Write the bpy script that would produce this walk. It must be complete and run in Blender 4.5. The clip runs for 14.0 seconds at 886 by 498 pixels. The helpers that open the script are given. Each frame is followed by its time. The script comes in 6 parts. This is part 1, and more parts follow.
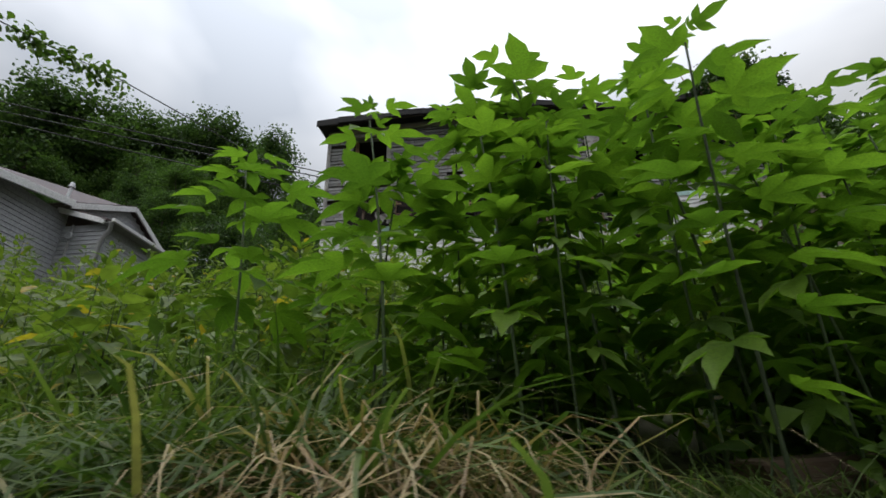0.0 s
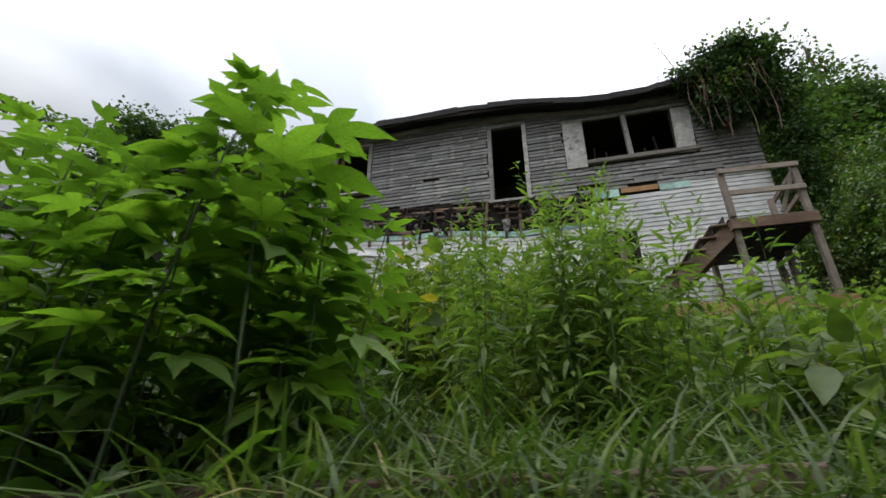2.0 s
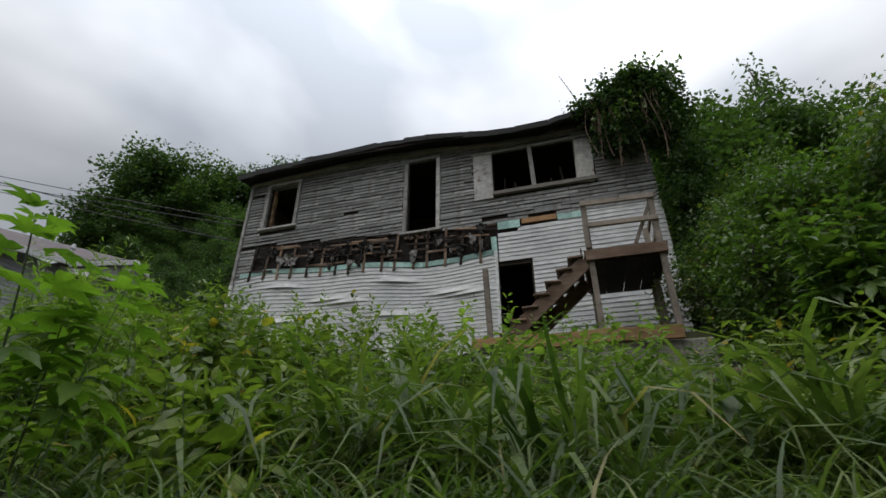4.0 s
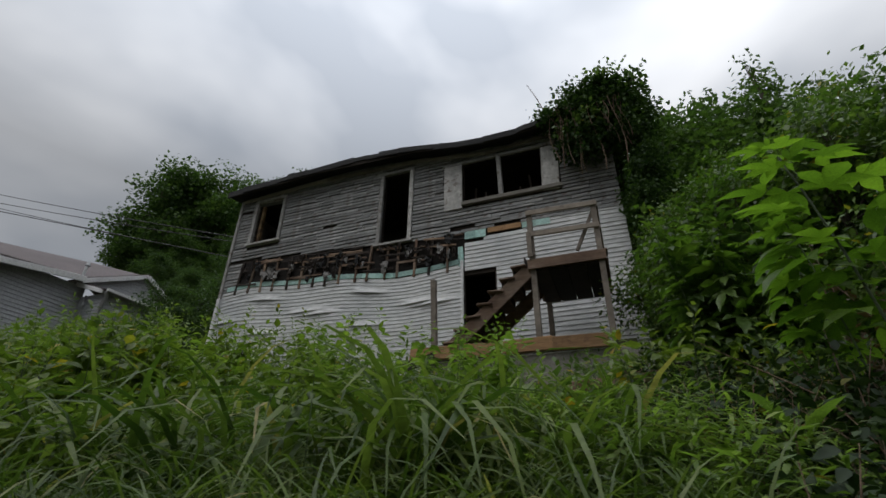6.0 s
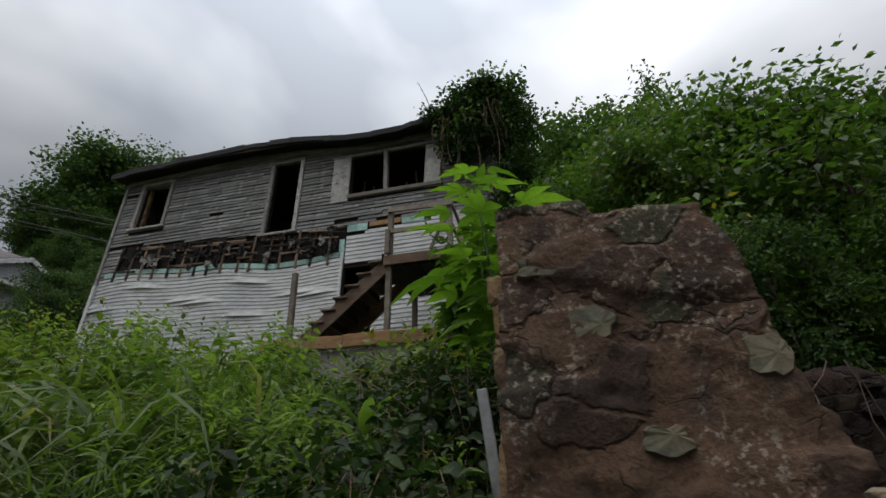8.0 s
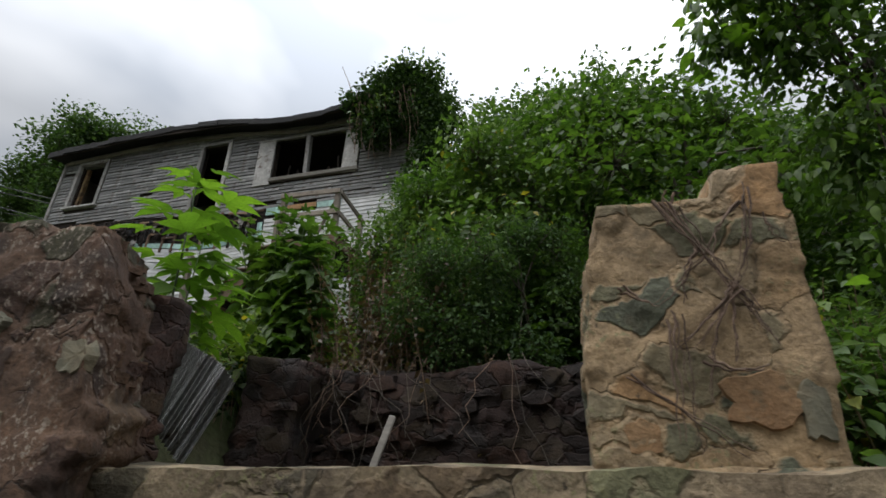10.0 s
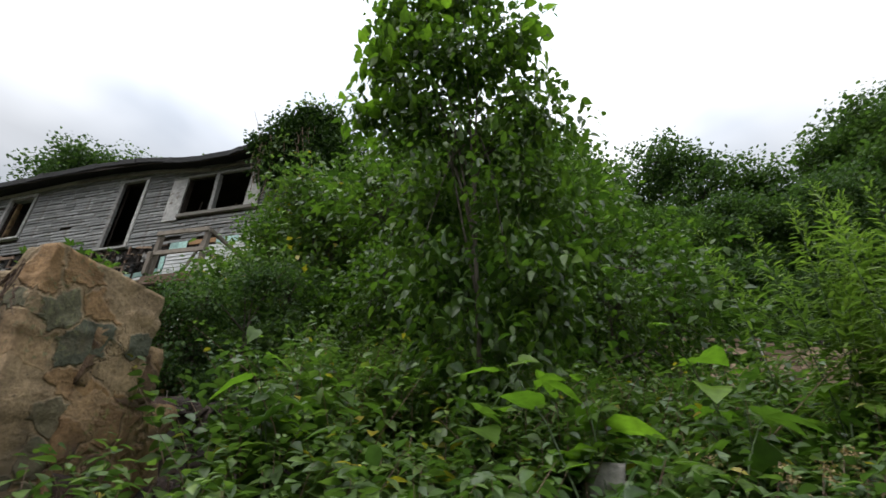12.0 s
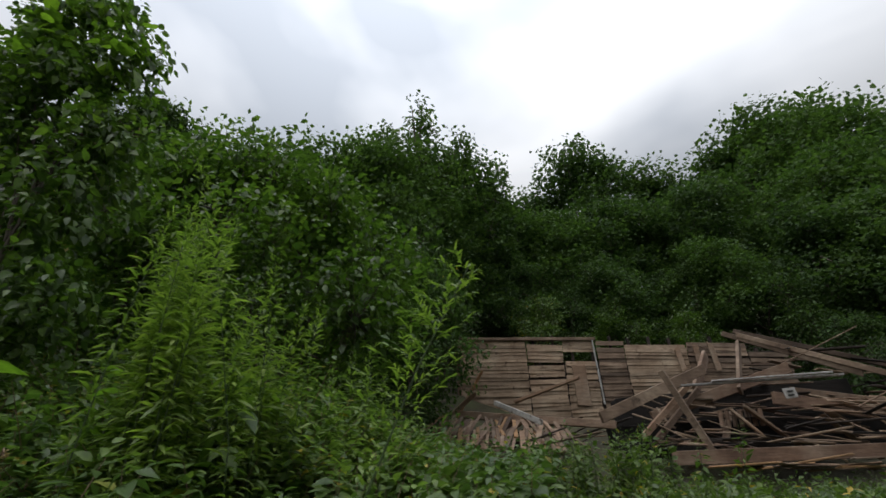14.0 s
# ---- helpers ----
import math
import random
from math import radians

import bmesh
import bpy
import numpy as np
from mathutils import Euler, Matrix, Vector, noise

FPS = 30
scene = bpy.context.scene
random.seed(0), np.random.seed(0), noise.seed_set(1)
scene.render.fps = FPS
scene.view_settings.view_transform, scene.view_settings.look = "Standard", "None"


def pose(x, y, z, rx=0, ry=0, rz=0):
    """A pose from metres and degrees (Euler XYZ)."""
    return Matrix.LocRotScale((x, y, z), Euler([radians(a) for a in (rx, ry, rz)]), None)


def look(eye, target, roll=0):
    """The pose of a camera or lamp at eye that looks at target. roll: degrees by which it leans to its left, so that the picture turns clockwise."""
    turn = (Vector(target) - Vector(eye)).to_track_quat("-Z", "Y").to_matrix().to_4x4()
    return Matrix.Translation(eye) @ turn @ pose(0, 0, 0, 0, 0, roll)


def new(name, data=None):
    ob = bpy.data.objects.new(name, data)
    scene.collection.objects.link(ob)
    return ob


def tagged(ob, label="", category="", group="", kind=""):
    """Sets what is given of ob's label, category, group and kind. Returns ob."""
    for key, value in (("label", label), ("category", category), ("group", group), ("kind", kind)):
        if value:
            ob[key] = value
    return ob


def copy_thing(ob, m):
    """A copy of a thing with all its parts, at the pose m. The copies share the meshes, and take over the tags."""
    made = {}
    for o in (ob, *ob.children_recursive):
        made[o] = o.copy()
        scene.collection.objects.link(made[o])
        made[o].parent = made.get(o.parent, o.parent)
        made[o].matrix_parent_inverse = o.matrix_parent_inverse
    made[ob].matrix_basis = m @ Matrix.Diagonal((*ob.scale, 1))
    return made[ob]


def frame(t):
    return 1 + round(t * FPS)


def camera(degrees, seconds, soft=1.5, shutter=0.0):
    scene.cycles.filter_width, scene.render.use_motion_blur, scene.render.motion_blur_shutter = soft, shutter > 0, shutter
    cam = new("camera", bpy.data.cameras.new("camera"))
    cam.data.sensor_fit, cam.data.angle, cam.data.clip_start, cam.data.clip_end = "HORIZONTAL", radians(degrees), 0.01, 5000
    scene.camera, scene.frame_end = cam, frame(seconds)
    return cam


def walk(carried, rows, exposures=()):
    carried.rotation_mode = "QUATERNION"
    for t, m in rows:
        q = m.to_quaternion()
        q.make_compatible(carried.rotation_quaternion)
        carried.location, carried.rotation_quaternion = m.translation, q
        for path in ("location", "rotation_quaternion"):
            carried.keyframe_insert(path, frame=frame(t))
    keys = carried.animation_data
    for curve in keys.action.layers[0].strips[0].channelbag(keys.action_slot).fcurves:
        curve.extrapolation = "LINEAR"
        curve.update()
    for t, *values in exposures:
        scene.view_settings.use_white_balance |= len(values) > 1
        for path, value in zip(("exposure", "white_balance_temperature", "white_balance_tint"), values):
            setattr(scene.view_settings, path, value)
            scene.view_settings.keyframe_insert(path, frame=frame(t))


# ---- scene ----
cam = camera(86.4, 14.0, 1.6, 0.12)
METRES, EYE, TILT, LEAN, TURN = 15.6, 1.5, 0.0, 0.0, 2.6
ROWS = [
    (0.0, 0.0, 0.0, 0.0, 2.04, 24.49, 1.93),
    (0.5, 0.0325, 0.0038, 0.0009, 4.8, 24.95, 1.52),
    (1.0, 0.0694, 0.0074, 0.002, 8.3, 25.45, 0.92),
    (1.5, 0.1087, 0.0115, 0.0027, 10.09, 25.46, 0.51),
    (2.0, 0.149, 0.0155, 0.0029, 11.19, 25.04, 0.18),
    (2.5, 0.1927, 0.0188, 0.0039, 11.24, 25.44, 0.36),
    (3.0, 0.2382, 0.0221, 0.0045, 11.39, 26.05, 0.33),
    (3.5, 0.2808, 0.0239, 0.0048, 12.44, 27.05, 0.16),
    (6.0, 0.4095, 0.0381, 0.0045, 18.08, 28.44, -0.7),
    (6.5, 0.4323, 0.0399, 0.0047, 17.01, 27.85, -0.32),
    (7.0, 0.4548, 0.0413, 0.0051, 14.71, 27.7, 0.3),
    (7.5, 0.4801, 0.0435, 0.005, 12.36, 27.37, 1.35),
    (10.0, 0.6389, 0.0525, 0.0044, 11.36, 24.44, -0.21),
    (10.5, 0.6781, 0.0557, 0.0041, 10.86, 23.46, 0.09),
    (11.0, 0.72, 0.0573, 0.0041, 11.86, 25.25, 0.57),
    (11.5, 0.7638, 0.0587, 0.0036, 10.93, 26.43, -0.08),
    (12.0, 0.8078, 0.0602, 0.0035, 11.49, 28.01, -0.73),
    (12.5, 0.8565, 0.0635, 0.003, 11.16, 28.64, 0.58),
    (13.0, 0.9053, 0.0668, 0.0031, 10.13, 28.22, 0.72),
    (13.5, 0.9546, 0.0706, 0.0026, 8.05, 27.81, 1.03),
    (14.0, 0.9964, 0.0762, 0.0024, 7.3, 27.78, 1.11),
]
EXPOSURES = [(0.0, 0.04), (1.0, 0.26), (1.5, 0.42), (2.5, 0.22), (3.5, -0.02), (6.0, -0.5), (7.5, -0.45), (10.0, 0.18), (11.0, 0.5), (12.5, 0.52), (13.3, 0.15), (14.0, -0.2)]
walk(cam, [(t, pose(0, 0, EYE, TILT, LEAN, TURN) @ pose(METRES * x, METRES * y, METRES * z, 90 + pitch, roll, yaw)) for t, x, y, z, yaw, pitch, roll in ROWS], EXPOSURES)

# ---- world and sun: an overcast sky, brighter overhead, with drifting grey cloud ----
world = bpy.data.worlds.new("overcast_sky")
scene.world = world
world.use_nodes = True
wn, wl = world.node_tree.nodes, world.node_tree.links
wn.clear()
w_out, w_bg = wn.new("ShaderNodeOutputWorld"), wn.new("ShaderNodeBackground")
w_sky = wn.new("ShaderNodeTexSky")
w_sky.sky_type, w_sky.sun_disc = "NISHITA", False
w_sky.sun_elevation, w_sky.sun_rotation = radians(58), radians(150)
w_dim = wn.new("ShaderNodeMix")
w_dim.data_type, w_dim.blend_type = "RGBA", "MULTIPLY"
w_dim.inputs[0].default_value, w_dim.inputs[7].default_value = 1.0, (0.10, 0.10, 0.10, 1)
w_tc, w_map, w_noise, w_ramp = wn.new("ShaderNodeTexCoord"), wn.new("ShaderNodeMapping"), wn.new("ShaderNodeTexNoise"), wn.new("ShaderNodeValToRGB")
w_map.inputs["Scale"].default_value = (1.0, 1.0, 2.0)
w_map.inputs["Location"].default_value = (0.35, 0.2, 0.1)
w_map.inputs["Rotation"].default_value = (0, 0, radians(-75))
w_noise.inputs["Scale"].default_value, w_noise.inputs["Detail"].default_value, w_noise.inputs["Roughness"].default_value = 1.7, 4.0, 0.45
w_noise.inputs["Distortion"].default_value = 0.25
w_ramp.color_ramp.elements[0].position, w_ramp.color_ramp.elements[0].color = 0.36, (0.49, 0.53, 0.595, 1)
w_ramp.color_ramp.elements[1].position, w_ramp.color_ramp.elements[1].color = 0.63, (0.97, 0.99, 1.03, 1)
w_mix = wn.new("ShaderNodeMix")
w_mix.data_type = "RGBA"
w_mix.inputs[0].default_value = 0.93
w_sep, w_grad = wn.new("ShaderNodeSeparateXYZ"), wn.new("ShaderNodeMapRange")
w_grad.inputs["From Min"].default_value, w_grad.inputs["From Max"].default_value = 0.5, 1.0
w_grad.inputs["To Min"].default_value, w_grad.inputs["To Max"].default_value = 0.68, 2.9
for a, b in ((w_tc.outputs["Generated"], w_map.inputs["Vector"]), (w_map.outputs["Vector"], w_noise.inputs["Vector"]), (w_noise.outputs["Fac"], w_ramp.inputs["Fac"]),
             (w_sky.outputs["Color"], w_dim.inputs[6]), (w_dim.outputs[2], w_mix.inputs[6]), (w_ramp.outputs["Color"], w_mix.inputs[7]),
             (w_mix.outputs[2], w_bg.inputs["Color"]), (w_tc.outputs["Generated"], w_sep.inputs["Vector"]), (w_sep.outputs["Z"], w_grad.inputs["Value"]),
             (w_grad.outputs["Result"], w_bg.inputs["Strength"]), (w_bg.outputs["Background"], w_out.inputs["Surface"])):
    wl.new(a, b)
sun_data = bpy.data.lights.new("sun", "SUN")
sun_data.energy, sun_data.angle, sun_data.color = 1.0, radians(40), (1.0, 0.97, 0.92)
sun = new("sun", sun_data)
sun.matrix_world = look((-6, -8, 30), (4, 6, 0))


# ---- materials ----
def noise_node(nt, scale, detail=4.0, stretch=None, coords="Object"):
    n, tc, mp = nt.nodes.new("ShaderNodeTexNoise"), nt.nodes.new("ShaderNodeTexCoord"), nt.nodes.new("ShaderNodeMapping")
    n.inputs["Scale"].default_value, n.inputs["Detail"].default_value = scale, detail
    if detail >= 5:
        n.inputs["Roughness"].default_value = 0.62
    if stretch:
        mp.inputs["Scale"].default_value = stretch
    nt.links.new(tc.outputs[coords], mp.inputs["Vector"])
    nt.links.new(mp.outputs["Vector"], n.inputs["Vector"])
    return n


def ramp_node(nt, fac, stops):
    r = nt.nodes.new("ShaderNodeValToRGB")
    while len(r.color_ramp.elements) < len(stops):
        r.color_ramp.elements.new(0.5)
    for e, (p, c) in zip(r.color_ramp.elements, stops):
        e.position, e.color = p, (*c, 1) if len(c) == 3 else c
    nt.links.new(fac, r.inputs["Fac"])
    return r


def mixed(nt, fac, a, b, mode="MIX"):
    m = nt.nodes.new("ShaderNodeMix")
    m.data_type, m.blend_type = "RGBA", mode
    for socket, v in ((m.inputs[0], fac), (m.inputs[6], a), (m.inputs[7], b)):
        if isinstance(v, (int, float)):
            socket.default_value = v
        elif isinstance(v, tuple):
            socket.default_value = (*v, 1)
        else:
            nt.links.new(v, socket)
    return m.outputs[2]


def random_value(nt):
    """A number for each piece: each object and each loose island of it."""
    a, b, c = nt.nodes.new("ShaderNodeObjectInfo"), nt.nodes.new("ShaderNodeNewGeometry"), nt.nodes.new("ShaderNodeMath")
    d = nt.nodes.new("ShaderNodeMath")
    c.operation, d.operation = "ADD", "FRACT"
    nt.links.new(a.outputs["Random"], c.inputs[0])
    nt.links.new(b.outputs["Random Per Island"], c.inputs[1])
    nt.links.new(c.outputs[0], d.inputs[0])
    return d.outputs[0]


def surface(name, colours, scale=3.0, grain=40.0, stretch=None, rough=0.85, bump=0.3, metal=0.0, vary=0.35, stain=None, stain_at=0.55, coords="Object", depth=0.02):
    """A weathered surface: large patches, fine grain, a tone for each piece, stains and relief."""
    m = bpy.data.materials.new(name)
    m.use_nodes = True
    nt = m.node_tree
    bsdf = nt.nodes["Principled BSDF"]
    big, fine = noise_node(nt, scale, 5, None, coords), noise_node(nt, grain, 6, stretch, coords)
    n = len(colours)
    col = ramp_node(nt, big.outputs["Fac"], [(0.3 + 0.4 * i / max(1, n - 1), c) for i, c in enumerate(colours)]).outputs["Color"]
    tone = ramp_node(nt, fine.outputs["Fac"], [(0.25, (0.55, 0.55, 0.55)), (0.75, (1.3, 1.3, 1.3))]).outputs["Color"]
    col = mixed(nt, 0.8, col, tone, "MULTIPLY")
    if vary:
        each = ramp_node(nt, random_value(nt), [(0.0, (1 - vary,) * 3), (1.0, (1 + vary,) * 3)]).outputs["Color"]
        col = mixed(nt, 1.0, col, each, "MULTIPLY")
    if stain:
        s = noise_node(nt, scale * 2.3, 8, None, coords)
        mask = ramp_node(nt, s.outputs["Fac"], [(stain_at, (0, 0, 0)), (stain_at + 0.12, (1, 1, 1))]).outputs["Color"]
        col = mixed(nt, mask, col, stain)
    nt.links.new(col, bsdf.inputs["Base Color"])
    bsdf.inputs["Roughness"].default_value, bsdf.inputs["Metallic"].default_value = rough, metal
    b = nt.nodes.new("ShaderNodeBump")
    b.inputs["Strength"].default_value, b.inputs["Distance"].default_value = bump, depth
    nt.links.new(fine.outputs["Fac"], b.inputs["Height"])
    nt.links.new(b.outputs["Normal"], bsdf.inputs["Normal"])
    return m


def stone_surface(name, mortar, palette, cell=5.0, cover=0.6, rough=0.92, lichen=None, grime=(0.04, 0.03, 0.022), grime_at=0.56, relief=0.03, flat=1.5):
    """Rubble masonry: stones of several tones in mortar, hairline cracks, grime, pits and lichen."""
    m = bpy.data.materials.new(name)
    m.use_nodes = True
    nt = m.node_tree
    bsdf = nt.nodes["Principled BSDF"]
    tc, mp, add, add2 = nt.nodes.new("ShaderNodeTexCoord"), nt.nodes.new("ShaderNodeMapping"), nt.nodes.new("ShaderNodeMixRGB"), nt.nodes.new("ShaderNodeMixRGB")
    mp.inputs["Scale"].default_value = (1, 1, flat)
    for a, k in ((add, 0.22), (add2, 0.045)):
        a.blend_type, a.inputs[0].default_value = "ADD", k
    nt.links.new(tc.outputs["Object"], add.inputs[1])
    nt.links.new(noise_node(nt, 4.0, 3).outputs["Color"], add.inputs[2])
    nt.links.new(add.outputs[0], add2.inputs[1])
    nt.links.new(noise_node(nt, 26.0, 4).outputs["Color"], add2.inputs[2])
    nt.links.new(add2.outputs[0], mp.inputs["Vector"])
    cells, edge = nt.nodes.new("ShaderNodeTexVoronoi"), nt.nodes.new("ShaderNodeTexVoronoi")
    edge.feature = "DISTANCE_TO_EDGE"
    for v in (cells, edge):
        v.inputs["Scale"].default_value = cell
        nt.links.new(mp.outputs["Vector"], v.inputs["Vector"])
    pick = nt.nodes.new("ShaderNodeSeparateColor")
    nt.links.new(cells.outputs["Color"], pick.inputs[0])
    tones = ramp_node(nt, pick.outputs[0], [(k / len(palette), c) for k, c in enumerate(palette)])
    tones.color_ramp.interpolation = "CONSTANT"
    shown = ramp_node(nt, pick.outputs[1], [(max(0.0, 0.98 - cover), (0, 0, 0)), (1.0 - cover, (1, 1, 1))]).outputs["Color"]
    inside = ramp_node(nt, edge.outputs["Distance"], [(0.02, (0, 0, 0)), (0.07, (1, 1, 1))]).outputs["Color"]
    stone = mixed(nt, 1.0, shown, inside, "MULTIPLY")
    blotch = ramp_node(nt, noise_node(nt, 7.0, 8).outputs["Fac"], [(0.3, (0.62, 0.6, 0.58)), (0.5, (1, 1, 1)), (0.7, (1.35, 1.32, 1.28))]).outputs["Color"]
    fine = noise_node(nt, 60.0, 8)
    tone = ramp_node(nt, fine.outputs["Fac"], [(0.3, (0.6, 0.6, 0.6)), (0.7, (1.25, 1.25, 1.25))]).outputs["Color"]
    col = mixed(nt, stone, mortar, tones.outputs["Color"])
    col = mixed(nt, 1.0, mixed(nt, 1.0, col, blotch, "MULTIPLY"), tone, "MULTIPLY")
    dirt = ramp_node(nt, noise_node(nt, 3.2, 8).outputs["Fac"], [(grime_at, (0, 0, 0)), (grime_at + 0.1, (0.8, 0.8, 0.8))]).outputs["Color"]
    col = mixed(nt, dirt, col, grime)
    crack = ramp_node(nt, edge.outputs["Distance"], [(0.0, (1, 1, 1)), (0.016, (0, 0, 0))]).outputs["Color"]
    broken = ramp_node(nt, noise_node(nt, 5.5, 2).outputs["Fac"], [(0.54, (0, 0, 0)), (0.62, (0.85, 0.85, 0.85))]).outputs["Color"]
    col = mixed(nt, mixed(nt, 1.0, crack, broken, "MULTIPLY"), col, tuple(0.3 * v for v in grime))
    pits = ramp_node(nt, noise_node(nt, 34.0, 5).outputs["Fac"], [(0.64, (0, 0, 0)), (0.7, (0.8, 0.8, 0.8))]).outputs["Color"]
    col = mixed(nt, pits, col, tuple(0.5 * v for v in grime))
    if lichen:
        where = ramp_node(nt, noise_node(nt, 3.0, 3).outputs["Fac"], [(0.5, (0, 0, 0)), (0.6, (1, 1, 1))]).outputs["Color"]
        spot = ramp_node(nt, noise_node(nt, 48.0, 6).outputs["Fac"], [(0.55, (0, 0, 0)), (0.62, (0.8, 0.8, 0.8))]).outputs["Color"]
        col = mixed(nt, mixed(nt, 1.0, where, spot, "MULTIPLY"), col, lichen)
    nt.links.new(col, bsdf.inputs["Base Color"])
    bsdf.inputs["Roughness"].default_value = rough
    height = mixed(nt, 0.45, stone, noise_node(nt, 11.0, 9).outputs["Fac"])
    height = mixed(nt, 0.3, height, fine.outputs["Fac"])
    height = mixed(nt, mixed(nt, 1.0, crack, broken, "MULTIPLY"), height, (0, 0, 0))
    b = nt.nodes.new("ShaderNodeBump")
    b.inputs["Strength"].default_value, b.inputs["Distance"].default_value = 0.85, relief
    nt.links.new(height, b.inputs["Height"])
    nt.links.new(b.outputs["Normal"], bsdf.inputs["Normal"])
    return m


def leaf_material(name, dark, mid, light, through_light=0.45, odd=None, rough=0.45, gloss=0.5):
    """Leaves: a green of its own for each leaf, a soft gloss, and light that shines through."""
    m = bpy.data.materials.new(name)
    m.use_nodes = True
    nt = m.node_tree
    bsdf, out = nt.nodes["Principled BSDF"], nt.nodes["Material Output"]
    r = random_value(nt)
    stops = [(0.0, dark), (0.5, mid), (0.965 if odd else 1.0, light)] + ([(0.985, odd)] if odd else [])
    col = ramp_node(nt, r, stops).outputs["Color"]
    mottle = ramp_node(nt, noise_node(nt, 28.0, 3).outputs["Fac"], [(0.3, (0.75, 0.75, 0.75)), (0.7, (1.2, 1.2, 1.1))]).outputs["Color"]
    col = mixed(nt, 1.0, col, mottle, "MULTIPLY")
    patch = ramp_node(nt, noise_node(nt, 0.9, 3).outputs["Fac"], [(0.3, (0.7, 0.75, 0.75)), (0.7, (1.2, 1.15, 1.0))]).outputs["Color"]
    col = mixed(nt, 1.0, col, patch, "MULTIPLY")
    nt.links.new(col, bsdf.inputs["Base Color"])
    bsdf.inputs["Roughness"].default_value = rough
    bsdf.inputs["Specular IOR Level"].default_value = gloss
    tr, mx = nt.nodes.new("ShaderNodeBsdfTranslucent"), nt.nodes.new("ShaderNodeMixShader")
    shine = mixed(nt, 1.0, col, (1.17, 1.38, 0.62), "MULTIPLY")
    nt.links.new(shine, tr.inputs["Color"])
    mx.inputs["Fac"].default_value = through_light
    nt.links.new(bsdf.outputs[0], mx.inputs[1])
    nt.links.new(tr.outputs[0], mx.inputs[2])
    nt.links.new(mx.outputs[0], out.inputs["Surface"])
    return m


RAGWEED = leaf_material("ragweed_leaf", (0.075, 0.14, 0.023), (0.125, 0.22, 0.032), (0.18, 0.295, 0.042), 0.55)
WEED = leaf_material("weed_leaf", (0.06, 0.105, 0.028), (0.09, 0.15, 0.036), (0.135, 0.2, 0.05), 0.4, (0.4, 0.28, 0.03))
THICKET = leaf_material("thicket_leaf", (0.06, 0.108, 0.036), (0.095, 0.16, 0.048), (0.15, 0.225, 0.063), 0.38, (0.34, 0.28, 0.04))
SHRUB = leaf_material("shrub_leaf", (0.04, 0.08, 0.019), (0.07, 0.13, 0.027), (0.122, 0.2, 0.04), 0.45)
VINE = leaf_material("vine_leaf", (0.022, 0.045, 0.018), (0.04, 0.076, 0.027), (0.07, 0.118, 0.042), 0.3, rough=0.7, gloss=0.2)
# bramble green lowered to include the shade under the shrubs
BRAMBLE = leaf_material("shaded_bramble_leaf", (0.014, 0.03, 0.012), (0.026, 0.05, 0.018), (0.05, 0.082, 0.029), 0.3, (0.2, 0.16, 0.03), rough=0.6, gloss=0.3)
FOREST = leaf_material("forest_leaf", (0.034, 0.062, 0.029), (0.056, 0.1, 0.039), (0.092, 0.148, 0.054), 0.4, rough=0.7, gloss=0.2)
FOREST_LIGHT = leaf_material("forest_light_leaf", (0.045, 0.085, 0.03), (0.07, 0.122, 0.04), (0.1, 0.165, 0.055), 0.4, rough=0.7, gloss=0.2)
FEATHER = leaf_material("feathery_leaf", (0.105, 0.17, 0.042), (0.16, 0.242, 0.056), (0.225, 0.31, 0.08), 0.5)
STALK = leaf_material("stalk_weed_leaf", (0.08, 0.125, 0.025), (0.13, 0.19, 0.036), (0.19, 0.25, 0.055), 0.45, (0.4, 0.3, 0.04))
GRASS = leaf_material("grass_blade", (0.042, 0.078, 0.018), (0.082, 0.132, 0.029), (0.155, 0.202, 0.06), 0.4, (0.3, 0.26, 0.12), 0.55)
STRAW = leaf_material("dry_grass_blade", (0.25, 0.155, 0.085), (0.4, 0.28, 0.16), (0.55, 0.44, 0.27), 0.25)
DEAD = leaf_material("dead_leaf", (0.06, 0.035, 0.02), (0.11, 0.07, 0.04), (0.2, 0.13, 0.08), 0.2)
STEM = surface("green_stem", [(0.035, 0.06, 0.02), (0.065, 0.105, 0.033)], 4, 60, None, 0.6, 0.2)
BARK = surface("bark", [(0.06, 0.05, 0.04), (0.12, 0.1, 0.08)], 3, 30, (1, 1, 0.25), 0.95, 0.7)
TWIG = surface("dry_vine_twig", [(0.16, 0.1, 0.07), (0.27, 0.19, 0.14)], 5, 60, None, 0.9, 0.3)
SOIL = surface("soil", [(0.025, 0.022, 0.014), (0.05, 0.045, 0.022), (0.06, 0.075, 0.025)], 1.3, 22, None, 1.0, 0.8, vary=0)
ASPHALT = surface("asphalt", [(0.045, 0.045, 0.047), (0.065, 0.064, 0.062)], 1.0, 160, None, 0.9, 0.4, vary=0)
GREY_WOOD = surface("weathered_grey_wood", [(0.2, 0.18, 0.155), (0.3, 0.275, 0.24), (0.38, 0.35, 0.31)], 1.6, 26, (0.12, 1, 1), 0.9, 0.5, stain=(0.09, 0.065, 0.05), stain_at=0.62)
DECK_WOOD = surface("weathered_deck_wood", [(0.18, 0.15, 0.12), (0.27, 0.23, 0.19)], 1.6, 26, (0.3, 0.3, 0.3), 0.9, 0.5, stain=(0.08, 0.06, 0.045), stain_at=0.6)
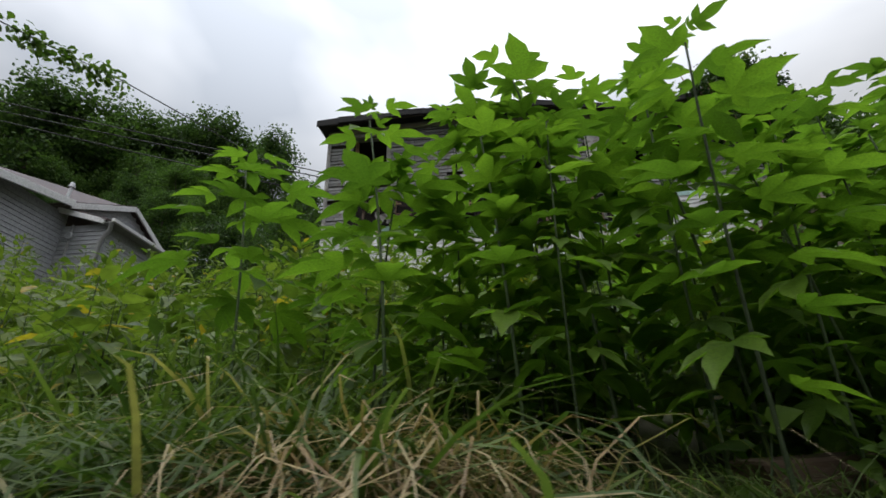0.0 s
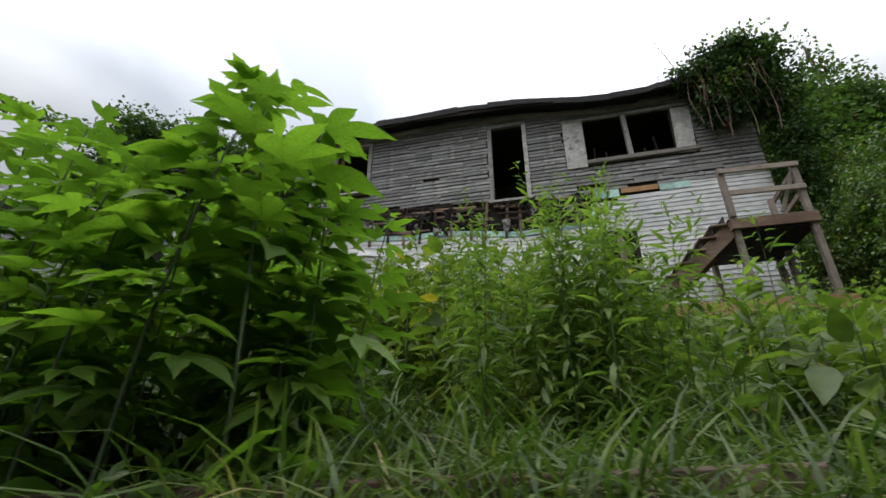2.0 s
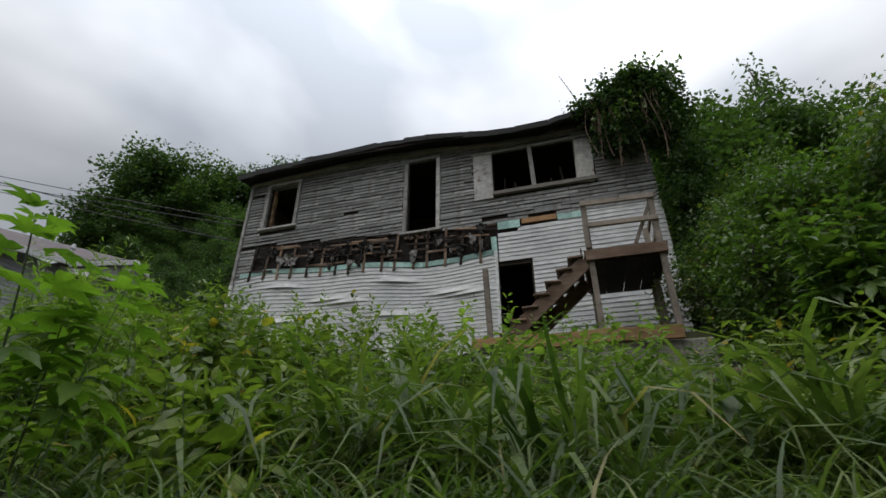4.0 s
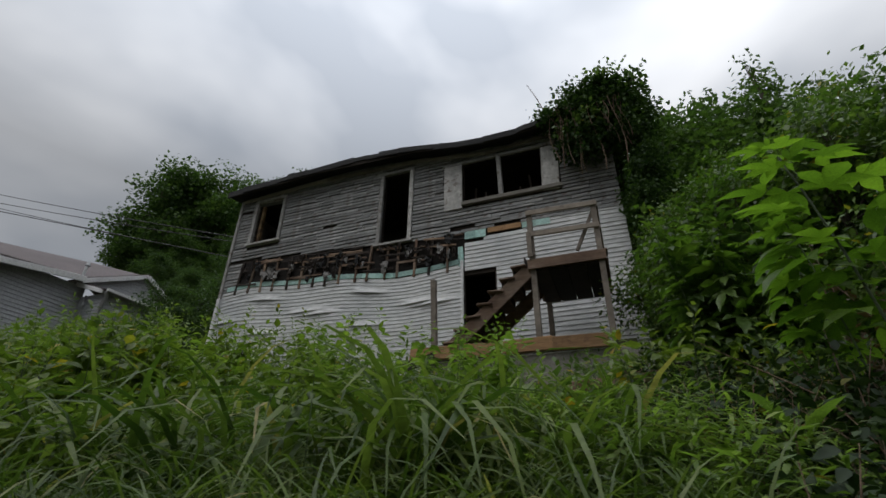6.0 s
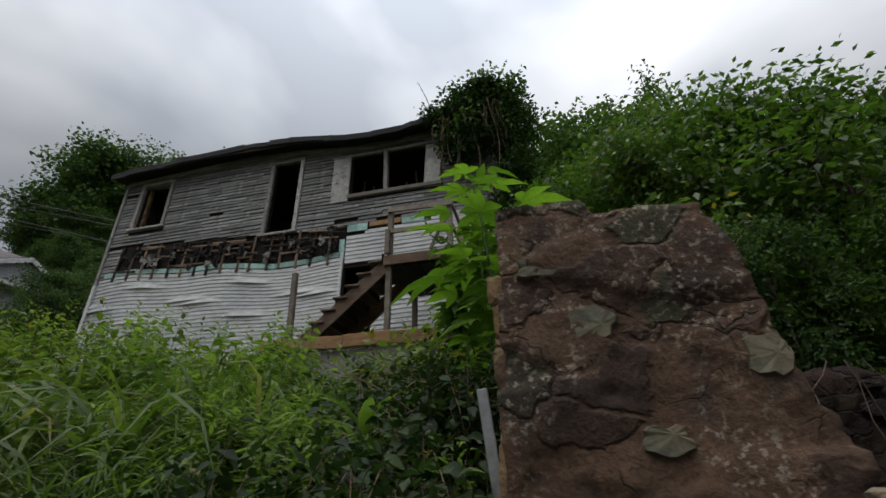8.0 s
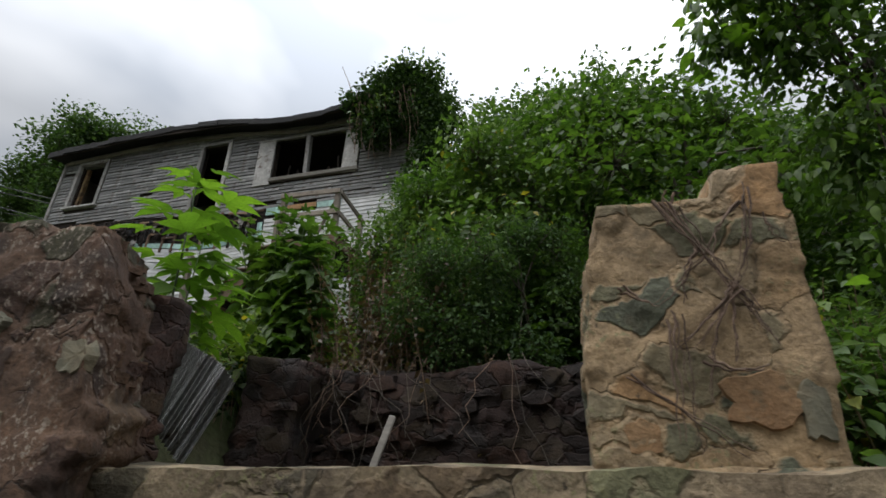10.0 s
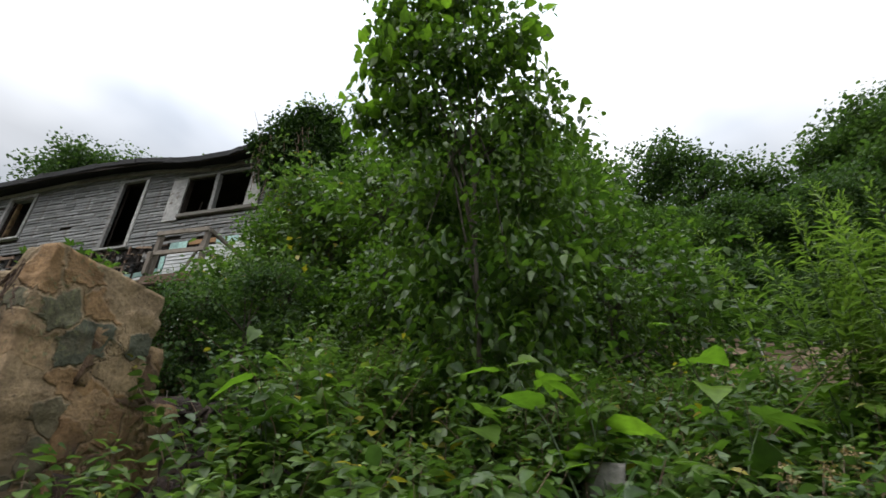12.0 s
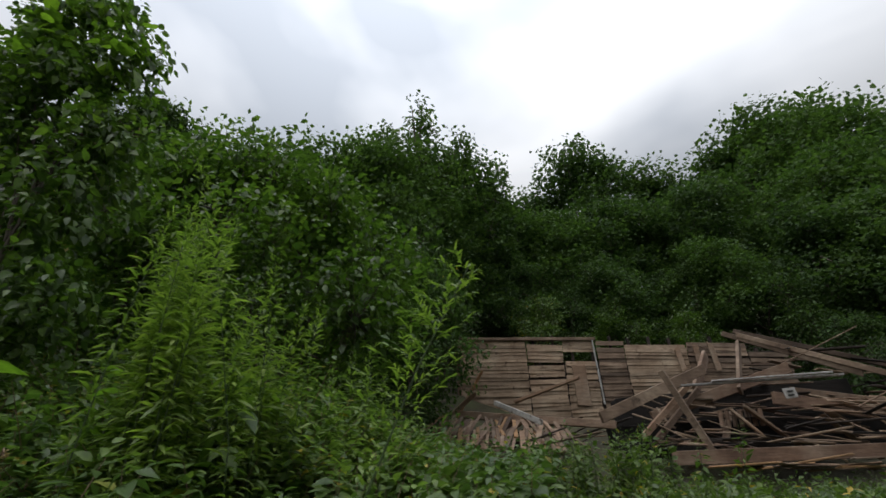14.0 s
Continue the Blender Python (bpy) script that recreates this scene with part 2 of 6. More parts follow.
RUIN_WOOD = surface("brown_grey_clapboard", [(0.085, 0.054, 0.037), (0.165, 0.113, 0.077), (0.28, 0.21, 0.15)], 1.3, 24, (0.12, 0.6, 1), 0.9, 0.5, vary=0.5, stain=(0.07, 0.045, 0.032), stain_at=0.62)
BROWN_WOOD = surface("weathered_brown_wood", [(0.075, 0.042, 0.028), (0.15, 0.095, 0.064), (0.26, 0.195, 0.145)], 1.3, 24, (0.15, 0.6, 1), 0.9, 0.5, vary=0.5)
LATH_WOOD = surface("broken_lath_wood", [(0.14, 0.08, 0.05), (0.2, 0.13, 0.085), (0.27, 0.21, 0.155)], 1.5, 24, (0.15, 0.6, 1), 0.9, 0.5, vary=0.5)
# rotten wood; also gives the shade under the porch its dark colour
DARK_WOOD = surface("dark_rotten_and_shade_wood", [(0.018, 0.013, 0.01), (0.05, 0.036, 0.028)], 1.5, 24, (0.2, 0.6, 1), 0.95, 0.6, vary=0.4)
ORANGE_WOOD = surface("rust_brown_board", [(0.25, 0.14, 0.065), (0.34, 0.2, 0.1)], 1.5, 24, (0.2, 0.6, 1), 0.9, 0.5, stain=(0.1, 0.06, 0.035), stain_at=0.6)
TRIM = surface("peeling_trim_paint", [(0.27, 0.26, 0.245), (0.46, 0.45, 0.43)], 3.5, 30, (0.4, 1, 0.4), 0.8, 0.5, stain=(0.14, 0.105, 0.08), stain_at=0.56)
SHINGLE = surface("grey_asphalt_siding", [(0.15, 0.152, 0.15), (0.235, 0.237, 0.232), (0.33, 0.325, 0.315)], 1.5, 30, (0.5, 1, 2.0), 0.95, 0.6, vary=0.32, stain=(0.13, 0.105, 0.09), stain_at=0.6)
VINYL = surface("dirty_white_vinyl", [(0.44, 0.455, 0.46), (0.56, 0.57, 0.565), (0.62, 0.62, 0.61)], 0.8, 18, (0.25, 1, 1), 0.5, 0.12, vary=0.06, stain=(0.42, 0.42, 0.36), stain_at=0.66)
FOAM = surface("pale_green_foam_board", [(0.3, 0.5, 0.46), (0.42, 0.6, 0.55)], 2, 20, None, 0.8, 0.2)
TAR = surface("black_tar_roofing", [(0.012, 0.012, 0.013), (0.03, 0.029, 0.028)], 1.5, 40, None, 0.9, 0.6, vary=0.3)
TATTER = surface("torn_insulation", [(0.2, 0.19, 0.18), (0.34, 0.325, 0.31)], 6, 40, None, 0.95, 0.5, vary=0.3)
NEIGHBOUR = surface("grey_vinyl_siding", [(0.33, 0.34, 0.355), (0.39, 0.4, 0.415)], 0.7, 18, (0.25, 1, 1), 0.55, 0.12, vary=0.05)
WALL_WOOD = surface("tan_weathered_clapboard", [(0.19, 0.125, 0.08), (0.3, 0.215, 0.145), (0.4, 0.31, 0.22)], 1.8, 24, (0.12, 0.6, 1), 0.9, 0.5, vary=0.3, stain=(0.09, 0.055, 0.035), stain_at=0.58)
GREY_FASCIA = surface("dull_grey_fascia", [(0.26, 0.26, 0.26), (0.36, 0.36, 0.355)], 1.5, 25, None, 0.6, 0.2, vary=0.05, stain=(0.14, 0.13, 0.12), stain_at=0.58)
# near-black wood that stands in for deep shade between timbers
BLACK_WOOD = surface("shade_black_timber", [(0.006, 0.005, 0.004), (0.014, 0.01, 0.008)], 1.5, 24, (0.2, 0.6, 1), 1.0, 0.6, vary=0.3)
MAROON = surface("maroon_roof_metal", [(0.05, 0.032, 0.032), (0.085, 0.058, 0.058)], 1.2, 20, (0.3, 1, 1), 0.6, 0.2, vary=0.1)
WHITE_PAINT = surface("white_painted_trim", [(0.6, 0.6, 0.6), (0.75, 0.75, 0.74)], 1.5, 25, None, 0.6, 0.15, vary=0.05)
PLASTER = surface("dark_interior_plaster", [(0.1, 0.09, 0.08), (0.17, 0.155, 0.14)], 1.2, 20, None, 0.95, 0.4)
MORTAR = stone_surface("tan_mortar_stonework", (0.33, 0.235, 0.135), [(0.15, 0.14, 0.085), (0.33, 0.2, 0.095), (0.105, 0.11, 0.075), (0.3, 0.225, 0.135), (0.2, 0.165, 0.1)], 4.6, 0.56, lichen=(0.2, 0.2, 0.1), grime=(0.13, 0.1, 0.062), grime_at=0.57)
VINE_BARK = surface("dead_vine_bark", [(0.11, 0.07, 0.05), (0.21, 0.145, 0.105)], 9, 70, None, 0.9, 0.4)
STONE = surface("olive_grey_fieldstone", [(0.09, 0.09, 0.065), (0.14, 0.13, 0.09), (0.2, 0.155, 0.095)], 5.0, 22, None, 0.9, 0.7, vary=0.2, stain=(0.08, 0.09, 0.055), stain_at=0.6, depth=0.012)
RUST_STONE = surface("rust_orange_fieldstone", [(0.27, 0.14, 0.06), (0.33, 0.21, 0.11)], 5.0, 50, None, 0.9, 0.6, vary=0.2, stain=(0.12, 0.1, 0.06), stain_at=0.58, depth=0.012)
# brown stone with the shade of the pit put into its colour
DARK_STONE = stone_surface("pit_shade_brown_stone", (0.03, 0.014, 0.009), [(0.024, 0.011, 0.008), (0.045, 0.021, 0.013), (0.013, 0.0065, 0.0045), (0.035, 0.022, 0.011)], 4.5, 0.9, 0.85, grime=(0.008, 0.005, 0.004), grime_at=0.5, relief=0.045, flat=2.0)
BROWN_STONE = stone_surface("red_brown_rubble_stone", (0.115, 0.067, 0.041), [(0.055, 0.033, 0.023), (0.09, 0.05, 0.031), (0.062, 0.056, 0.03), (0.125, 0.078, 0.043), (0.064, 0.035, 0.023)], 3.8, 0.6, lichen=(0.34, 0.29, 0.23), grime=(0.035, 0.024, 0.018), grime_at=0.52, relief=0.035)
WALL_CAP = stone_surface("grimy_brown_concrete", (0.25, 0.195, 0.125), [(0.16, 0.115, 0.07), (0.2, 0.16, 0.1), (0.1, 0.085, 0.055), (0.17, 0.165, 0.09)], 4.0, 0.5, lichen=(0.2, 0.19, 0.09), grime=(0.05, 0.038, 0.027), grime_at=0.55)
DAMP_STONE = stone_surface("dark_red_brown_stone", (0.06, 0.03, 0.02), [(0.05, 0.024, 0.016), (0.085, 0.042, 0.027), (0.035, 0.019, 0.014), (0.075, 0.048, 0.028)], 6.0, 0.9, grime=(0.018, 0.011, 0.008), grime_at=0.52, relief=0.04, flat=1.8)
CLAY_STONE = stone_surface("ochre_brown_clay_stone", (0.27, 0.175, 0.09), [(0.22, 0.13, 0.06), (0.32, 0.2, 0.1), (0.14, 0.085, 0.05)], 5.0, 0.7, lichen=(0.17, 0.17, 0.05), grime=(0.07, 0.045, 0.03), grime_at=0.56, relief=0.04, flat=1.0)
CONCRETE = surface("stained_concrete", [(0.18, 0.17, 0.15), (0.28, 0.265, 0.235)], 2.2, 40, None, 0.9, 0.5, vary=0.05, stain=(0.1, 0.095, 0.07), stain_at=0.58)
ZINC = surface("rusty_corrugated_zinc", [(0.55, 0.55, 0.55), (0.72, 0.72, 0.72)], 2.5, 30, None, 0.6, 0.2, metal=0.0, vary=0, stain=(0.2, 0.13, 0.1), stain_at=0.6)
TIN = surface("galvanised_pipe", [(0.4, 0.41, 0.42), (0.5, 0.51, 0.52)], 4, 30, None, 0.5, 0.1, metal=0.6)
BLUE = surface("blue_plastic", [(0.02, 0.06, 0.3), (0.03, 0.08, 0.4)], 4, 30, None, 0.5, 0.1)
CABLE = surface("black_cable", [(0.015, 0.015, 0.016), (0.025, 0.025, 0.026)], 4, 30, None, 0.7, 0.1)


# ---- mesh helpers ----
def obj(name, me, mat, parent=None, label=""):
    if mat and not me.materials:
        me.materials.append(mat)
    ob = new(name, me)
    if parent:
        ob.parent = parent
    if label:
        ob["label"] = label
    return ob


def part(name, bm, mat, parent=None, label="", smooth=False):
    me = bpy.data.meshes.new(name)
    bm.to_mesh(me)
    bm.free()
    if smooth:
        for p in me.polygons:
            p.use_smooth = True
    return obj(name, me, mat, parent, label)


def thing(name, label, category, group="", at=(0, 0, 0)):
    e = new(name)
    e.location = at
    e.empty_display_size = 0.2
    return tagged(e, label, category, group)


def tri_mesh(name, V, T, smooth=False):
    """A mesh of triangles from arrays."""
    me = bpy.data.meshes.new(name)
    V, T = np.asarray(V, np.float32), np.asarray(T, np.int32)
    me.vertices.add(len(V))
    me.vertices.foreach_set("co", V.ravel())
    me.loops.add(T.size)
    me.loops.foreach_set("vertex_index", T.ravel())
    me.polygons.add(len(T))
    me.polygons.foreach_set("loop_start", np.arange(0, T.size, 3, dtype=np.int32))
    me.polygons.foreach_set("loop_total", np.full(len(T), 3, np.int32))
    if smooth:
        me.polygons.foreach_set("use_smooth", np.ones(len(T), bool))
    me.update(calc_edges=True)
    return me


def beam(bm, a, b, w, h, up=(0, 0, 1), wob=0.0, rng=random):
    """A board from a to b, w wide and h high, with slightly uneven ends."""
    a, b = Vector(a), Vector(b)
    d = (b - a).normalized()
    s = d.cross(Vector(up))
    s = s.normalized() if s.length > 1e-4 else Vector((1, 0, 0))
    u = s.cross(d)
    vs = []
    for p in (a, b):
        for i, j in ((-1, -1), (1, -1), (1, 1), (-1, 1)):
            q = p + s * (i * w / 2) + u * (j * h / 2)
            if wob:
                q += d * rng.uniform(-wob, wob) + u * rng.uniform(-wob, wob) * 0.2
            vs.append(bm.verts.new(q))
    for f in ((3, 2, 1, 0), (4, 5, 6, 7), (0, 1, 5, 4), (1, 2, 6, 5), (2, 3, 7, 6), (3, 0, 4, 7)):
        bm.faces.new([vs[i] for i in f])
    return bm


def box(bm, x0, x1, y0, y1, z0, z1):
    return beam(bm, (x0, (y0 + y1) / 2, (z0 + z1) / 2), (x1, (y0 + y1) / 2, (z0 + z1) / 2), y1 - y0, z1 - z0)


def bevelled(bm, w):
    bmesh.ops.bevel(bm, geom=bm.edges[:], offset=w, segments=1, affect="EDGES")
    return bm


def plank(name, a, b, w, h, mat, parent=None, up=(0, 0, 1), wob=0.0, label="", rng=random, bev=0.006):
    bm = beam(bmesh.new(), a, b, w, h, up, wob, rng)
    if bev:
        bevelled(bm, bev)
    return part(name, bm, mat, parent, label)


def tube_arrays(points, radii, sides=6):
    P, R = np.asarray(points, float), np.asarray(radii, float)
    n = len(P)
    D = np.gradient(P, axis=0)
    D /= np.linalg.norm(D, axis=1)[:, None] + 1e-9
    ref = np.array([0.31, 0.95, 0.08])
    S = np.cross(D, ref)
    S /= np.linalg.norm(S, axis=1)[:, None] + 1e-9
    U = np.cross(S, D)
    a = np.arange(sides) * 2 * np.pi / sides
    V = (P[:, None] + R[:, None, None] * (np.cos(a)[None, :, None] * S[:, None] + np.sin(a)[None, :, None] * U[:, None])).reshape(-1, 3)
    T = []
    for i in range(n - 1):
        for j in range(sides):
            k = (j + 1) % sides
            T += [(i * sides + j, i * sides + k, (i + 1) * sides + k), (i * sides + j, (i + 1) * sides + k, (i + 1) * sides + j)]
    return V, np.array(T)


def joined(chunks):
    Vs, Ts, o = [], [], 0
    for V, T in chunks:
        Vs.append(V)
        Ts.append(np.asarray(T) + o)
        o += len(V)
    return np.concatenate(Vs), np.concatenate(Ts)


# ---- leaf shapes: along +y, face up ----
def fan(outline, fold=0.12, droop=0.3, rib=0.35):
    """A leaf as a fan round a point on its rib; outline runs from the base round to the base."""
    pts = [(0.0, rib, -0.0)] + [(x, y, fold * abs(x) - droop * max(0, y - 0.1) ** 2) for x, y in outline]
    n = len(outline)
    return np.array(pts), np.array([(0, i, i % n + 1) for i in range(1, n + 1)])


def mirror_outline(half):
    return half + [(-x, y) for x, y in reversed(half) if x > 1e-6]


OVATE = fan([(0, 0)] + mirror_outline([(0.2, 0.15), (0.3, 0.4), (0.2, 0.72), (0, 1)])[0:7], 0.25, 0.3)
LANCE = fan([(0, 0), (0.1, 0.3), (0.08, 0.7), (0, 1), (-0.08, 0.7), (-0.1, 0.3)], 0.3, 0.35, 0.5)
HEART = fan([(0, 0.05), (0.22, -0.06), (0.42, 0.15), (0.36, 0.5), (0.12, 0.85), (0, 1), (-0.12, 0.85), (-0.36, 0.5), (-0.42, 0.15), (-0.22, -0.06)], 0.2, 0.35, 0.35)


def palmate(lobes, sinus=0.42, fold=0.07, droop=0.22, base=-0.04):
    """A hand-shaped leaf: each lobe (angle, length, width) folds along its own rib and droops to its tip."""
    V, T = [(0.0, 0.0, 0.0)], []

    def at(a, r, side=0.0, lift=0.0):
        x, y = math.sin(a) * r + math.cos(a) * side, math.cos(a) * r - math.sin(a) * side
        V.append((x, y, lift - droop * (x * x + y * y)))
        return len(V) - 1
    notch = [at(lobes[0][0] - 0.55, 0.2)]
    for (a, la, _), (b, lb, _) in zip(lobes, lobes[1:]):
        notch.append(at((a + b) / 2, sinus * min(la, lb), 0, fold))
    notch.append(at(lobes[-1][0] + 0.55, 0.2))
    for i, (a, length, w) in enumerate(lobes):
        mid, tip = at(a, length * 0.6), at(a, length)
        l0, l1, l2 = at(a, length * 0.5, -w / 2, fold), at(a, length * 0.66, -w * 0.46, fold), at(a, length * 0.82, -w * 0.2, fold * 0.6)
        r0, r1, r2 = at(a, length * 0.5, w / 2, fold), at(a, length * 0.66, w * 0.46, fold), at(a, length * 0.82, w * 0.2, fold * 0.6)
        T += [(0, notch[i], l0), (0, l0, mid), (mid, l0, l1), (mid, l1, l2), (mid, l2, tip), (mid, tip, r2), (mid, r2, r1), (mid, r1, r0), (0, mid, r0), (0, r0, notch[i + 1])]
    return np.array(V), np.array(T)[:, ::-1]


LOBED = palmate([(-0.95, 0.72, 0.3), (0.0, 1.15, 0.44), (0.95, 0.74, 0.3)], 0.5)
LOBED5 = palmate([(-1.65, 0.5, 0.22), (-0.8, 0.85, 0.32), (0.0, 1.15, 0.4), (0.78, 0.88, 0.32), (1.65, 0.5, 0.22)], 0.5)
LEAFLET = (np.array([(0, 0, 0), (0.4, 0.5, 0.06), (0, 1, -0.1), (-0.4, 0.5, 0.06)]), np.array([(0, 1, 2), (0, 2, 3)]))
OVAL = (np.array([(0, 0, 0), (0.27, 0.42, 0.07), (0, 0.5, 0), (-0.27, 0.42, 0.07), (0, 1, -0.1)]), np.array([(0, 1, 2), (0, 2, 3), (1, 4, 2), (2, 4, 3)]))


def blade(bend, seg=5):
    V, T = [], []
    a, y, z = 1.35, 0.0, 0.0
    for i in range(seg + 1):
        w = 0.013 * (1 - (i / seg) ** 1.8) + 0.001
        V += [(-w, y, z), (w, y, z)]
        y, z, a = y + math.cos(a) / seg, z + math.sin(a) / seg, a - bend / seg
    for i in range(seg):
        T += [(2 * i, 2 * i + 1, 2 * i + 3), (2 * i, 2 * i + 3, 2 * i + 2)]
    return np.array(V), np.array(T)


def scatter(shape, pos, yaw, pitch, roll, size):
    """Copies of a leaf shape as one pair of arrays. pitch lifts the tip, roll turns it about its rib."""
    V, T = shape
    cz, sz, cx, sx, cy, sy = np.cos(yaw), np.sin(yaw), np.cos(pitch), np.sin(pitch), np.cos(roll), np.sin(roll)
    v = V[None] * np.asarray(size)[:, None, None]
    x, y, z = v[..., 0], v[..., 1], v[..., 2]
    x, z = x * cy[:, None] + z * sy[:, None], -x * sy[:, None] + z * cy[:, None]
    y, z = y * cx[:, None] - z * sx[:, None], y * sx[:, None] + z * cx[:, None]
    x, y = x * cz[:, None] - y * sz[:, None], x * sz[:, None] + y * cz[:, None]
    out = np.stack([x, y, z], -1) + np.asarray(pos)[:, None]
    k = len(pos)
    return out.reshape(-1, 3), (T[None] + (np.arange(k) * len(V))[:, None, None]).reshape(-1, 3)


# ---- the lie of the land ----
def smooth(a, b, v):
    t = np.clip((v - a) / (b - a), 0, 1)
    return t * t * (3 - 2 * t)


def edge_y(x):
    """Where the bank meets the road."""
    return 0.72 + 0.18 * np.clip(x, -60, 60)


def land(x, y):
    x, y = np.asarray(x, float), np.asarray(y, float)
    d = y - edge_y(x)
    bank = 1.3 * smooth(-0.45, 0.12, d)
    left = np.interp(d, [0.1, 1.2, 5.0, 6.2, 8.6, 14, 40, 90, 400], [0, 0.25, 1.35, 1.85, 2.4, 4.0, 17, 38, 60])
    right = np.interp(d, [0.1, 1.0, 3.0, 5.5, 7.5, 11, 16, 40, 90, 400], [-0.12, -0.1, -0.02, 0.12, 0.6, 1.9, 4.0, 15, 36, 60])
    k = smooth(8.5, 13.0, x - 0.25 * (y - 3))
    z = bank + np.where(d > 0.1, left * (1 - k) + right * k, 0)
    pit = smooth(7.5, 7.9, x) * (1 - smooth(10.3, 10.6, x)) * smooth(2.5, 2.8, y) * (1 - smooth(4.75, 5.0, y))
    z = z * (1 - pit) + 1.1 * pit
    lump = 0.06 * np.sin(1.7 * x + 0.6 * y) * np.sin(1.3 * y - 0.8 * x) + 0.03 * np.sin(4.1 * x) * np.sin(3.7 * y + 1.0)
    # last term: unseen rise across the road, added to block low sky light
    return z + lump * smooth(0.0, 1.0, d) + 0.8 * np.clip(-d - 8.0, 0, 26)


def grounded(x, y):
    return np.stack([x, y, land(x, y)], -1)


xs = np.unique(np.concatenate([np.linspace(-300, -30, 12), np.linspace(-30, -14, 12), np.linspace(-14, 26, 150), np.linspace(26, 50, 16), np.linspace(50, 300, 12)]))
ys = np.unique(np.concatenate([np.linspace(-300, -20, 8), np.linspace(-20, -3, 6), np.linspace(-3, 12, 110), np.linspace(12, 50, 30), np.linspace(50, 400, 14)]))
GX, GY = np.meshgrid(xs, ys, indexing="ij")
GV = grounded(GX.ravel(), GY.ravel())
ny = len(ys)
ii = (np.arange(len(xs) - 1)[:, None] * ny + np.arange(ny - 1)[None]).ravel()
GT = np.concatenate([np.stack([ii, ii + ny, ii + ny + 1], -1), np.stack([ii, ii + ny + 1, ii + 1], -1)])
tagged(obj("ground", tri_mesh("ground", GV, GT, True), SOIL), "dark earth bank and hillside under overgrown weeds", "ground", kind="structure")
bm = bmesh.new()
for x0 in range(-60, 80, 4):
    q = [(x0, edge_y(x0) - 6.2), (x0 + 4, edge_y(x0 + 4) - 6.2), (x0 + 4, edge_y(x0 + 4) - 0.5), (x0, edge_y(x0) - 0.5)]
    bm.faces.new([bm.verts.new((*p, 0.012)) for p in q])
bmesh.ops.remove_doubles(bm, verts=bm.verts, dist=0.001)
tagged(part("road", bm, ASPHALT), "narrow grey asphalt road below the bank", "road", kind="structure")

# ---- abandoned house ----
FY = 9.80  # face of the front wall
HX0, HX1, HB, HZ = -3.5, 6.9, 15.6, 3.2
house = thing("abandoned_house", "derelict two-storey wooden house with torn grey and white siding", "house")
EAVE_X, EAVE_Z = [-3.72, -3.5, -1.5, 0.4, 2.2, 3.0, 3.6, 4.8, 5.9, 7.3], [9.55, 9.58, 9.68, 9.74, 9.62, 9.47, 9.37, 9.39, 9.55, 9.58]


def eave(x):
    return float(np.interp(x, EAVE_X, EAVE_Z))


DOOR, WIN1, WIN2, LOW = (1.25, 2.0, 7.15, 9.22), (-2.86, -1.98, 7.92, 9.28), (3.42, 5.32, 7.9, 9.04), (3.42, 4.12, 3.7, 6.0)
TORN = (-3.05, 3.42, 6.62, 7.33)
OPENINGS = [DOOR, WIN1, WIN2, LOW]


def pierced_wall(bm, x0, x1, z0, z1, y0, y1, holes):
    cx = sorted({x0, x1, *[v for h in holes for v in h[:2]]})
    cz = sorted({z0, z1, *[v for h in holes for v in h[2:]]})
    for a, b in zip(cx, cx[1:]):
        for c, d in zip(cz, cz[1:]):
            if not any(h[0] <= (a + b) / 2 <= h[1] and h[2] <= (c + d) / 2 <= h[3] for h in holes):
                box(bm, a, b, y0, y1, c, d)
    bmesh.ops.remove_doubles(bm, verts=bm.verts, dist=0.0005)
    return bm


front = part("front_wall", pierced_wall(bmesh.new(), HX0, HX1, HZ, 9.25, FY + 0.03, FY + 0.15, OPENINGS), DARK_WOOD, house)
part("side_wall", box(bmesh.new(), HX0, HX0 + 0.12, FY + 0.152, HB, HZ, 9.45), GREY_WOOD, house)
part("side_wall", box(bmesh.new(), HX1 - 0.12, HX1, FY + 0.152, HB, HZ, 9.3), GREY_WOOD, house)
# rooms behind the openings, in dark base colours
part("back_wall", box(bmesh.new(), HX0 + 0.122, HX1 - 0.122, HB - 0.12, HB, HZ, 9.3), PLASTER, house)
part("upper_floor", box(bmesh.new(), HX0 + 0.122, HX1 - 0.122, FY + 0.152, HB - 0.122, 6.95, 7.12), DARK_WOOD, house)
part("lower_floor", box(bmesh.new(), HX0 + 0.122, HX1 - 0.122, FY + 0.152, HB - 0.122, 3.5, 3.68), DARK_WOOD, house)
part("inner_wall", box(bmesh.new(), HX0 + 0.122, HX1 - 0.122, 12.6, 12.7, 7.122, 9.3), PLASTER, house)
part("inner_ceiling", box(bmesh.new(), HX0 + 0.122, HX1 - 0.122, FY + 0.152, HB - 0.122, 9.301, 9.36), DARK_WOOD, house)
bm = bmesh.new()
cols = np.linspace(HX0, HX1, 22)
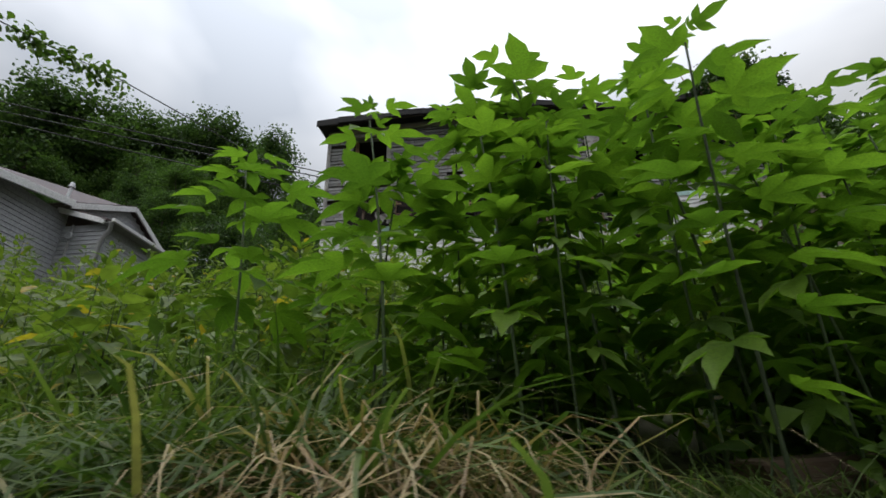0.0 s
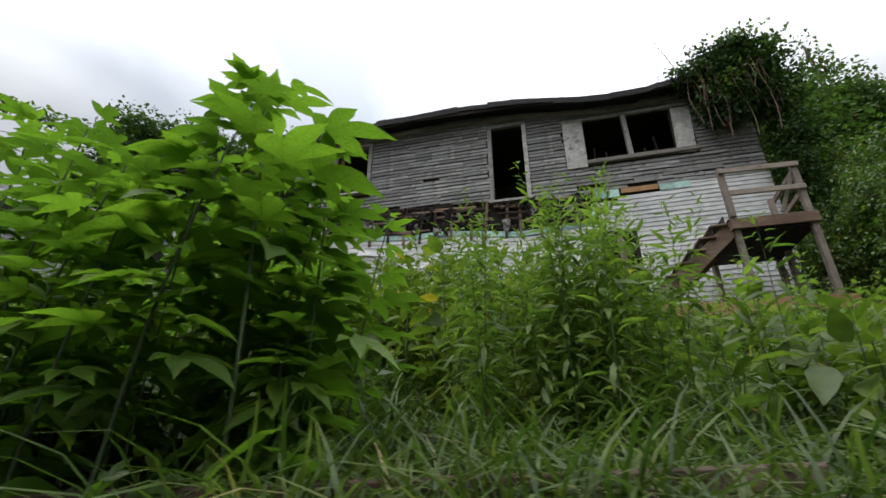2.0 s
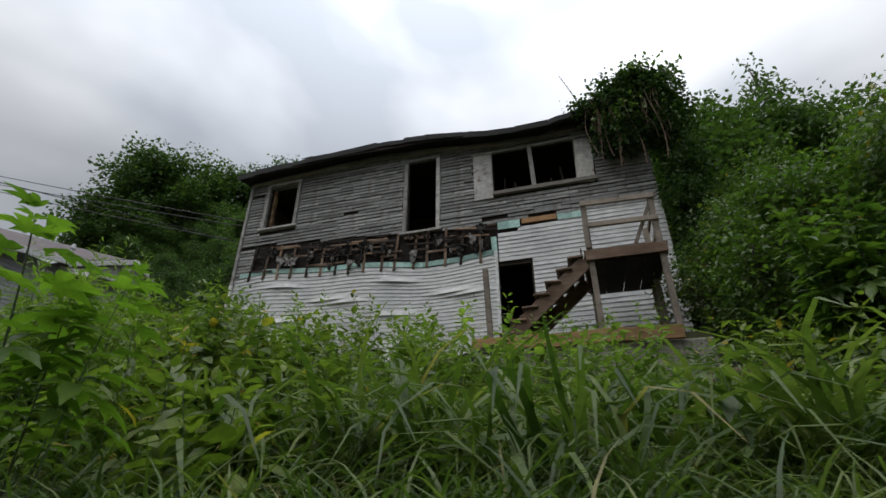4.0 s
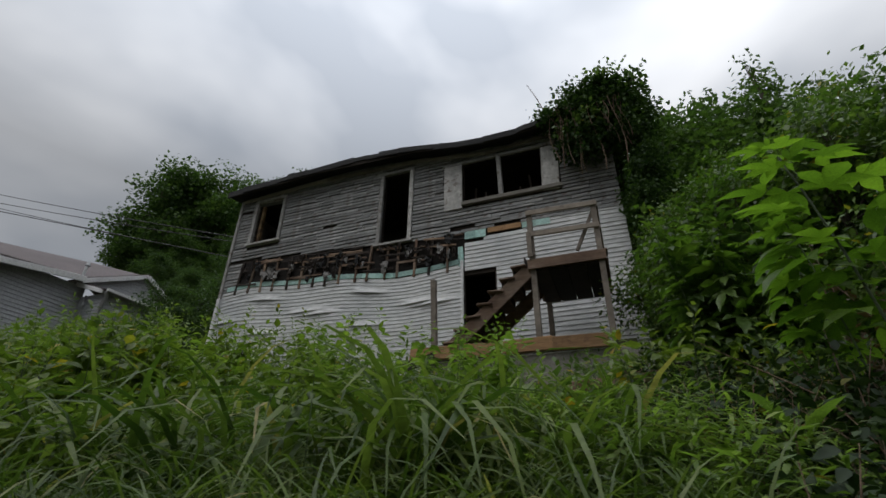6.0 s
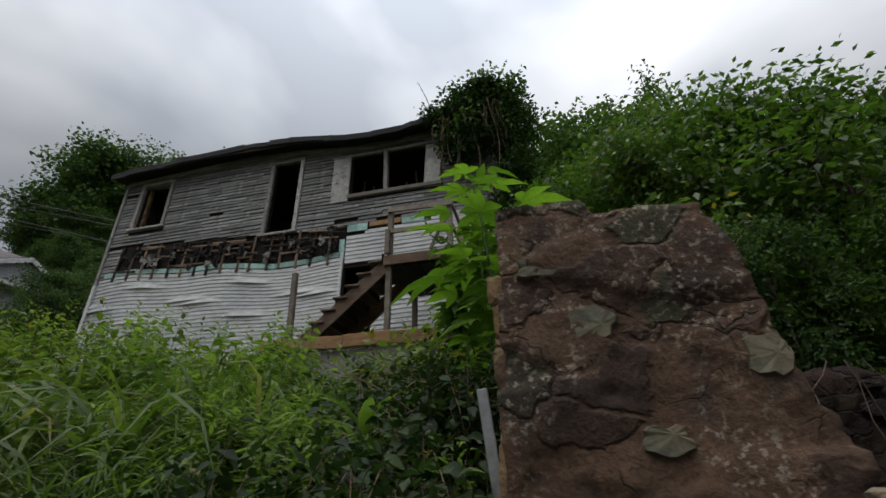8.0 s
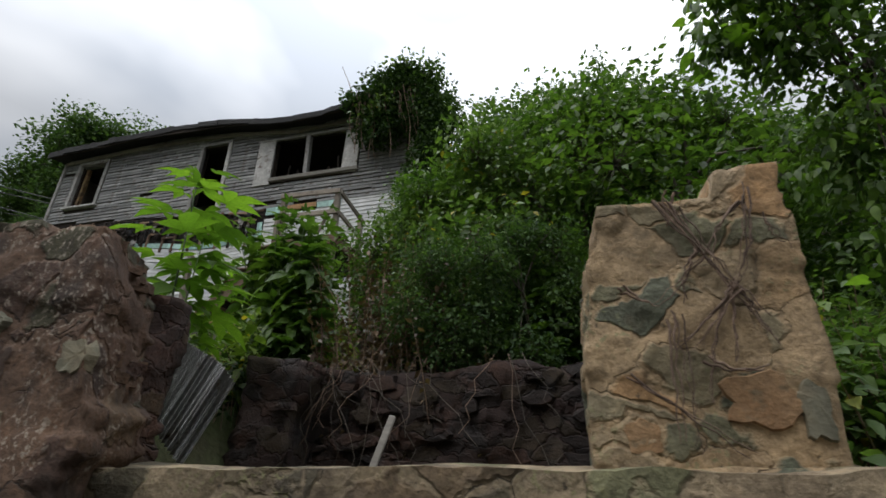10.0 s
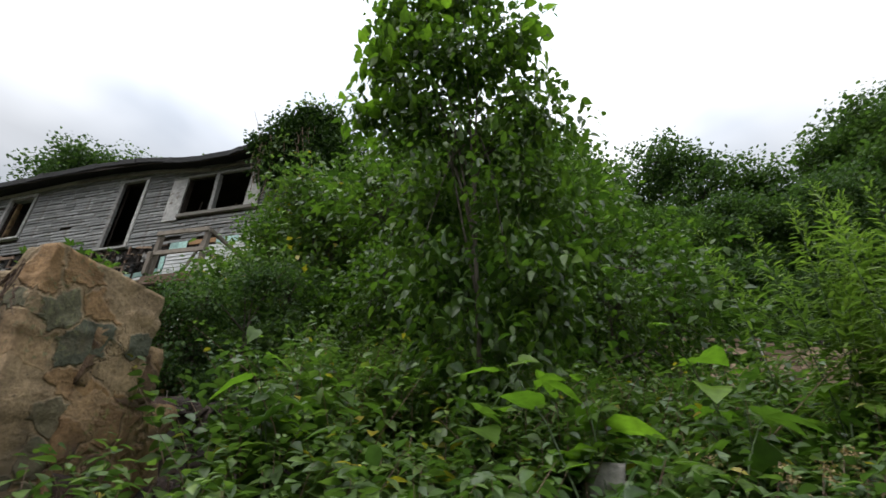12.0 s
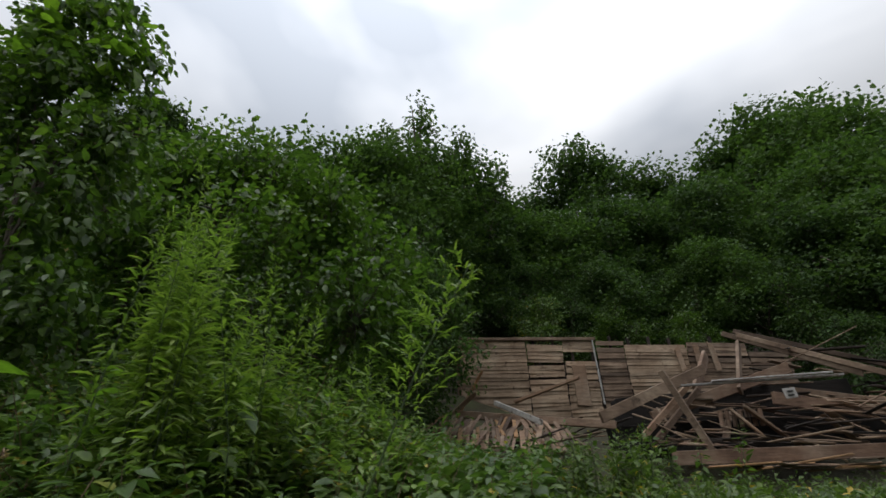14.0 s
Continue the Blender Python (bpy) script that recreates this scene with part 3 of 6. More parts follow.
for a, b in zip(cols, cols[1:]):
    ta, tb = max(9.27, eave(a) + 0.0), max(9.27, eave(b) + 0.0)
    vs = [bm.verts.new(p) for p in ((a, FY + 0.03, 9.252), (b, FY + 0.03, 9.252), (b, FY + 0.03, tb), (a, FY + 0.03, ta), (a, FY + 0.15, 9.252), (b, FY + 0.15, 9.252), (b, FY + 0.15, tb), (a, FY + 0.15, ta))]
    for f in ((0, 1, 2, 3), (7, 6, 5, 4), (3, 2, 6, 7), (4, 5, 1, 0)):
        bm.faces.new([vs[i] for i in f])
bmesh.ops.remove_doubles(bm, verts=bm.verts, dist=0.0005)
part("frieze", bm, SHINGLE, house)

# roof: a sagging deck with ragged tar-paper edges
bm = bmesh.new()
rx, ry = np.linspace(-3.72, 7.3, 30), np.linspace(9.38, 16.1, 8)
rows = []
for lift in (0.0, -0.07):
    rows.append([[bm.verts.new((x, y + (0.02 * math.sin(7 * x) if j == 0 else 0), eave(x) + 0.16 * (y - 9.32) + lift + 0.02 * math.sin(3 * x + y))) for j, y in enumerate(ry)] for x in rx])
top, low = rows
for i in range(len(rx) - 1):
    for j in range(len(ry) - 1):
        bm.faces.new((top[i][j], top[i + 1][j], top[i + 1][j + 1], top[i][j + 1]))
        bm.faces.new((low[i][j + 1], low[i + 1][j + 1], low[i + 1][j], low[i][j]))
    bm.faces.new((low[i][0], low[i + 1][0], top[i + 1][0], top[i][0]))
    bm.faces.new((top[i][-1], top[i + 1][-1], low[i + 1][-1], low[i][-1]))
for g in (0, -1):
    for j in range(len(ry) - 1):
        q = (low[g][j + 1], low[g][j], top[g][j], top[g][j + 1])
        bm.faces.new(q if g else q[::-1])
roof = part("roof", bm, TAR, house, "sagging roof with ragged black tar-paper edge")
rng = random.Random(5)
x = -3.72
while x < 7.0:
    w = rng.uniform(0.18, 0.8)
    x1 = min(7.25, x + w)
    plank("roofing_flap", (x, 9.36 + rng.uniform(-0.03, 0.02), eave(x) - 0.05 + rng.uniform(-0.03, 0.012)), (x1 + 0.05, 9.36 + rng.uniform(-0.03, 0.02), eave(x1) - 0.05 + rng.uniform(-0.03, 0.012)), 0.03, rng.uniform(0.13, 0.2), TAR, roof, wob=0.03, rng=rng)
    x = x1
for a, b in ((-3.5, -0.6), (-0.6, 2.2), (2.2, 4.0), (4.0, 6.9)):
    plank("fascia", (a + 0.01, 9.4, eave(a) - 0.11), (b - 0.01, 9.4, eave(b) - 0.11), 0.04, 0.12, DARK_WOOD, house, wob=0.01, rng=rng)
    plank("top_trim", (a + 0.01, FY - 0.03, eave(a) - 0.15), (b - 0.01, FY - 0.03, eave(b) - 0.15), 0.05, 0.09, GREY_WOOD, house, wob=0.01, rng=rng)

# door and window trims
for name, o, w in (("door_frame", DOOR, 0.1), ("window_frame", WIN1, 0.1)):
    x0, x1, z0, z1 = o
    f = part(name, box(bmesh.new(), x0 - w, x1 + w, FY - 0.06, FY + 0.1, z1, z1 + w * 0.8), TRIM, house)
    plank("jamb", (x0 - w / 2, FY + 0.02, z0), (x0 - w / 2, FY + 0.02, z1 - 0.002), w, 0.16, TRIM, f, up=(0, 1, 0))
    plank("jamb", (x1 + w / 2, FY + 0.02, z0), (x1 + w / 2, FY + 0.02, z1 - 0.002), w, 0.16, TRIM, f, up=(0, 1, 0))
    plank("sill", (x0 - w - 0.04, FY - 0.03, z0 - 0.035), (x1 + w + 0.04, FY - 0.03, z0 - 0.035), 0.14, 0.06, TRIM, f)
plank("inner_jamb", (-2.8, FY + 0.16, 7.95), (-2.8, FY + 0.16, 9.25), 0.08, 0.1, CLAY_STONE, house, up=(0, 1, 0), label="yellowed inner window jamb")
x0, x1, z0, z1 = WIN2
f = part("wide_window_frame", box(bmesh.new(), 2.9, 5.75, FY - 0.05, FY + 0.1, z1, z1 + 0.06), TRIM, house)
plank("window_panel", (2.95, FY - 0.03, 8.38), (x0 - 0.01, FY - 0.03, 8.38), 0.05, 1.3, TRIM, f, label="peeling grey-white board beside the window")
plank("window_panel", (x1 + 0.01, FY - 0.03, 8.4), (5.72, FY - 0.03, 8.38), 0.05, 1.22, TRIM, f)
plank("mullion", (4.36, FY + 0.0, z0), (4.33, FY + 0.0, z1), 0.1, 0.14, TRIM, f, up=(0, 1, 0))
plank("sill", (x0 - 0.02, FY - 0.05, z0 - 0.06), (5.75, FY - 0.05, z0 - 0.06), 0.1, 0.1, GREY_WOOD, f)
for xx, tilt in ((3.55, 0.1), (3.95, -0.06), (4.7, 0.05), (5.1, -0.12)):
    plank("broken_stud", (xx, FY + 0.35, 7.13), (xx + tilt, FY + 0.35, 8.1 + abs(tilt) * 4), 0.03, 0.05, DARK_WOOD, house)

# grey strip siding on the upper storey: short pieces in narrow courses
STRIP = {}


def strip_mesh(n):
    if n not in STRIP:
        w = 0.2 * n
        bm = bmesh.new()
        vs = [bm.verts.new(p) for p in ((0.006, -0.026, 0), (w - 0.006, -0.026, 0), (w - 0.007, -0.012, 0.083), (0.007, -0.012, 0.083), (0.006, 0.006, 0), (w - 0.006, 0.006, 0), (w - 0.006, 0.006, 0.083), (0.006, 0.006, 0.083))]
        for q in ((0, 1, 2, 3), (1, 0, 4, 5), (3, 2, 6, 7), (2, 1, 5, 6), (0, 3, 7, 4)):
            bm.faces.new([vs[i] for i in q])
        me = bpy.data.meshes.new("siding_strip")
        bm.to_mesh(me)
        bm.free()
        me.materials.append(SHINGLE)
        STRIP[n] = me
    return STRIP[n]


def free_spans(x0, x1, z0, z1, holes):
    spans = [(x0, x1)]
    for h in holes:
        if h[2] < z1 - 0.02 and h[3] > z0 + 0.02:
            nxt = []
            for a, b in spans:
                if h[1] <= a or h[0] >= b:
                    nxt.append((a, b))
                else:
                    nxt += [s for s in ((a, h[0]), (h[1], b)) if s[1] - s[0] > 0.05]
            spans = nxt
    return spans


rng = random.Random(11)
HOLES = [(1.15, 2.1, 7.05, 9.3), (-2.96, -1.88, 7.82, 9.36), (2.94, 5.73, 7.76, 9.1), *[(-3.0 + 0.645 * k, -2.355 + 0.645 * k, 0, 7.39 - 0.041 * k) for k in range(10)], (-3.5, -3.0, 0, 6.5), (3.45, 6.9, 0, 7.05)]
for k in range(33):
    z = 6.5 + 0.096 * k
    if z > 9.56:
        break
    right = HX1
    if z > 9.2:
        right = min(HX1, max([v for v in np.linspace(-3.5, 6.9, 80) if eave(v) - 0.16 > z] or [-3.5]))
    for a, b in free_spans(HX0 + 0.06, right, z, z + 0.096, HOLES):
        x = a
        while x < b - 0.06:
            n = rng.choice((2, 3, 3, 4, 5, 6))
            if rng.random() < 0.02:
                x += 0.2 * n
                continue
            w = min(0.2 * n, b - x)
            ob = obj("siding_strip", strip_mesh(n), None, front)
            ob.location = (x, FY + rng.uniform(-0.008, 0.004), z + rng.uniform(-0.009, 0.007))
            ob.rotation_euler = (rng.uniform(-0.06, 0.06), rng.uniform(-0.012, 0.012), 0)
            ob.scale = (w / (0.2 * n), 1, 1)
            x += w

# white vinyl clapboards on the lower storey, bowed and loose
def clapboard(x0, x1, z, sag, parent, name="siding_board", slack=0.0, phase=0.0, h=0.105, mat=VINYL, y=FY):
    n = max(2, int((x1 - x0) / 0.22))
    bm = bmesh.new()
    rows = []
    for i in range(n + 1):
        x = x0 + (x1 - x0) * i / n
        dz, dy = sag(x), slack * max(0, math.sin(2.1 * x + phase)) ** 2
        rows.append([bm.verts.new((x, y + py - dy * k, z + dz + pz)) for py, pz, k in ((-0.004, h, 0.6), (-0.017, 0.014, 1), (-0.018, 0.003, 1), (0.0, 0.0, 0.5))])
    for a, b in zip(rows, rows[1:]):
        for j in range(3):
            bm.faces.new((a[j + 1], b[j + 1], b[j], a[j]))
    return part(name, bm, mat, parent)


def bow(z):
    k = max(0.0, min(1.0, (z - 4.2) / 2.2))
    return lambda x: k * (0.07 * math.sin(0.9 * (x + 3.5)) + 0.05 * math.sin(2.1 * x + 0.8) - 0.04 * (x + 3.5))


rng = random.Random(3)
for i in range(30):
    z = 3.5 + 0.1 * i
    x0 = HX0 + 0.06
    x1 = 3.36
    clapboard(x0, x1, z, bow(z), front, slack=0.05 if i in (21, 22, 17, 26) else 0.008, phase=0.7 * i)
for i in range(36):
    z = 3.5 + 0.1 * i
    for a, b in free_spans(3.45, HX1, z, z + 0.1, [(3.42, 4.16, 0, 6.03), (3.42, 3.9, 6.85, 8), (3.42, 4.8, 6.96, 8)]):
        clapboard(a, b, z, lambda x: 0.012 * math.sin(1.3 * x), front, slack=0.006, phase=i)
plank("corner_trim", (HX0 + 0.02, FY - 0.035, 6.3), (HX0 + 0.02, FY - 0.035, 9.45), 0.09, 0.05, TRIM, house, up=(0, 1, 0))
plank("corner_trim", (HX0 + 0.02, FY - 0.04, 3.5), (HX0 + 0.02, FY - 0.04, 6.35), 0.1, 0.06, WHITE_PAINT, house, up=(0, 1, 0))
plank("corner_trim", (3.39, FY - 0.035, 3.5), (3.39, FY - 0.035, 6.35), 0.07, 0.05, WHITE_PAINT, house, up=(0, 1, 0))
for a, b, z, h, m in ((3.46, 3.95, 6.98, 0.2, FOAM), (4.0, 4.75, 7.02, 0.13, ORANGE_WOOD), (4.78, 5.4, 7.0, 0.16, FOAM), (-3.3, 3.34, 6.57, 0.13, FOAM), (3.3, 3.42, 6.7, 0.5, FOAM)):
    for c, d in [(a + (b - a) * k / 8, a + (b - a) * (k + 1) / 8) for k in range(8)] if b - a > 3 else ((a, (a + b) / 2), ((a + b) / 2, b)):
        plank("sheathing_board", (c, FY - 0.012, z + bow(6.4)(c) * (z < 6.9)), (d, FY - 0.012, z + bow(6.4)(d) * (z < 6.9)), 0.03, h, m, front, wob=0.015, rng=rng)

# the torn band between the storeys: studs, lath, tatters of tar paper and insulation, over a black backing that paints
# in their shade
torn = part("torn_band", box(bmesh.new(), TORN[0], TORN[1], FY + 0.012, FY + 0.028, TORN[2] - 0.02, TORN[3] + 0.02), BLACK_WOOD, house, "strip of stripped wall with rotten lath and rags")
rng = random.Random(8)
for i in range(16):
    x = TORN[0] + 0.1 + i * 0.4 + rng.uniform(-0.05, 0.05)
    plank("stud", (x, FY - 0.02, 6.42), (x + rng.uniform(-0.05, 0.05), FY - 0.02, 7.38), 0.06, 0.05, rng.choice((DARK_WOOD, BROWN_WOOD, LATH_WOOD)), torn, up=(0, 1, 0), wob=0.02, rng=rng)
for i in range(44):
    x, z = rng.uniform(*TORN[:2]) - 0.3, rng.choice((6.68, 6.78, 6.9, 7.02, 7.12, 7.24, 7.32)) + rng.uniform(-0.03, 0.03)
    w = rng.uniform(0.3, 1.1)
    x = max(x, TORN[0])
    plank("lath", (x, FY - 0.05, z), (min(x + w, TORN[1]), FY - 0.05, z + rng.uniform(-0.05, 0.05)), 0.02, rng.uniform(0.03, 0.06), rng.choice((DARK_WOOD, DARK_WOOD, BROWN_WOOD, LATH_WOOD)), torn, wob=0.02, rng=rng)


def rag(bm, x, y, z, w, h, rng):
    n, m = 4, 4
    g = [[bm.verts.new((x + w * (i / n - 0.5) * (1 - 0.5 * j / m) + rng.uniform(-0.02, 0.02), y - rng.uniform(0, 0.07), z - h * j / m + rng.uniform(-0.03, 0.03))) for j in range(m + 1)] for i in range(n + 1)]
    for i in range(n):
        for j in range(m):
            if rng.random() < 0.85:
                bm.faces.new((g[i][j], g[i][j + 1], g[i + 1][j + 1], g[i + 1][j]))


for i in range(40):
    bm = bmesh.new()
    rag(bm, rng.uniform(TORN[0] + 0.1, TORN[1] - 0.1), FY - 0.04, rng.uniform(6.85, 7.4), rng.uniform(0.08, 0.26), rng.uniform(0.12, 0.34), rng)
    part("rag", bm, rng.choice((TAR, TAR, TAR, TAR, DARK_WOOD, DARK_WOOD)), torn)
for i, (x, z, w, h) in enumerate(((-2.0, 7.05, 0.5, 0.3), (-1.75, 6.95, 0.35, 0.25), (-0.1, 6.75, 0.25, 0.2), (1.5, 6.85, 0.22, 0.3), (2.9, 7.2, 0.2, 0.3), (-1.2, 7.1, 0.12, 0.2), (-0.6, 6.9, 0.1, 0.15), (0.4, 7.12, 0.12, 0.2), (0.9, 6.9, 0.1, 0.16), (2.1, 7.1, 0.14, 0.2), (2.4, 6.85, 0.1, 0.14), (3.1, 6.95, 0.1, 0.2))):
    bm = bmesh.new()
    rag(bm, x, FY - 0.07, z, w, h, rng)
    part("rag", bm, TATTER, torn, "pale torn insulation")

pivot = Matrix.Translation((TORN[0], FY, 6.97))
torn.matrix_basis = pivot @ Matrix.Rotation(radians(3.0), 4, "Y") @ pivot.inverted()

# ---- porch landing and stairs ----
PY, PB = 7.9, 9.3
DX0, DX1, DZ = 5.25, 6.32, 5.1
porch = thing("porch_landing", "weathered grey wooden porch landing with railing on posts", "porch")
for x, y, top in ((DX0, PY, 6.1), (DX1, PY, 6.05), (DX0 + 0.02, PB, 5.0), (DX1, PB, 5.0), (DX1, PB - 0.4, 5.95)):
    plank("post", (x, y, 3.55 if y < PB - 0.1 or y == PB else 5.0), (x, y, top), 0.09, 0.09, DECK_WOOD, porch, up=(0, 1, 0), wob=0.01)
plank("rim_beam", (DX0 - 0.08, PY - 0.07, DZ - 0.07), (DX1 + 0.08, PY - 0.07, DZ - 0.07), 0.045, 0.17, BROWN_WOOD, porch)
plank("rim_beam", (DX1 + 0.06, PY - 0.04, DZ - 0.07), (DX1 + 0.06, PB, DZ - 0.07), 0.045, 0.17, BROWN_WOOD, porch)
plank("rim_beam", (DX0 - 0.06, PY - 0.04, DZ - 0.07), (DX0 - 0.06, PB, DZ - 0.07), 0.045, 0.17, BROWN_WOOD, porch)
for i in range(10):
    y = PY + 0.03 + i * 0.145
    plank("deck_board", (DX0 - 0.1, y, DZ + 0.035), (DX1 + 0.1, y, DZ + 0.035), 0.135, 0.035, BROWN_WOOD, porch, wob=0.01)
for i in range(5):
    plank("joist", (DX0 + 0.02 + 0.24 * i, PY, DZ - 0.075), (DX0 + 0.02 + 0.24 * i, PB, DZ - 0.075), 0.05, 0.15, DARK_WOOD, porch)
# closing sheet added below the joists, dark to supply the landing's shade
for i in range(4):
    x = DX0 + 0.1 + 0.29 * i
    plank("underside_board", (x, PY - 0.02, DZ - 0.17), (x, PB, DZ - 0.17), 0.28, 0.025, DARK_WOOD, porch)
plank("handrail", (DX0 - 0.05, PY - 0.06, 6.03), (DX1 + 0.06, PY - 0.06, 6.0), 0.04, 0.09, DECK_WOOD, porch)
plank("handrail", (DX0, PY - 0.06, 5.6), (DX1 + 0.05, PY - 0.06, 5.58), 0.04, 0.09, DECK_WOOD, porch)
plank("handrail", (DX1 + 0.05, PY, 6.0), (DX1 + 0.05, PB - 0.3, 5.9), 0.04, 0.09, DECK_WOOD, porch)
plank("handrail", (DX1 + 0.05, PY, 5.58), (DX1 + 0.05, PB - 0.3, 5.5), 0.04, 0.09, DECK_WOOD, porch)
plank("brace", (DX1 - 0.35, PY + 0.02, 5.2), (DX1 - 0.02, PY + 0.02, 5.9), 0.03, 0.06, DECK_WOOD, porch)
plank("newel_stub", (DX0 - 0.02, PY - 0.1, 5.15), (DX0 - 0.02, PY - 0.1, 5.62), 0.08, 0.05, DECK_WOOD, porch, up=(0, 1, 0))

stairs = thing("wooden_stairs", "weathered grey wooden stairs climbing to the porch landing", "stairs")
SX0, SX1, SZ0, SZ1 = 3.72, 5.12, 3.72, 5.1
for y in (PY + 0.02, PY + 0.95):
    plank("stringer", (SX0 - 0.1, y, SZ0 - 0.1), (SX1 + 0.05, y, SZ1 - 0.12), 0.045, 0.24, BROWN_WOOD, stairs)
N = 7
for i in range(N):
    x, z = SX0 + (SX1 - SX0) * i / N, SZ0 + (SZ1 - SZ0) * (i + 1) / N - 0.04
    plank("tread", (x + 0.08, PY - 0.05, z), (x + 0.08, PY + 1.0, z), 0.26, 0.035, BROWN_WOOD, stairs, wob=0.008)
    plank("riser", (x + 0.19, PY, z + 0.09), (x + 0.19, PY + 0.96, z + 0.09), 0.02, 0.15, DARK_WOOD, stairs)
plank("newel_post", (3.55, PY - 0.04, 3.6), (3.5, PY - 0.04, 5.03), 0.09, 0.09, DECK_WOOD, stairs, up=(0, 1, 0), wob=0.01)

# ---- board-edged terrace below the stairs ----
terrace = thing("terrace", "low concrete terrace edged with a rust-brown board", "terrace")
part("concrete_base", bevelled(box(bmesh.new(), 3.6, 6.6, 7.42, 9.7, 2.6, 3.45), 0.02), CONCRETE, terrace)
part("earth_fill", box(bmesh.new(), 3.6, 6.6, 7.5, 9.75, 3.452, 3.56), SOIL, terrace)
rng = random.Random(6)
for a, b in ((3.35, 4.1), (4.1, 4.75), (4.76, 5.5), (5.5, 6.25)):
    plank("edge_board", (a, 7.38, 3.56 + rng.uniform(-0.02, 0.02)), (b, 7.38, 3.55 + rng.uniform(-0.02, 0.02)), 0.06, 0.19, ORANGE_WOOD, terrace, wob=0.015, rng=rng)
plank("edge_board", (3.0, 7.34, 3.32), (3.75, 7.34, 3.5), 0.05, 0.14, DARK_WOOD, terrace, wob=0.02, rng=rng)
bm = bmesh.new()
bmesh.ops.create_cone(bm, cap_ends=True, segments=14, radius1=0.09, radius2=0.11, depth=0.2, matrix=Matrix.Translation((4.05, 7.75, 3.66)))
tagged(part("bucket", bevelled(bm, 0.008), BLUE), "small blue plastic bucket under the stairs", "bucket")

# ---- roadside timber and junk boards on the bank ----
for a, b, w, h, m, lab in (((0.55, 1.12, 1.45), (2.76, 1.51, 1.52), 0.1, 0.07, BROWN_WOOD, "old brown timber lying along the grassy bank"),
                           ((6.2, 5.6, 2.62), (7.6, 5.4, 2.66), 0.05, 0.12, DARK_WOOD, "rotten dark board lying in the weeds"),
                           ((5.9, 5.3, 2.5), (7.0, 5.6, 2.66), 0.04, 0.1, BROWN_WOOD, "split brown board lying in the weeds")):
    tagged(plank("old_timber", a, b, w, h, m, wob=0.02), lab, "timber")

# ---- stone ruin: low wall, two piers, pit with back wall ----
def rough_block(bm, x0, x1, y0, y1, z0, z1, amp=0.025, cut=0.09, seed=0.0, taper=0.0, shape=None, ledge=0.0):
    """A rough lump of masonry with uneven faces."""
    nx, nyy, nz = max(2, int((x1 - x0) / cut)), max(2, int((y1 - y0) / cut)), max(2, int((z1 - z0) / cut))
    made = {}

    def vert(i, j, k):
        if (i, j, k) not in made:
            p = Vector((x0 + (x1 - x0) * i / nx, y0 + (y1 - y0) * j / nyy, z0 + (z1 - z0) * k / nz))
            c = Vector(((x0 + x1) / 2, (y0 + y1) / 2, p.z))
            p = c + (p - c) * (1 - taper * k / nz)
            if shape:
                p = shape(p, i / nx, j / nyy, k / nz)
            if ledge:
                n = noise.voronoi(Vector((p.x, p.y, p.z * 1.7)) * 5.0 + Vector((seed, 0, seed)))[1][0]
                step = ledge * (math.sin(91.7 * n.x + 47.3 * n.y + 13.1 * n.z) * 0.5 + 0.3)
                p += Vector((-1 if i == 0 else 1 if i == nx else 0, -1 if j == 0 else 1 if j == nyy else 0, 0)) * step
            s = p * 3.1 + Vector((seed, seed * 2, seed))
            p += Vector((noise.noise(s), noise.noise(s + Vector((9, 0, 0))), noise.noise(s + Vector((0, 9, 0))))) * amp * 1.6
            s = p * 11 + Vector((seed, 0, 0))
            p += Vector((noise.noise(s), noise.noise(s + Vector((9, 0, 0))), noise.noise(s + Vector((0, 9, 0))))) * amp * 0.5
            f = noise.voronoi(p * 6.5 + Vector((seed, 0, 0)))[0]
            p -= (p - c) * max(0.0, 0.12 - (f[1] - f[0])) * amp * 22
            made[i, j, k] = bm.verts.new(p)
        return made[i, j, k]

    for i in range(nx):
        for k in range(nz):
            bm.faces.new((vert(i, 0, k), vert(i + 1, 0, k), vert(i + 1, 0, k + 1), vert(i, 0, k + 1)))
            bm.faces.new((vert(i, nyy, k + 1), vert(i + 1, nyy, k + 1), vert(i + 1, nyy, k), vert(i, nyy, k)))
    for j in range(nyy):
        for k in range(nz):
            bm.faces.new((vert(0, j + 1, k), vert(0, j, k), vert(0, j, k + 1), vert(0, j + 1, k + 1)))
            bm.faces.new((vert(nx, j, k), vert(nx, j + 1, k), vert(nx, j + 1, k + 1), vert(nx, j, k + 1)))
    for i in range(nx):
        for j in range(nyy):
            bm.faces.new((vert(i, j, nz), vert(i + 1, j, nz), vert(i + 1, j + 1, nz), vert(i, j + 1, nz)))
            bm.faces.new((vert(i, j + 1, 0), vert(i + 1, j + 1, 0), vert(i + 1, j, 0), vert(i, j, 0)))
    return bm


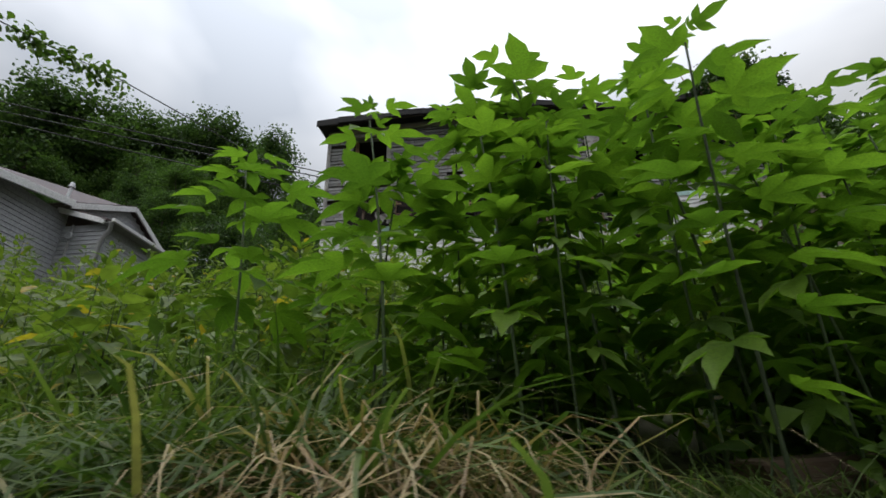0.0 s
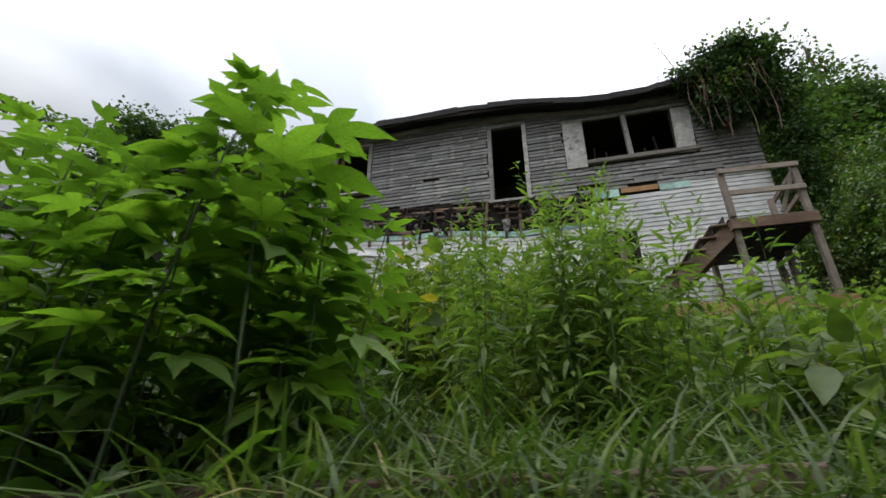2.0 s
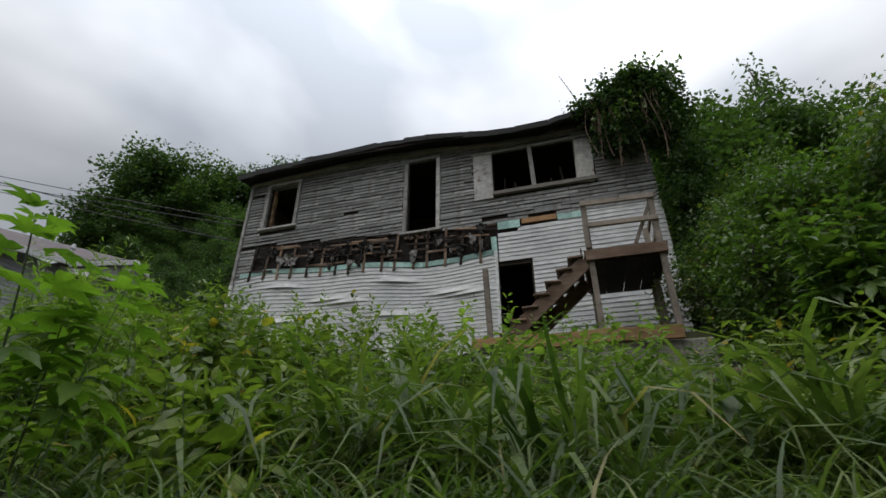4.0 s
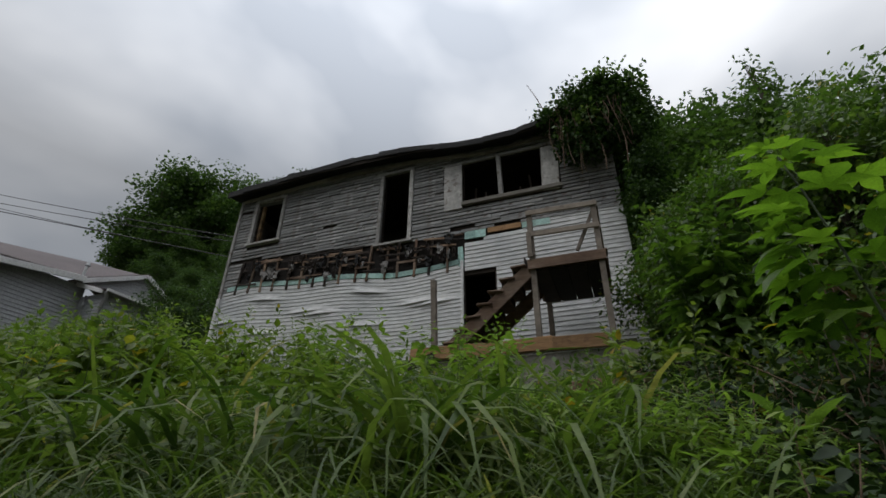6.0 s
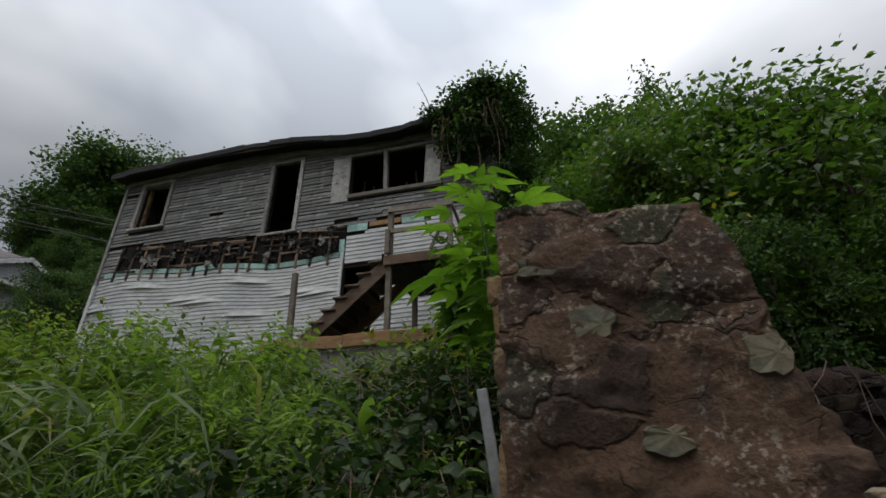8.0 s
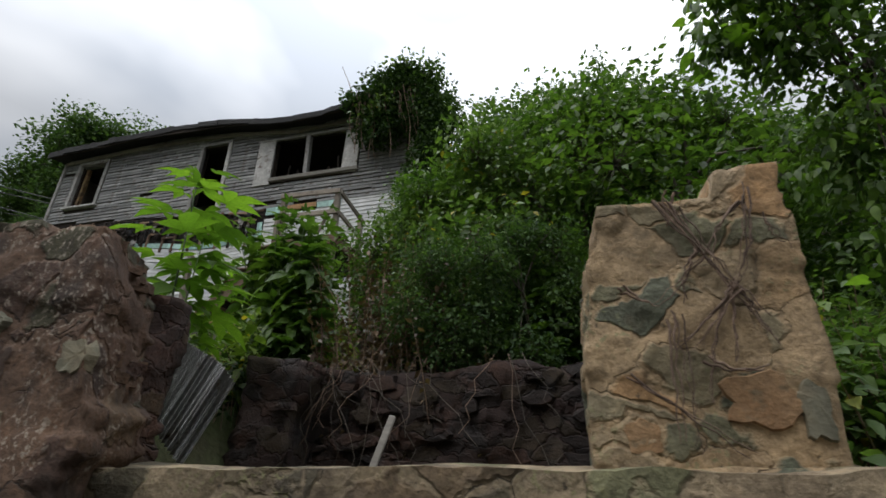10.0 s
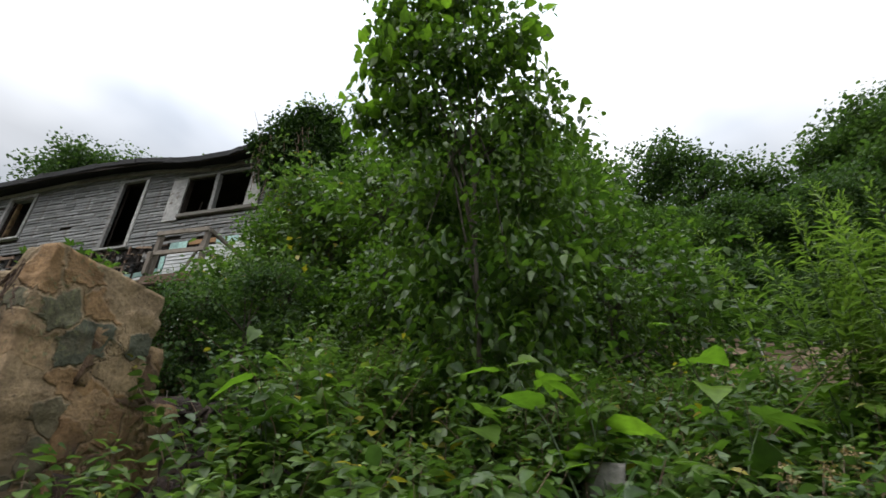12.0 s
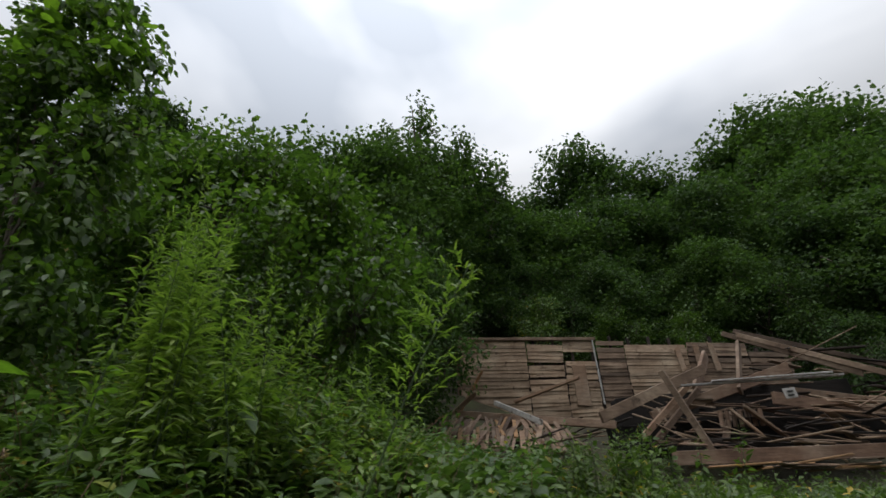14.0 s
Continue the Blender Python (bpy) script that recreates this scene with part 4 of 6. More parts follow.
def fieldstone(x, z, w, h, y, rng, depth=0.03):
    """A flat stone bedded in the face of a wall, as a many-sided slab with a domed front."""
    bm = bmesh.new()
    n = 22 if depth < 0.02 else 9
    rim, back = [], []
    for i in range(n):
        a = 2 * math.pi * i / n
        r = (abs(math.cos(a)) ** 4 + abs(math.sin(a)) ** 4) ** -0.25 * (0.78 + 0.2 * math.sin(2 * a + x * 40) * math.sin(3 * a + z * 30) + rng.uniform(-0.05, 0.05))
        p, q = math.cos(a) * r * w / 2, math.sin(a) * r * h / 2
        rim.append(bm.verts.new((x + p * 0.86, y - depth * rng.uniform(0.6, 1.0), z + q * 0.86)))
        back.append(bm.verts.new((x + p, y + 0.03, z + q)))
    c = bm.verts.new((x + rng.uniform(-0.2, 0.2) * w, y - depth * 0.9, z + rng.uniform(-0.2, 0.2) * h))
    for i in range(n):
        k = (i + 1) % n
        bm.faces.new((c, rim[i], rim[k]))
        bm.faces.new((rim[i], back[i], back[k], rim[k]))
    return bm


WY = 2.72
low_wall = tagged(part("low_wall", rough_block(bmesh.new(), 8.1, 10.62, WY - 0.08, WY + 0.3, 0.3, 1.555, 0.014, 0.045, 4.0), WALL_CAP), "low crumbling stone and concrete wall beside the road", "wall", kind="structure")
pier = thing("stone_pier", "broken tan mortared stone pier with dry vines on a wall", "stone pier", "ruined piers")


def pier_shape(left, right, top):
    """Bends a block to the sloping sides (x by height) and the stepped top (height by x) of a ruined pier."""
    def bend(p, u, v, w):
        x = np.interp(p.z, *left) * (1 - u) + np.interp(p.z, *right) * u
        z = p.z if w < 0.3 else p.z + (w - 0.3) / 0.7 * (float(np.interp(x, *top)) - top[1][0])
        return Vector((float(x), p.y, z))
    return bend


PIER = pier_shape(([1.5, 1.9, 2.17, 2.21, 2.36], [9.985, 10.0, 10.02, 10.06, 10.09]), ([1.5, 1.85, 2.2, 2.45], [10.6, 10.62, 10.63, 10.64]), ([10.0, 10.44, 10.46, 10.66], [2.36, 2.355, 2.455, 2.445]))
part("core", rough_block(bmesh.new(), 9.99, 10.62, WY + 0.03, WY + 0.6, 1.5, 2.36, 0.01, 0.0145, 1.0, 0.0, PIER, 0.014), MORTAR, pier, smooth=True)
part("footing", rough_block(bmesh.new(), 10.0, 10.6, WY + 0.01, WY + 0.6, 0.4, 1.56, 0.015, 0.05, 7.0), MORTAR, pier, smooth=True)
part("side_block", rough_block(bmesh.new(), 10.42, 10.63, WY + 0.3, 3.6, 1.0, 1.95, 0.03, 0.035, 8.0, 0.0), CLAY_STONE, pier, "ochre-brown clay and stone side of the pier", smooth=True)
part("side_block", rough_block(bmesh.new(), 10.4, 10.62, WY + 0.32, 3.42, 1.93, 2.2, 0.03, 0.03, 9.0, 0.0), CLAY_STONE, pier, smooth=True)
rng = random.Random(21)
for x, z, w, h, m in ((10.42, 1.72, 0.24, 0.2, RUST_STONE), (10.12, 1.64, 0.13, 0.12, RUST_STONE), (10.54, 1.7, 0.1, 0.2, STONE), (10.24, 1.5, 0.2, 0.08, BROWN_STONE)):
    part("stone", fieldstone(x, z, w, h, WY + 0.022 - (0.03 if z < 1.55 else 0), rng, 0.006), m, pier)
rng = random.Random(31)
# crossing dead stems: from the top left and top right, knotted in the middle, then fanning out
STEMS = [((10.26, 2.35), (10.36, 2.14), (10.49, 1.88)), ((10.25, 2.34), (10.37, 2.12), (10.47, 1.96)), ((10.3, 2.33), (10.37, 2.16), (10.42, 2.04)), ((10.5, 2.31), (10.36, 2.2), (10.4, 2.06)), ((10.53, 2.36), (10.52, 2.16), (10.42, 2.03)), ((10.51, 2.33), (10.5, 2.15), (10.43, 2.04)),
         ((10.43, 2.06), (10.4, 1.98), (10.28, 1.86)), ((10.42, 2.04), (10.34, 1.92), (10.3, 1.72)), ((10.41, 2.03), (10.36, 1.96), (10.24, 1.86)), ((10.42, 2.05), (10.4, 1.95), (10.39, 1.83)), ((10.43, 2.05), (10.46, 1.98), (10.48, 1.9)), ((10.36, 2.18), (10.3, 2.1), (10.28, 2.0)), ((10.37, 2.15), (10.26, 2.05), (10.2, 2.0)),
         ((10.25, 1.98), (10.25, 1.8), (10.25, 1.6)), ((10.23, 1.95), (10.22, 1.8), (10.2, 1.62)), ((10.1, 1.8), (10.22, 1.7), (10.36, 1.58)), ((10.55, 2.26), (10.57, 2.2), (10.6, 2.14)), ((10.32, 2.36), (10.29, 2.3), (10.28, 2.25)), ((10.12, 2.06), (10.15, 2.03), (10.19, 2.0)), ((10.32, 1.84), (10.37, 1.79), (10.44, 1.8))]
for i, (p, q, r) in enumerate(STEMS * 2):
    if i >= len(STEMS):
        p, q, r = [(c[0] + rng.uniform(-0.025, 0.025), c[1] + rng.uniform(-0.02, 0.02)) for c in (p, q, r)]
    V = []
    for k in np.linspace(0, 1, 12):
        c = [(1 - k) ** 2 * p[n] + 2 * k * (1 - k) * q[n] + k * k * r[n] for n in (0, 1)]
        V.append((c[0] + rng.uniform(-0.006, 0.006), WY + 0.006 - rng.uniform(0, 0.018), c[1] + rng.uniform(-0.004, 0.004)))
    a, t = tube_arrays(V, np.linspace(0.0052, 0.0018, 12) * rng.uniform(0.45, 1.0), 5)
    obj("dry_vine", tri_mesh("dry_vine", a, t, True), VINE_BARK, pier, "dead brown vine stems")

pier2 = thing("stone_pier", "dark weathered stone wall end with mossy side, standing beside the road", "stone pier", "ruined piers")
END = pier_shape(([0.4, 1.5, 2.0, 2.4], [7.62, 7.7, 7.715, 7.725]), ([0.4, 1.58, 1.62, 1.76, 1.8, 2.1, 2.25, 2.4], [8.5, 8.5, 8.54, 8.52, 8.47, 8.42, 8.4, 8.34]), ([7.7, 8.0, 8.03, 8.2, 8.36], [2.43, 2.425, 2.365, 2.37, 2.35]))


def skewed(p, u, v, w):
    q = END(p, u, v, w)
    return Vector((q.x - 0.17 * u * v, q.y, q.z))


part("core", rough_block(bmesh.new(), 7.7, 8.4, 2.47, 2.86, 0.4, 2.43, 0.011, 0.018, 11.0, 0.0, skewed, 0.024), BROWN_STONE, pier2, smooth=True)
part("flank", rough_block(bmesh.new(), 7.685, 7.76, 2.5, 2.84, 0.8, 2.2, 0.012, 0.02, 35.0, 0.0, None, 0.016), CLAY_STONE, pier2, "ochre flank of the pier with yellow-green moss", smooth=True)
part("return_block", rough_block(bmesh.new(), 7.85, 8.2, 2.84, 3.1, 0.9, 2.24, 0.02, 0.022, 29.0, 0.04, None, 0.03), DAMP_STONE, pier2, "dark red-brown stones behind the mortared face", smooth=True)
r5 = random.Random(55)
for i in range(60):
    z, w, h = r5.uniform(1.78, 2.34), r5.uniform(0.03, 0.09), r5.uniform(0.018, 0.05)
    x = 8.47 - 0.2 * (z - 1.75) + r5.uniform(-0.05, 0.02) - w / 2
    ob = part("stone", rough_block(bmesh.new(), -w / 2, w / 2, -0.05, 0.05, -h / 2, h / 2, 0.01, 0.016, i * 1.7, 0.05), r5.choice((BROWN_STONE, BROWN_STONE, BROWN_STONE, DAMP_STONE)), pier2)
    y = r5.uniform(2.52, 2.82)
    ob.matrix_basis = pose(x - 0.44 * (y - 2.47), y, z, 0, r5.uniform(-12, 12), r5.uniform(-20, 20))
for x, z, w, h, m in ((8.41, 1.88, 0.15, 0.15, STONE), (7.98, 2.0, 0.17, 0.13, STONE), (7.86, 2.2, 0.2, 0.1, STONE), (8.12, 1.68, 0.16, 0.1, STONE)):
    part("stone", fieldstone(x, z, w, h, 2.462, rng, 0.014), m, pier2)

# pit wall: near-black DARK_STONE carries the shade of the hollow
back = thing("pit_wall", "brown stone retaining wall behind the ruin, coloured dark for pit shade", "stone wall")
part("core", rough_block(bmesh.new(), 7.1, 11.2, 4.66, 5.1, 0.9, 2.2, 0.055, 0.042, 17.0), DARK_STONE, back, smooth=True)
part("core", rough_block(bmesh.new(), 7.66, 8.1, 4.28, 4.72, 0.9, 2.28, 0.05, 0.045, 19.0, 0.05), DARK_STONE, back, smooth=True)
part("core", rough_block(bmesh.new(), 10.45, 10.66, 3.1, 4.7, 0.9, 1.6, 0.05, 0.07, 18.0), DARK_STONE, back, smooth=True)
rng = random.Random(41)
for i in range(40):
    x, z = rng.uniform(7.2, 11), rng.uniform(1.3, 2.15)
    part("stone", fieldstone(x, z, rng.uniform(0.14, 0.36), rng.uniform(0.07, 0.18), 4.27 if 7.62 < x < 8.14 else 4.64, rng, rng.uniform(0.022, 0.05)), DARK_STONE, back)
rng = random.Random(44)
for i in range(24):
    x = rng.choice((8.2, 8.3, 8.35, 8.45, 8.5, 9.0, 9.6, 10.1)) + rng.uniform(-0.2, 0.2)
    V, L = [], rng.uniform(0.3, 0.9)
    for k in np.linspace(0, 1, 7):
        V.append((x + rng.uniform(-0.05, 0.05) + 0.35 * math.sin(2 * i) * k, 4.5 - 0.12 * k * (1 - k), 2.25 - L * k))
    obj("dead_vine", tri_mesh("dead_vine", *tube_arrays(V, [0.003] * 7, 4), True), BARK if i % 3 else TWIG, back, "dead vine hanging down the stones")

# corrugated sheet leaning in the pit
bm = bmesh.new()
n, L = 60, 0.56
cols = []
for i in range(n + 1):
    u = i / n * 0.46
    w = 0.011 * math.sin(i * 2 * math.pi / 4 + 0.4)
    cols.append([bm.verts.new((u, w, 0)), bm.verts.new((u, w, L - 0.25 * max(0, 0.3 - u) - 0.1 * max(0, u - 0.35)))])
for a, b in zip(cols, cols[1:]):
    bm.faces.new((a[0], b[0], b[1], a[1]))
bmesh.ops.solidify(bm, geom=bm.faces[:], thickness=0.002)
sheet = tagged(part("corrugated_sheet", bm, ZINC, smooth=True), "rusty corrugated metal sheet leaning in the stone pit", "metal sheet")
sheet.matrix_world = pose(7.54, 3.62, 1.84, 14, 40, 0)
tagged(plank("scrap_board", (8.62, 4.3, 1.3), (8.78, 4.45, 1.86), 0.05, 0.02, GREY_WOOD, up=(0, 1, 0)), "thin grey slat leaning against the pit wall", "slat")
tagged(plank("metal_flashing", (7.62, 2.6, 1.86), (7.7, 2.56, 1.2), 0.035, 0.01, TIN, up=(0, 1, 0), bev=0.002), "narrow grey metal strip leaning beside the stone pier", "metal strip")

# ---- neighbouring house ----
nb = thing("neighbour_house", "low house with grey vinyl siding, white trim and a maroon roof", "house")


def lap_wall(a, b, z0, z1, parent, step=0.13):
    """Lap siding from a to b (plan points)."""
    wall = part("wall", beam(bmesh.new(), (a[0], a[1], (z0 + z1) / 2), (b[0], b[1], (z0 + z1) / 2), 0.06, z1 - z0), NEIGHBOUR, parent)
    d = Vector((b[0] - a[0], b[1] - a[1], 0))
    nrm = Vector((d.y, -d.x, 0)).normalized() * 0.05
    for i in range(int((z1 - z0) / step)):
        z = z0 + i * step
        bm = bmesh.new()
        p, q = Vector((*a, z)), Vector((*b, z))
        rows = [[bm.verts.new(e + nrm * k + Vector((0, 0, h))) for k, h in ((0.65, step), (1.1, 0.006), (0.65, 0.0))] for e in (p, q)]
        for j in range(2):
            bm.faces.new((rows[0][j + 1], rows[1][j + 1], rows[1][j], rows[0][j]))
        part("siding_board", bm, NEIGHBOUR, wall)
    return wall


lap_wall((-11.45, 5.6), (-11.45, 11.0), 4.3, 8.32, nb)
lap_wall((-11.45, 11.0), (-10.12, 11.0), 4.6, 7.95, nb)
lap_wall((-10.12, 11.0), (-10.12, 15.6), 4.8, 7.9, nb)
part("wall", box(bmesh.new(), -20, -11.5, 5.6, 5.7, 3.8, 8.3), NEIGHBOUR, nb)
bm = bmesh.new()
tri = [bm.verts.new((-11.2 - 0.05 * s, y, z)) for s in (0, 1) for y, z in ((10.75, 8.4), (12.85, 9.45), (15.0, 8.42))]
for q in ((0, 1, 2), (5, 4, 3), (0, 3, 4, 1), (1, 4, 5, 2), (2, 5, 3, 0)):
    bm.faces.new([tri[i] for i in q])
gable = part("gable", bm, NEIGHBOUR, nb)
for i in range(7):
    z = 8.44 + 0.13 * i
    k = (z + 0.07 - 8.4) / 1.05
    plank("siding_board", (-11.18, 10.8 + 2.05 * k, z + 0.06), (-11.18, 14.95 - 2.1 * k, z + 0.06), 0.02, 0.12, NEIGHBOUR, gable, bev=0)
for y0, z0, y1, z1 in ((10.55, 8.36, 12.85, 9.5), (12.85, 9.5, 15.3, 8.3)):
    plank("roof_slope", (-14.6, (y0 + y1) / 2, (z0 + z1) / 2 + 0.1), (-10.98, (y0 + y1) / 2, (z0 + z1) / 2 + 0.1), math.hypot(y1 - y0, z1 - z0), 0.06, MAROON, nb, up=(0, -(z1 - z0), y1 - y0))
    plank("rake_board", (-10.97, y0, z0), (-10.97, y1, z1), 0.05, 0.17, WHITE_PAINT, nb)
part("porch_roof", beam(bmesh.new(), (-10.58, 10.75, 8.18), (-10.58, 16.2, 8.18), 1.3, 0.06, (0.35, 0, 1)), MAROON, nb)
plank("soffit", (-9.98, 10.8, 7.9), (-9.98, 16.2, 7.92), 0.36, 0.05, GREY_FASCIA, nb)
plank("gutter", (-9.78, 10.75, 7.93), (-9.78, 16.2, 7.95), 0.1, 0.1, WHITE_PAINT, nb)
plank("eave_board", (-11.5, 10.7, 8.36), (-10.05, 10.78, 7.92), 0.05, 0.15, WHITE_PAINT, nb)
bm = bmesh.new()
mr = [bm.verts.new(p) for p in ((-11.0, 5.6, 7.7), (-11.0, 10.75, 8.55), (-11.2, 12.9, 9.6), (-18.5, 15.0, 12.4), (-18.5, 5.6, 10.4))]
bm.faces.new(mr)
bmesh.ops.solidify(bm, geom=bm.faces[:], thickness=0.1)
part("main_roof", bm, MAROON, nb)
for k in range(1, 5):
    plank("roof_seam", (-11.02 - 0.5 * k, 5.7, 7.73 + 0.19 * k), (-11.02 - 0.5 * k, 10.75, 8.56 + 0.17 * k), 0.03, 0.025, MAROON, nb, bev=0)
plank("eave_board", (-10.97, 5.6, 7.6), (-10.97, 10.65, 8.46), 0.06, 0.2, WHITE_PAINT, nb)
for pts, r, nm in (([(-9.86, 10.8, 7.88), (-9.92, 10.88, 7.7), (-10.16, 10.93, 7.4), (-10.2, 10.93, 4.6)], 0.06, "downspout"), ([(-11.1, 10.94, 7.95), (-11.1, 10.94, 4.6)], 0.04, "conduit"), ([(-11.35, 10.7, 8.5), (-11.3, 10.7, 9.12)], 0.05, "vent_pipe")):
    a, t = tube_arrays(pts, [r] * len(pts), 8)
    obj(nm, tri_mesh(nm, a, t, True), GREY_FASCIA if nm != "vent_pipe" else TIN, nb)
bm = bmesh.new()
bmesh.ops.create_cone(bm, cap_ends=True, segments=12, radius1=0.09, radius2=0.05, depth=0.16, matrix=Matrix.Translation((-11.3, 10.7, 9.14)))
part("vent_cap", bm, TIN, nb)
bm = bmesh.new()
bmesh.ops.create_cone(bm, cap_ends=True, segments=16, radius1=0.12, radius2=0.12, depth=0.1, matrix=Matrix.Translation((-11.1, 10.9, 7.6)) @ Matrix.Rotation(math.pi / 2, 4, "X"))
part("electric_meter", bevelled(bm, 0.02), TIN, nb)

# ---- overhead cables ----
for p, q, sag, lab in (((-40, 9.9, 20.9), (-3.5, 9.85, 7.65), 0.3, "thin black cable strung to the house"), ((-40, 9.9, 20.6), (-3.5, 9.85, 8.15), 0.25, "thin black cable strung to the house"), ((-40, 9.9, 21.4), (-3.5, 9.85, 8.3), 0.25, "thin black cable strung to the house")):
    pts = [tuple(p[i] + (q[i] - p[i]) * k - (4 * sag * k * (1 - k) if i == 2 else 0) for i in range(3)) for k in np.linspace(0, 1, 20)]
    a, t = tube_arrays(pts, [0.014] * 20, 5)
    tagged(obj("overhead_cable", tri_mesh("overhead_cable", a, t, True), CABLE), lab, "cable", "overhead cables")

# ---- collapsed house ----
RY = 14.6
ruin = thing("collapsed_wall", "fallen-in clapboard wall of a collapsed wooden house", "wall")
rng = random.Random(52)


def ruin_top(x):
    return float(np.interp(x, [13.8, 18, 20.6, 22], [5.42, 5.12, 4.9, 4.75]))


part("stud_wall", box(bmesh.new(), 13.8, 21.8, RY + 0.03, RY + 0.1, 3.2, 4.6), DARK_WOOD, ruin)
for k in range(17):
    x = 13.85 + k * 0.49
    plank("stud", (x, RY + 0.05, 3.3), (x + rng.uniform(-0.03, 0.03), RY + 0.05, ruin_top(x) + rng.uniform(-0.15, 0.12)), 0.07, 0.08, DARK_WOOD, ruin, up=(0, 1, 0), wob=0.02, rng=rng)
for k in range(22):
    u = k * 0.095
    for a, b in ((13.8, 15.6), (15.6, 16.55), (16.55, 17.35), (17.4, 18.1), (18.1, 19.6), (19.6, 21.0), (21.0, 21.9)):
        if a > 20.5 and k > 18 or rng.random() < 0.06 or (a == 16.55 and k in (16, 17, 18)):
            continue
        za, zb = 3.2 + u * (ruin_top(a) - 3.3) / 2.0, 3.2 + u * (ruin_top(b) - 3.3) / 2.0
        m = RUIN_WOOD if a == 17.4 or a >= 19.6 else WALL_WOOD
        warp = rng.uniform(-0.025, 0.025) if a < 16 else rng.uniform(-0.015, 0.015)
        plank("clapboard", (a + rng.uniform(0, 0.03), RY + rng.uniform(-0.03, 0.0), za + rng.uniform(-0.012, 0.012)), (b - rng.uniform(0, 0.03), RY + rng.uniform(-0.03, 0.0), zb + warp), 0.014, 0.118, m, ruin, up=(0, 0.16, 1), bev=0)
plank("top_plate", (13.75, RY - 0.02, 5.42), (17.4, RY - 0.02, 5.17), 0.1, 0.08, RUIN_WOOD, ruin, wob=0.02, rng=rng)
plank("corner_post", (13.78, RY - 0.05, 3.2), (13.76, RY - 0.05, 5.5), 0.1, 0.12, BROWN_WOOD, ruin, up=(0, 1, 0), wob=0.02, rng=rng)
plank("white_batten", (17.38, RY - 0.06, 3.5), (17.33, RY - 0.06, 5.15), 0.04, 0.03, TRIM, ruin, up=(0, 1, 0))
plank("patch_board", (16.9, RY - 0.06, 3.5), (16.88, RY - 0.06, 4.5), 0.34, 0.03, LATH_WOOD, ruin, up=(0, 1, 0), wob=0.03, rng=rng)
for x in (19.4, 19.8, 20.2):
    plank("leaning_sheet", (x, RY - 0.1, 4.2), (x + rng.uniform(-0.1, 0.1), RY - 0.08, 4.78 + rng.uniform(0, 0.15)), 0.13, 0.03, LATH_WOOD, ruin, up=(0, 1, 0), wob=0.08, rng=rng)

BOARDS = []


def loose(a, b, w, h, m, name="loose_board", label="weathered board in the heap of collapsed timber, black where shade is filled in", up=(0, 0, 1)):
    ob = plank(name, a, b, w, h, m, up=up, wob=0.03, rng=rng)
    BOARDS.append(tagged(ob, label, "board", "collapsed timber"))


# long beams of the heap; the thick black ones are added as shade in its hollows
for a, b, w, h, m in (((16.6, 10.0, 2.6), (18.6, 10.9, 3.45), 0.05, 0.17, RUIN_WOOD), ((18.1, 9.8, 1.9), (17.7, 10.2, 3.3), 0.05, 0.1, RUIN_WOOD), ((17.2, 10.2, 2.3), (18.3, 11.0, 3.2), 0.05, 0.1, LATH_WOOD), ((17.4, 10.25, 2.25), (18.5, 11.1, 3.15), 0.04, 0.1, LATH_WOOD),
                      ((17.6, 10.6, 3.12), (20.8, 11.0, 3.25), 0.04, 0.035, TRIM), ((18.6, 10.7, 3.2), (20.6, 10.9, 3.28), 0.04, 0.03, TRIM), ((17.6, 11, 2.7), (20.2, 11.4, 3.5), 0.06, 0.2, BROWN_WOOD), ((17.4, 9.4, 1.95), (20.9, 9.8, 2.0), 0.08, 0.18, BROWN_WOOD),
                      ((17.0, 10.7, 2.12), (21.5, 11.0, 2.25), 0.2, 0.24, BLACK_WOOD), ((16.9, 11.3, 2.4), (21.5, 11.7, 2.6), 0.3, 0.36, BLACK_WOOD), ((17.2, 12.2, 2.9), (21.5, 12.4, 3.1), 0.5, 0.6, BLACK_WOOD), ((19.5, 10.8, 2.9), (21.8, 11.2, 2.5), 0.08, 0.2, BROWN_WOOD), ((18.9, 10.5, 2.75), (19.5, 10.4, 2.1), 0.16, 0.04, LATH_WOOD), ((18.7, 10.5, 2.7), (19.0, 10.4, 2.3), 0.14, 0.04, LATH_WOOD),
                      ((14.2, 11.4, 2.95), (16.9, 10.6, 2.55), 0.2, 0.13, BROWN_WOOD), ((14.9, 10.9, 3.05), (15.7, 10.3, 2.6), 0.05, 0.09, TRIM), ((15.2, 12.4, 3.3), (16.6, 12.2, 3.7), 0.1, 0.06, LATH_WOOD), ((14.0, 12.2, 3.0), (14.6, 12.0, 3.9), 0.1, 0.03, ORANGE_WOOD), ((13.7, 11.8, 2.8), (14.5, 11.6, 3.4), 0.2, 0.03, RUIN_WOOD),
                      ((20.4, 12.0, 3.2), (22.4, 9.6, 2.2), 0.08, 0.12, RUIN_WOOD), ((20.0, 13.2, 4.7), (21.6, 11.8, 3.4), 0.08, 0.12, RUIN_WOOD), ((20.3, 13.4, 4.8), (22.6, 12.4, 3.6), 0.08, 0.1, RUIN_WOOD), ((20.2, 13.0, 4.6), (22.0, 11.4, 3.2), 0.06, 0.1, RUIN_WOOD),
                      ((18.6, 11.6, 3.2), (19.3, 12.6, 4.1), 0.06, 0.22, BROWN_WOOD), ((19.2, 11.2, 3.1), (20.0, 12.6, 4.3), 0.06, 0.16, RUIN_WOOD)):
    loose(a, b, w, h, m)
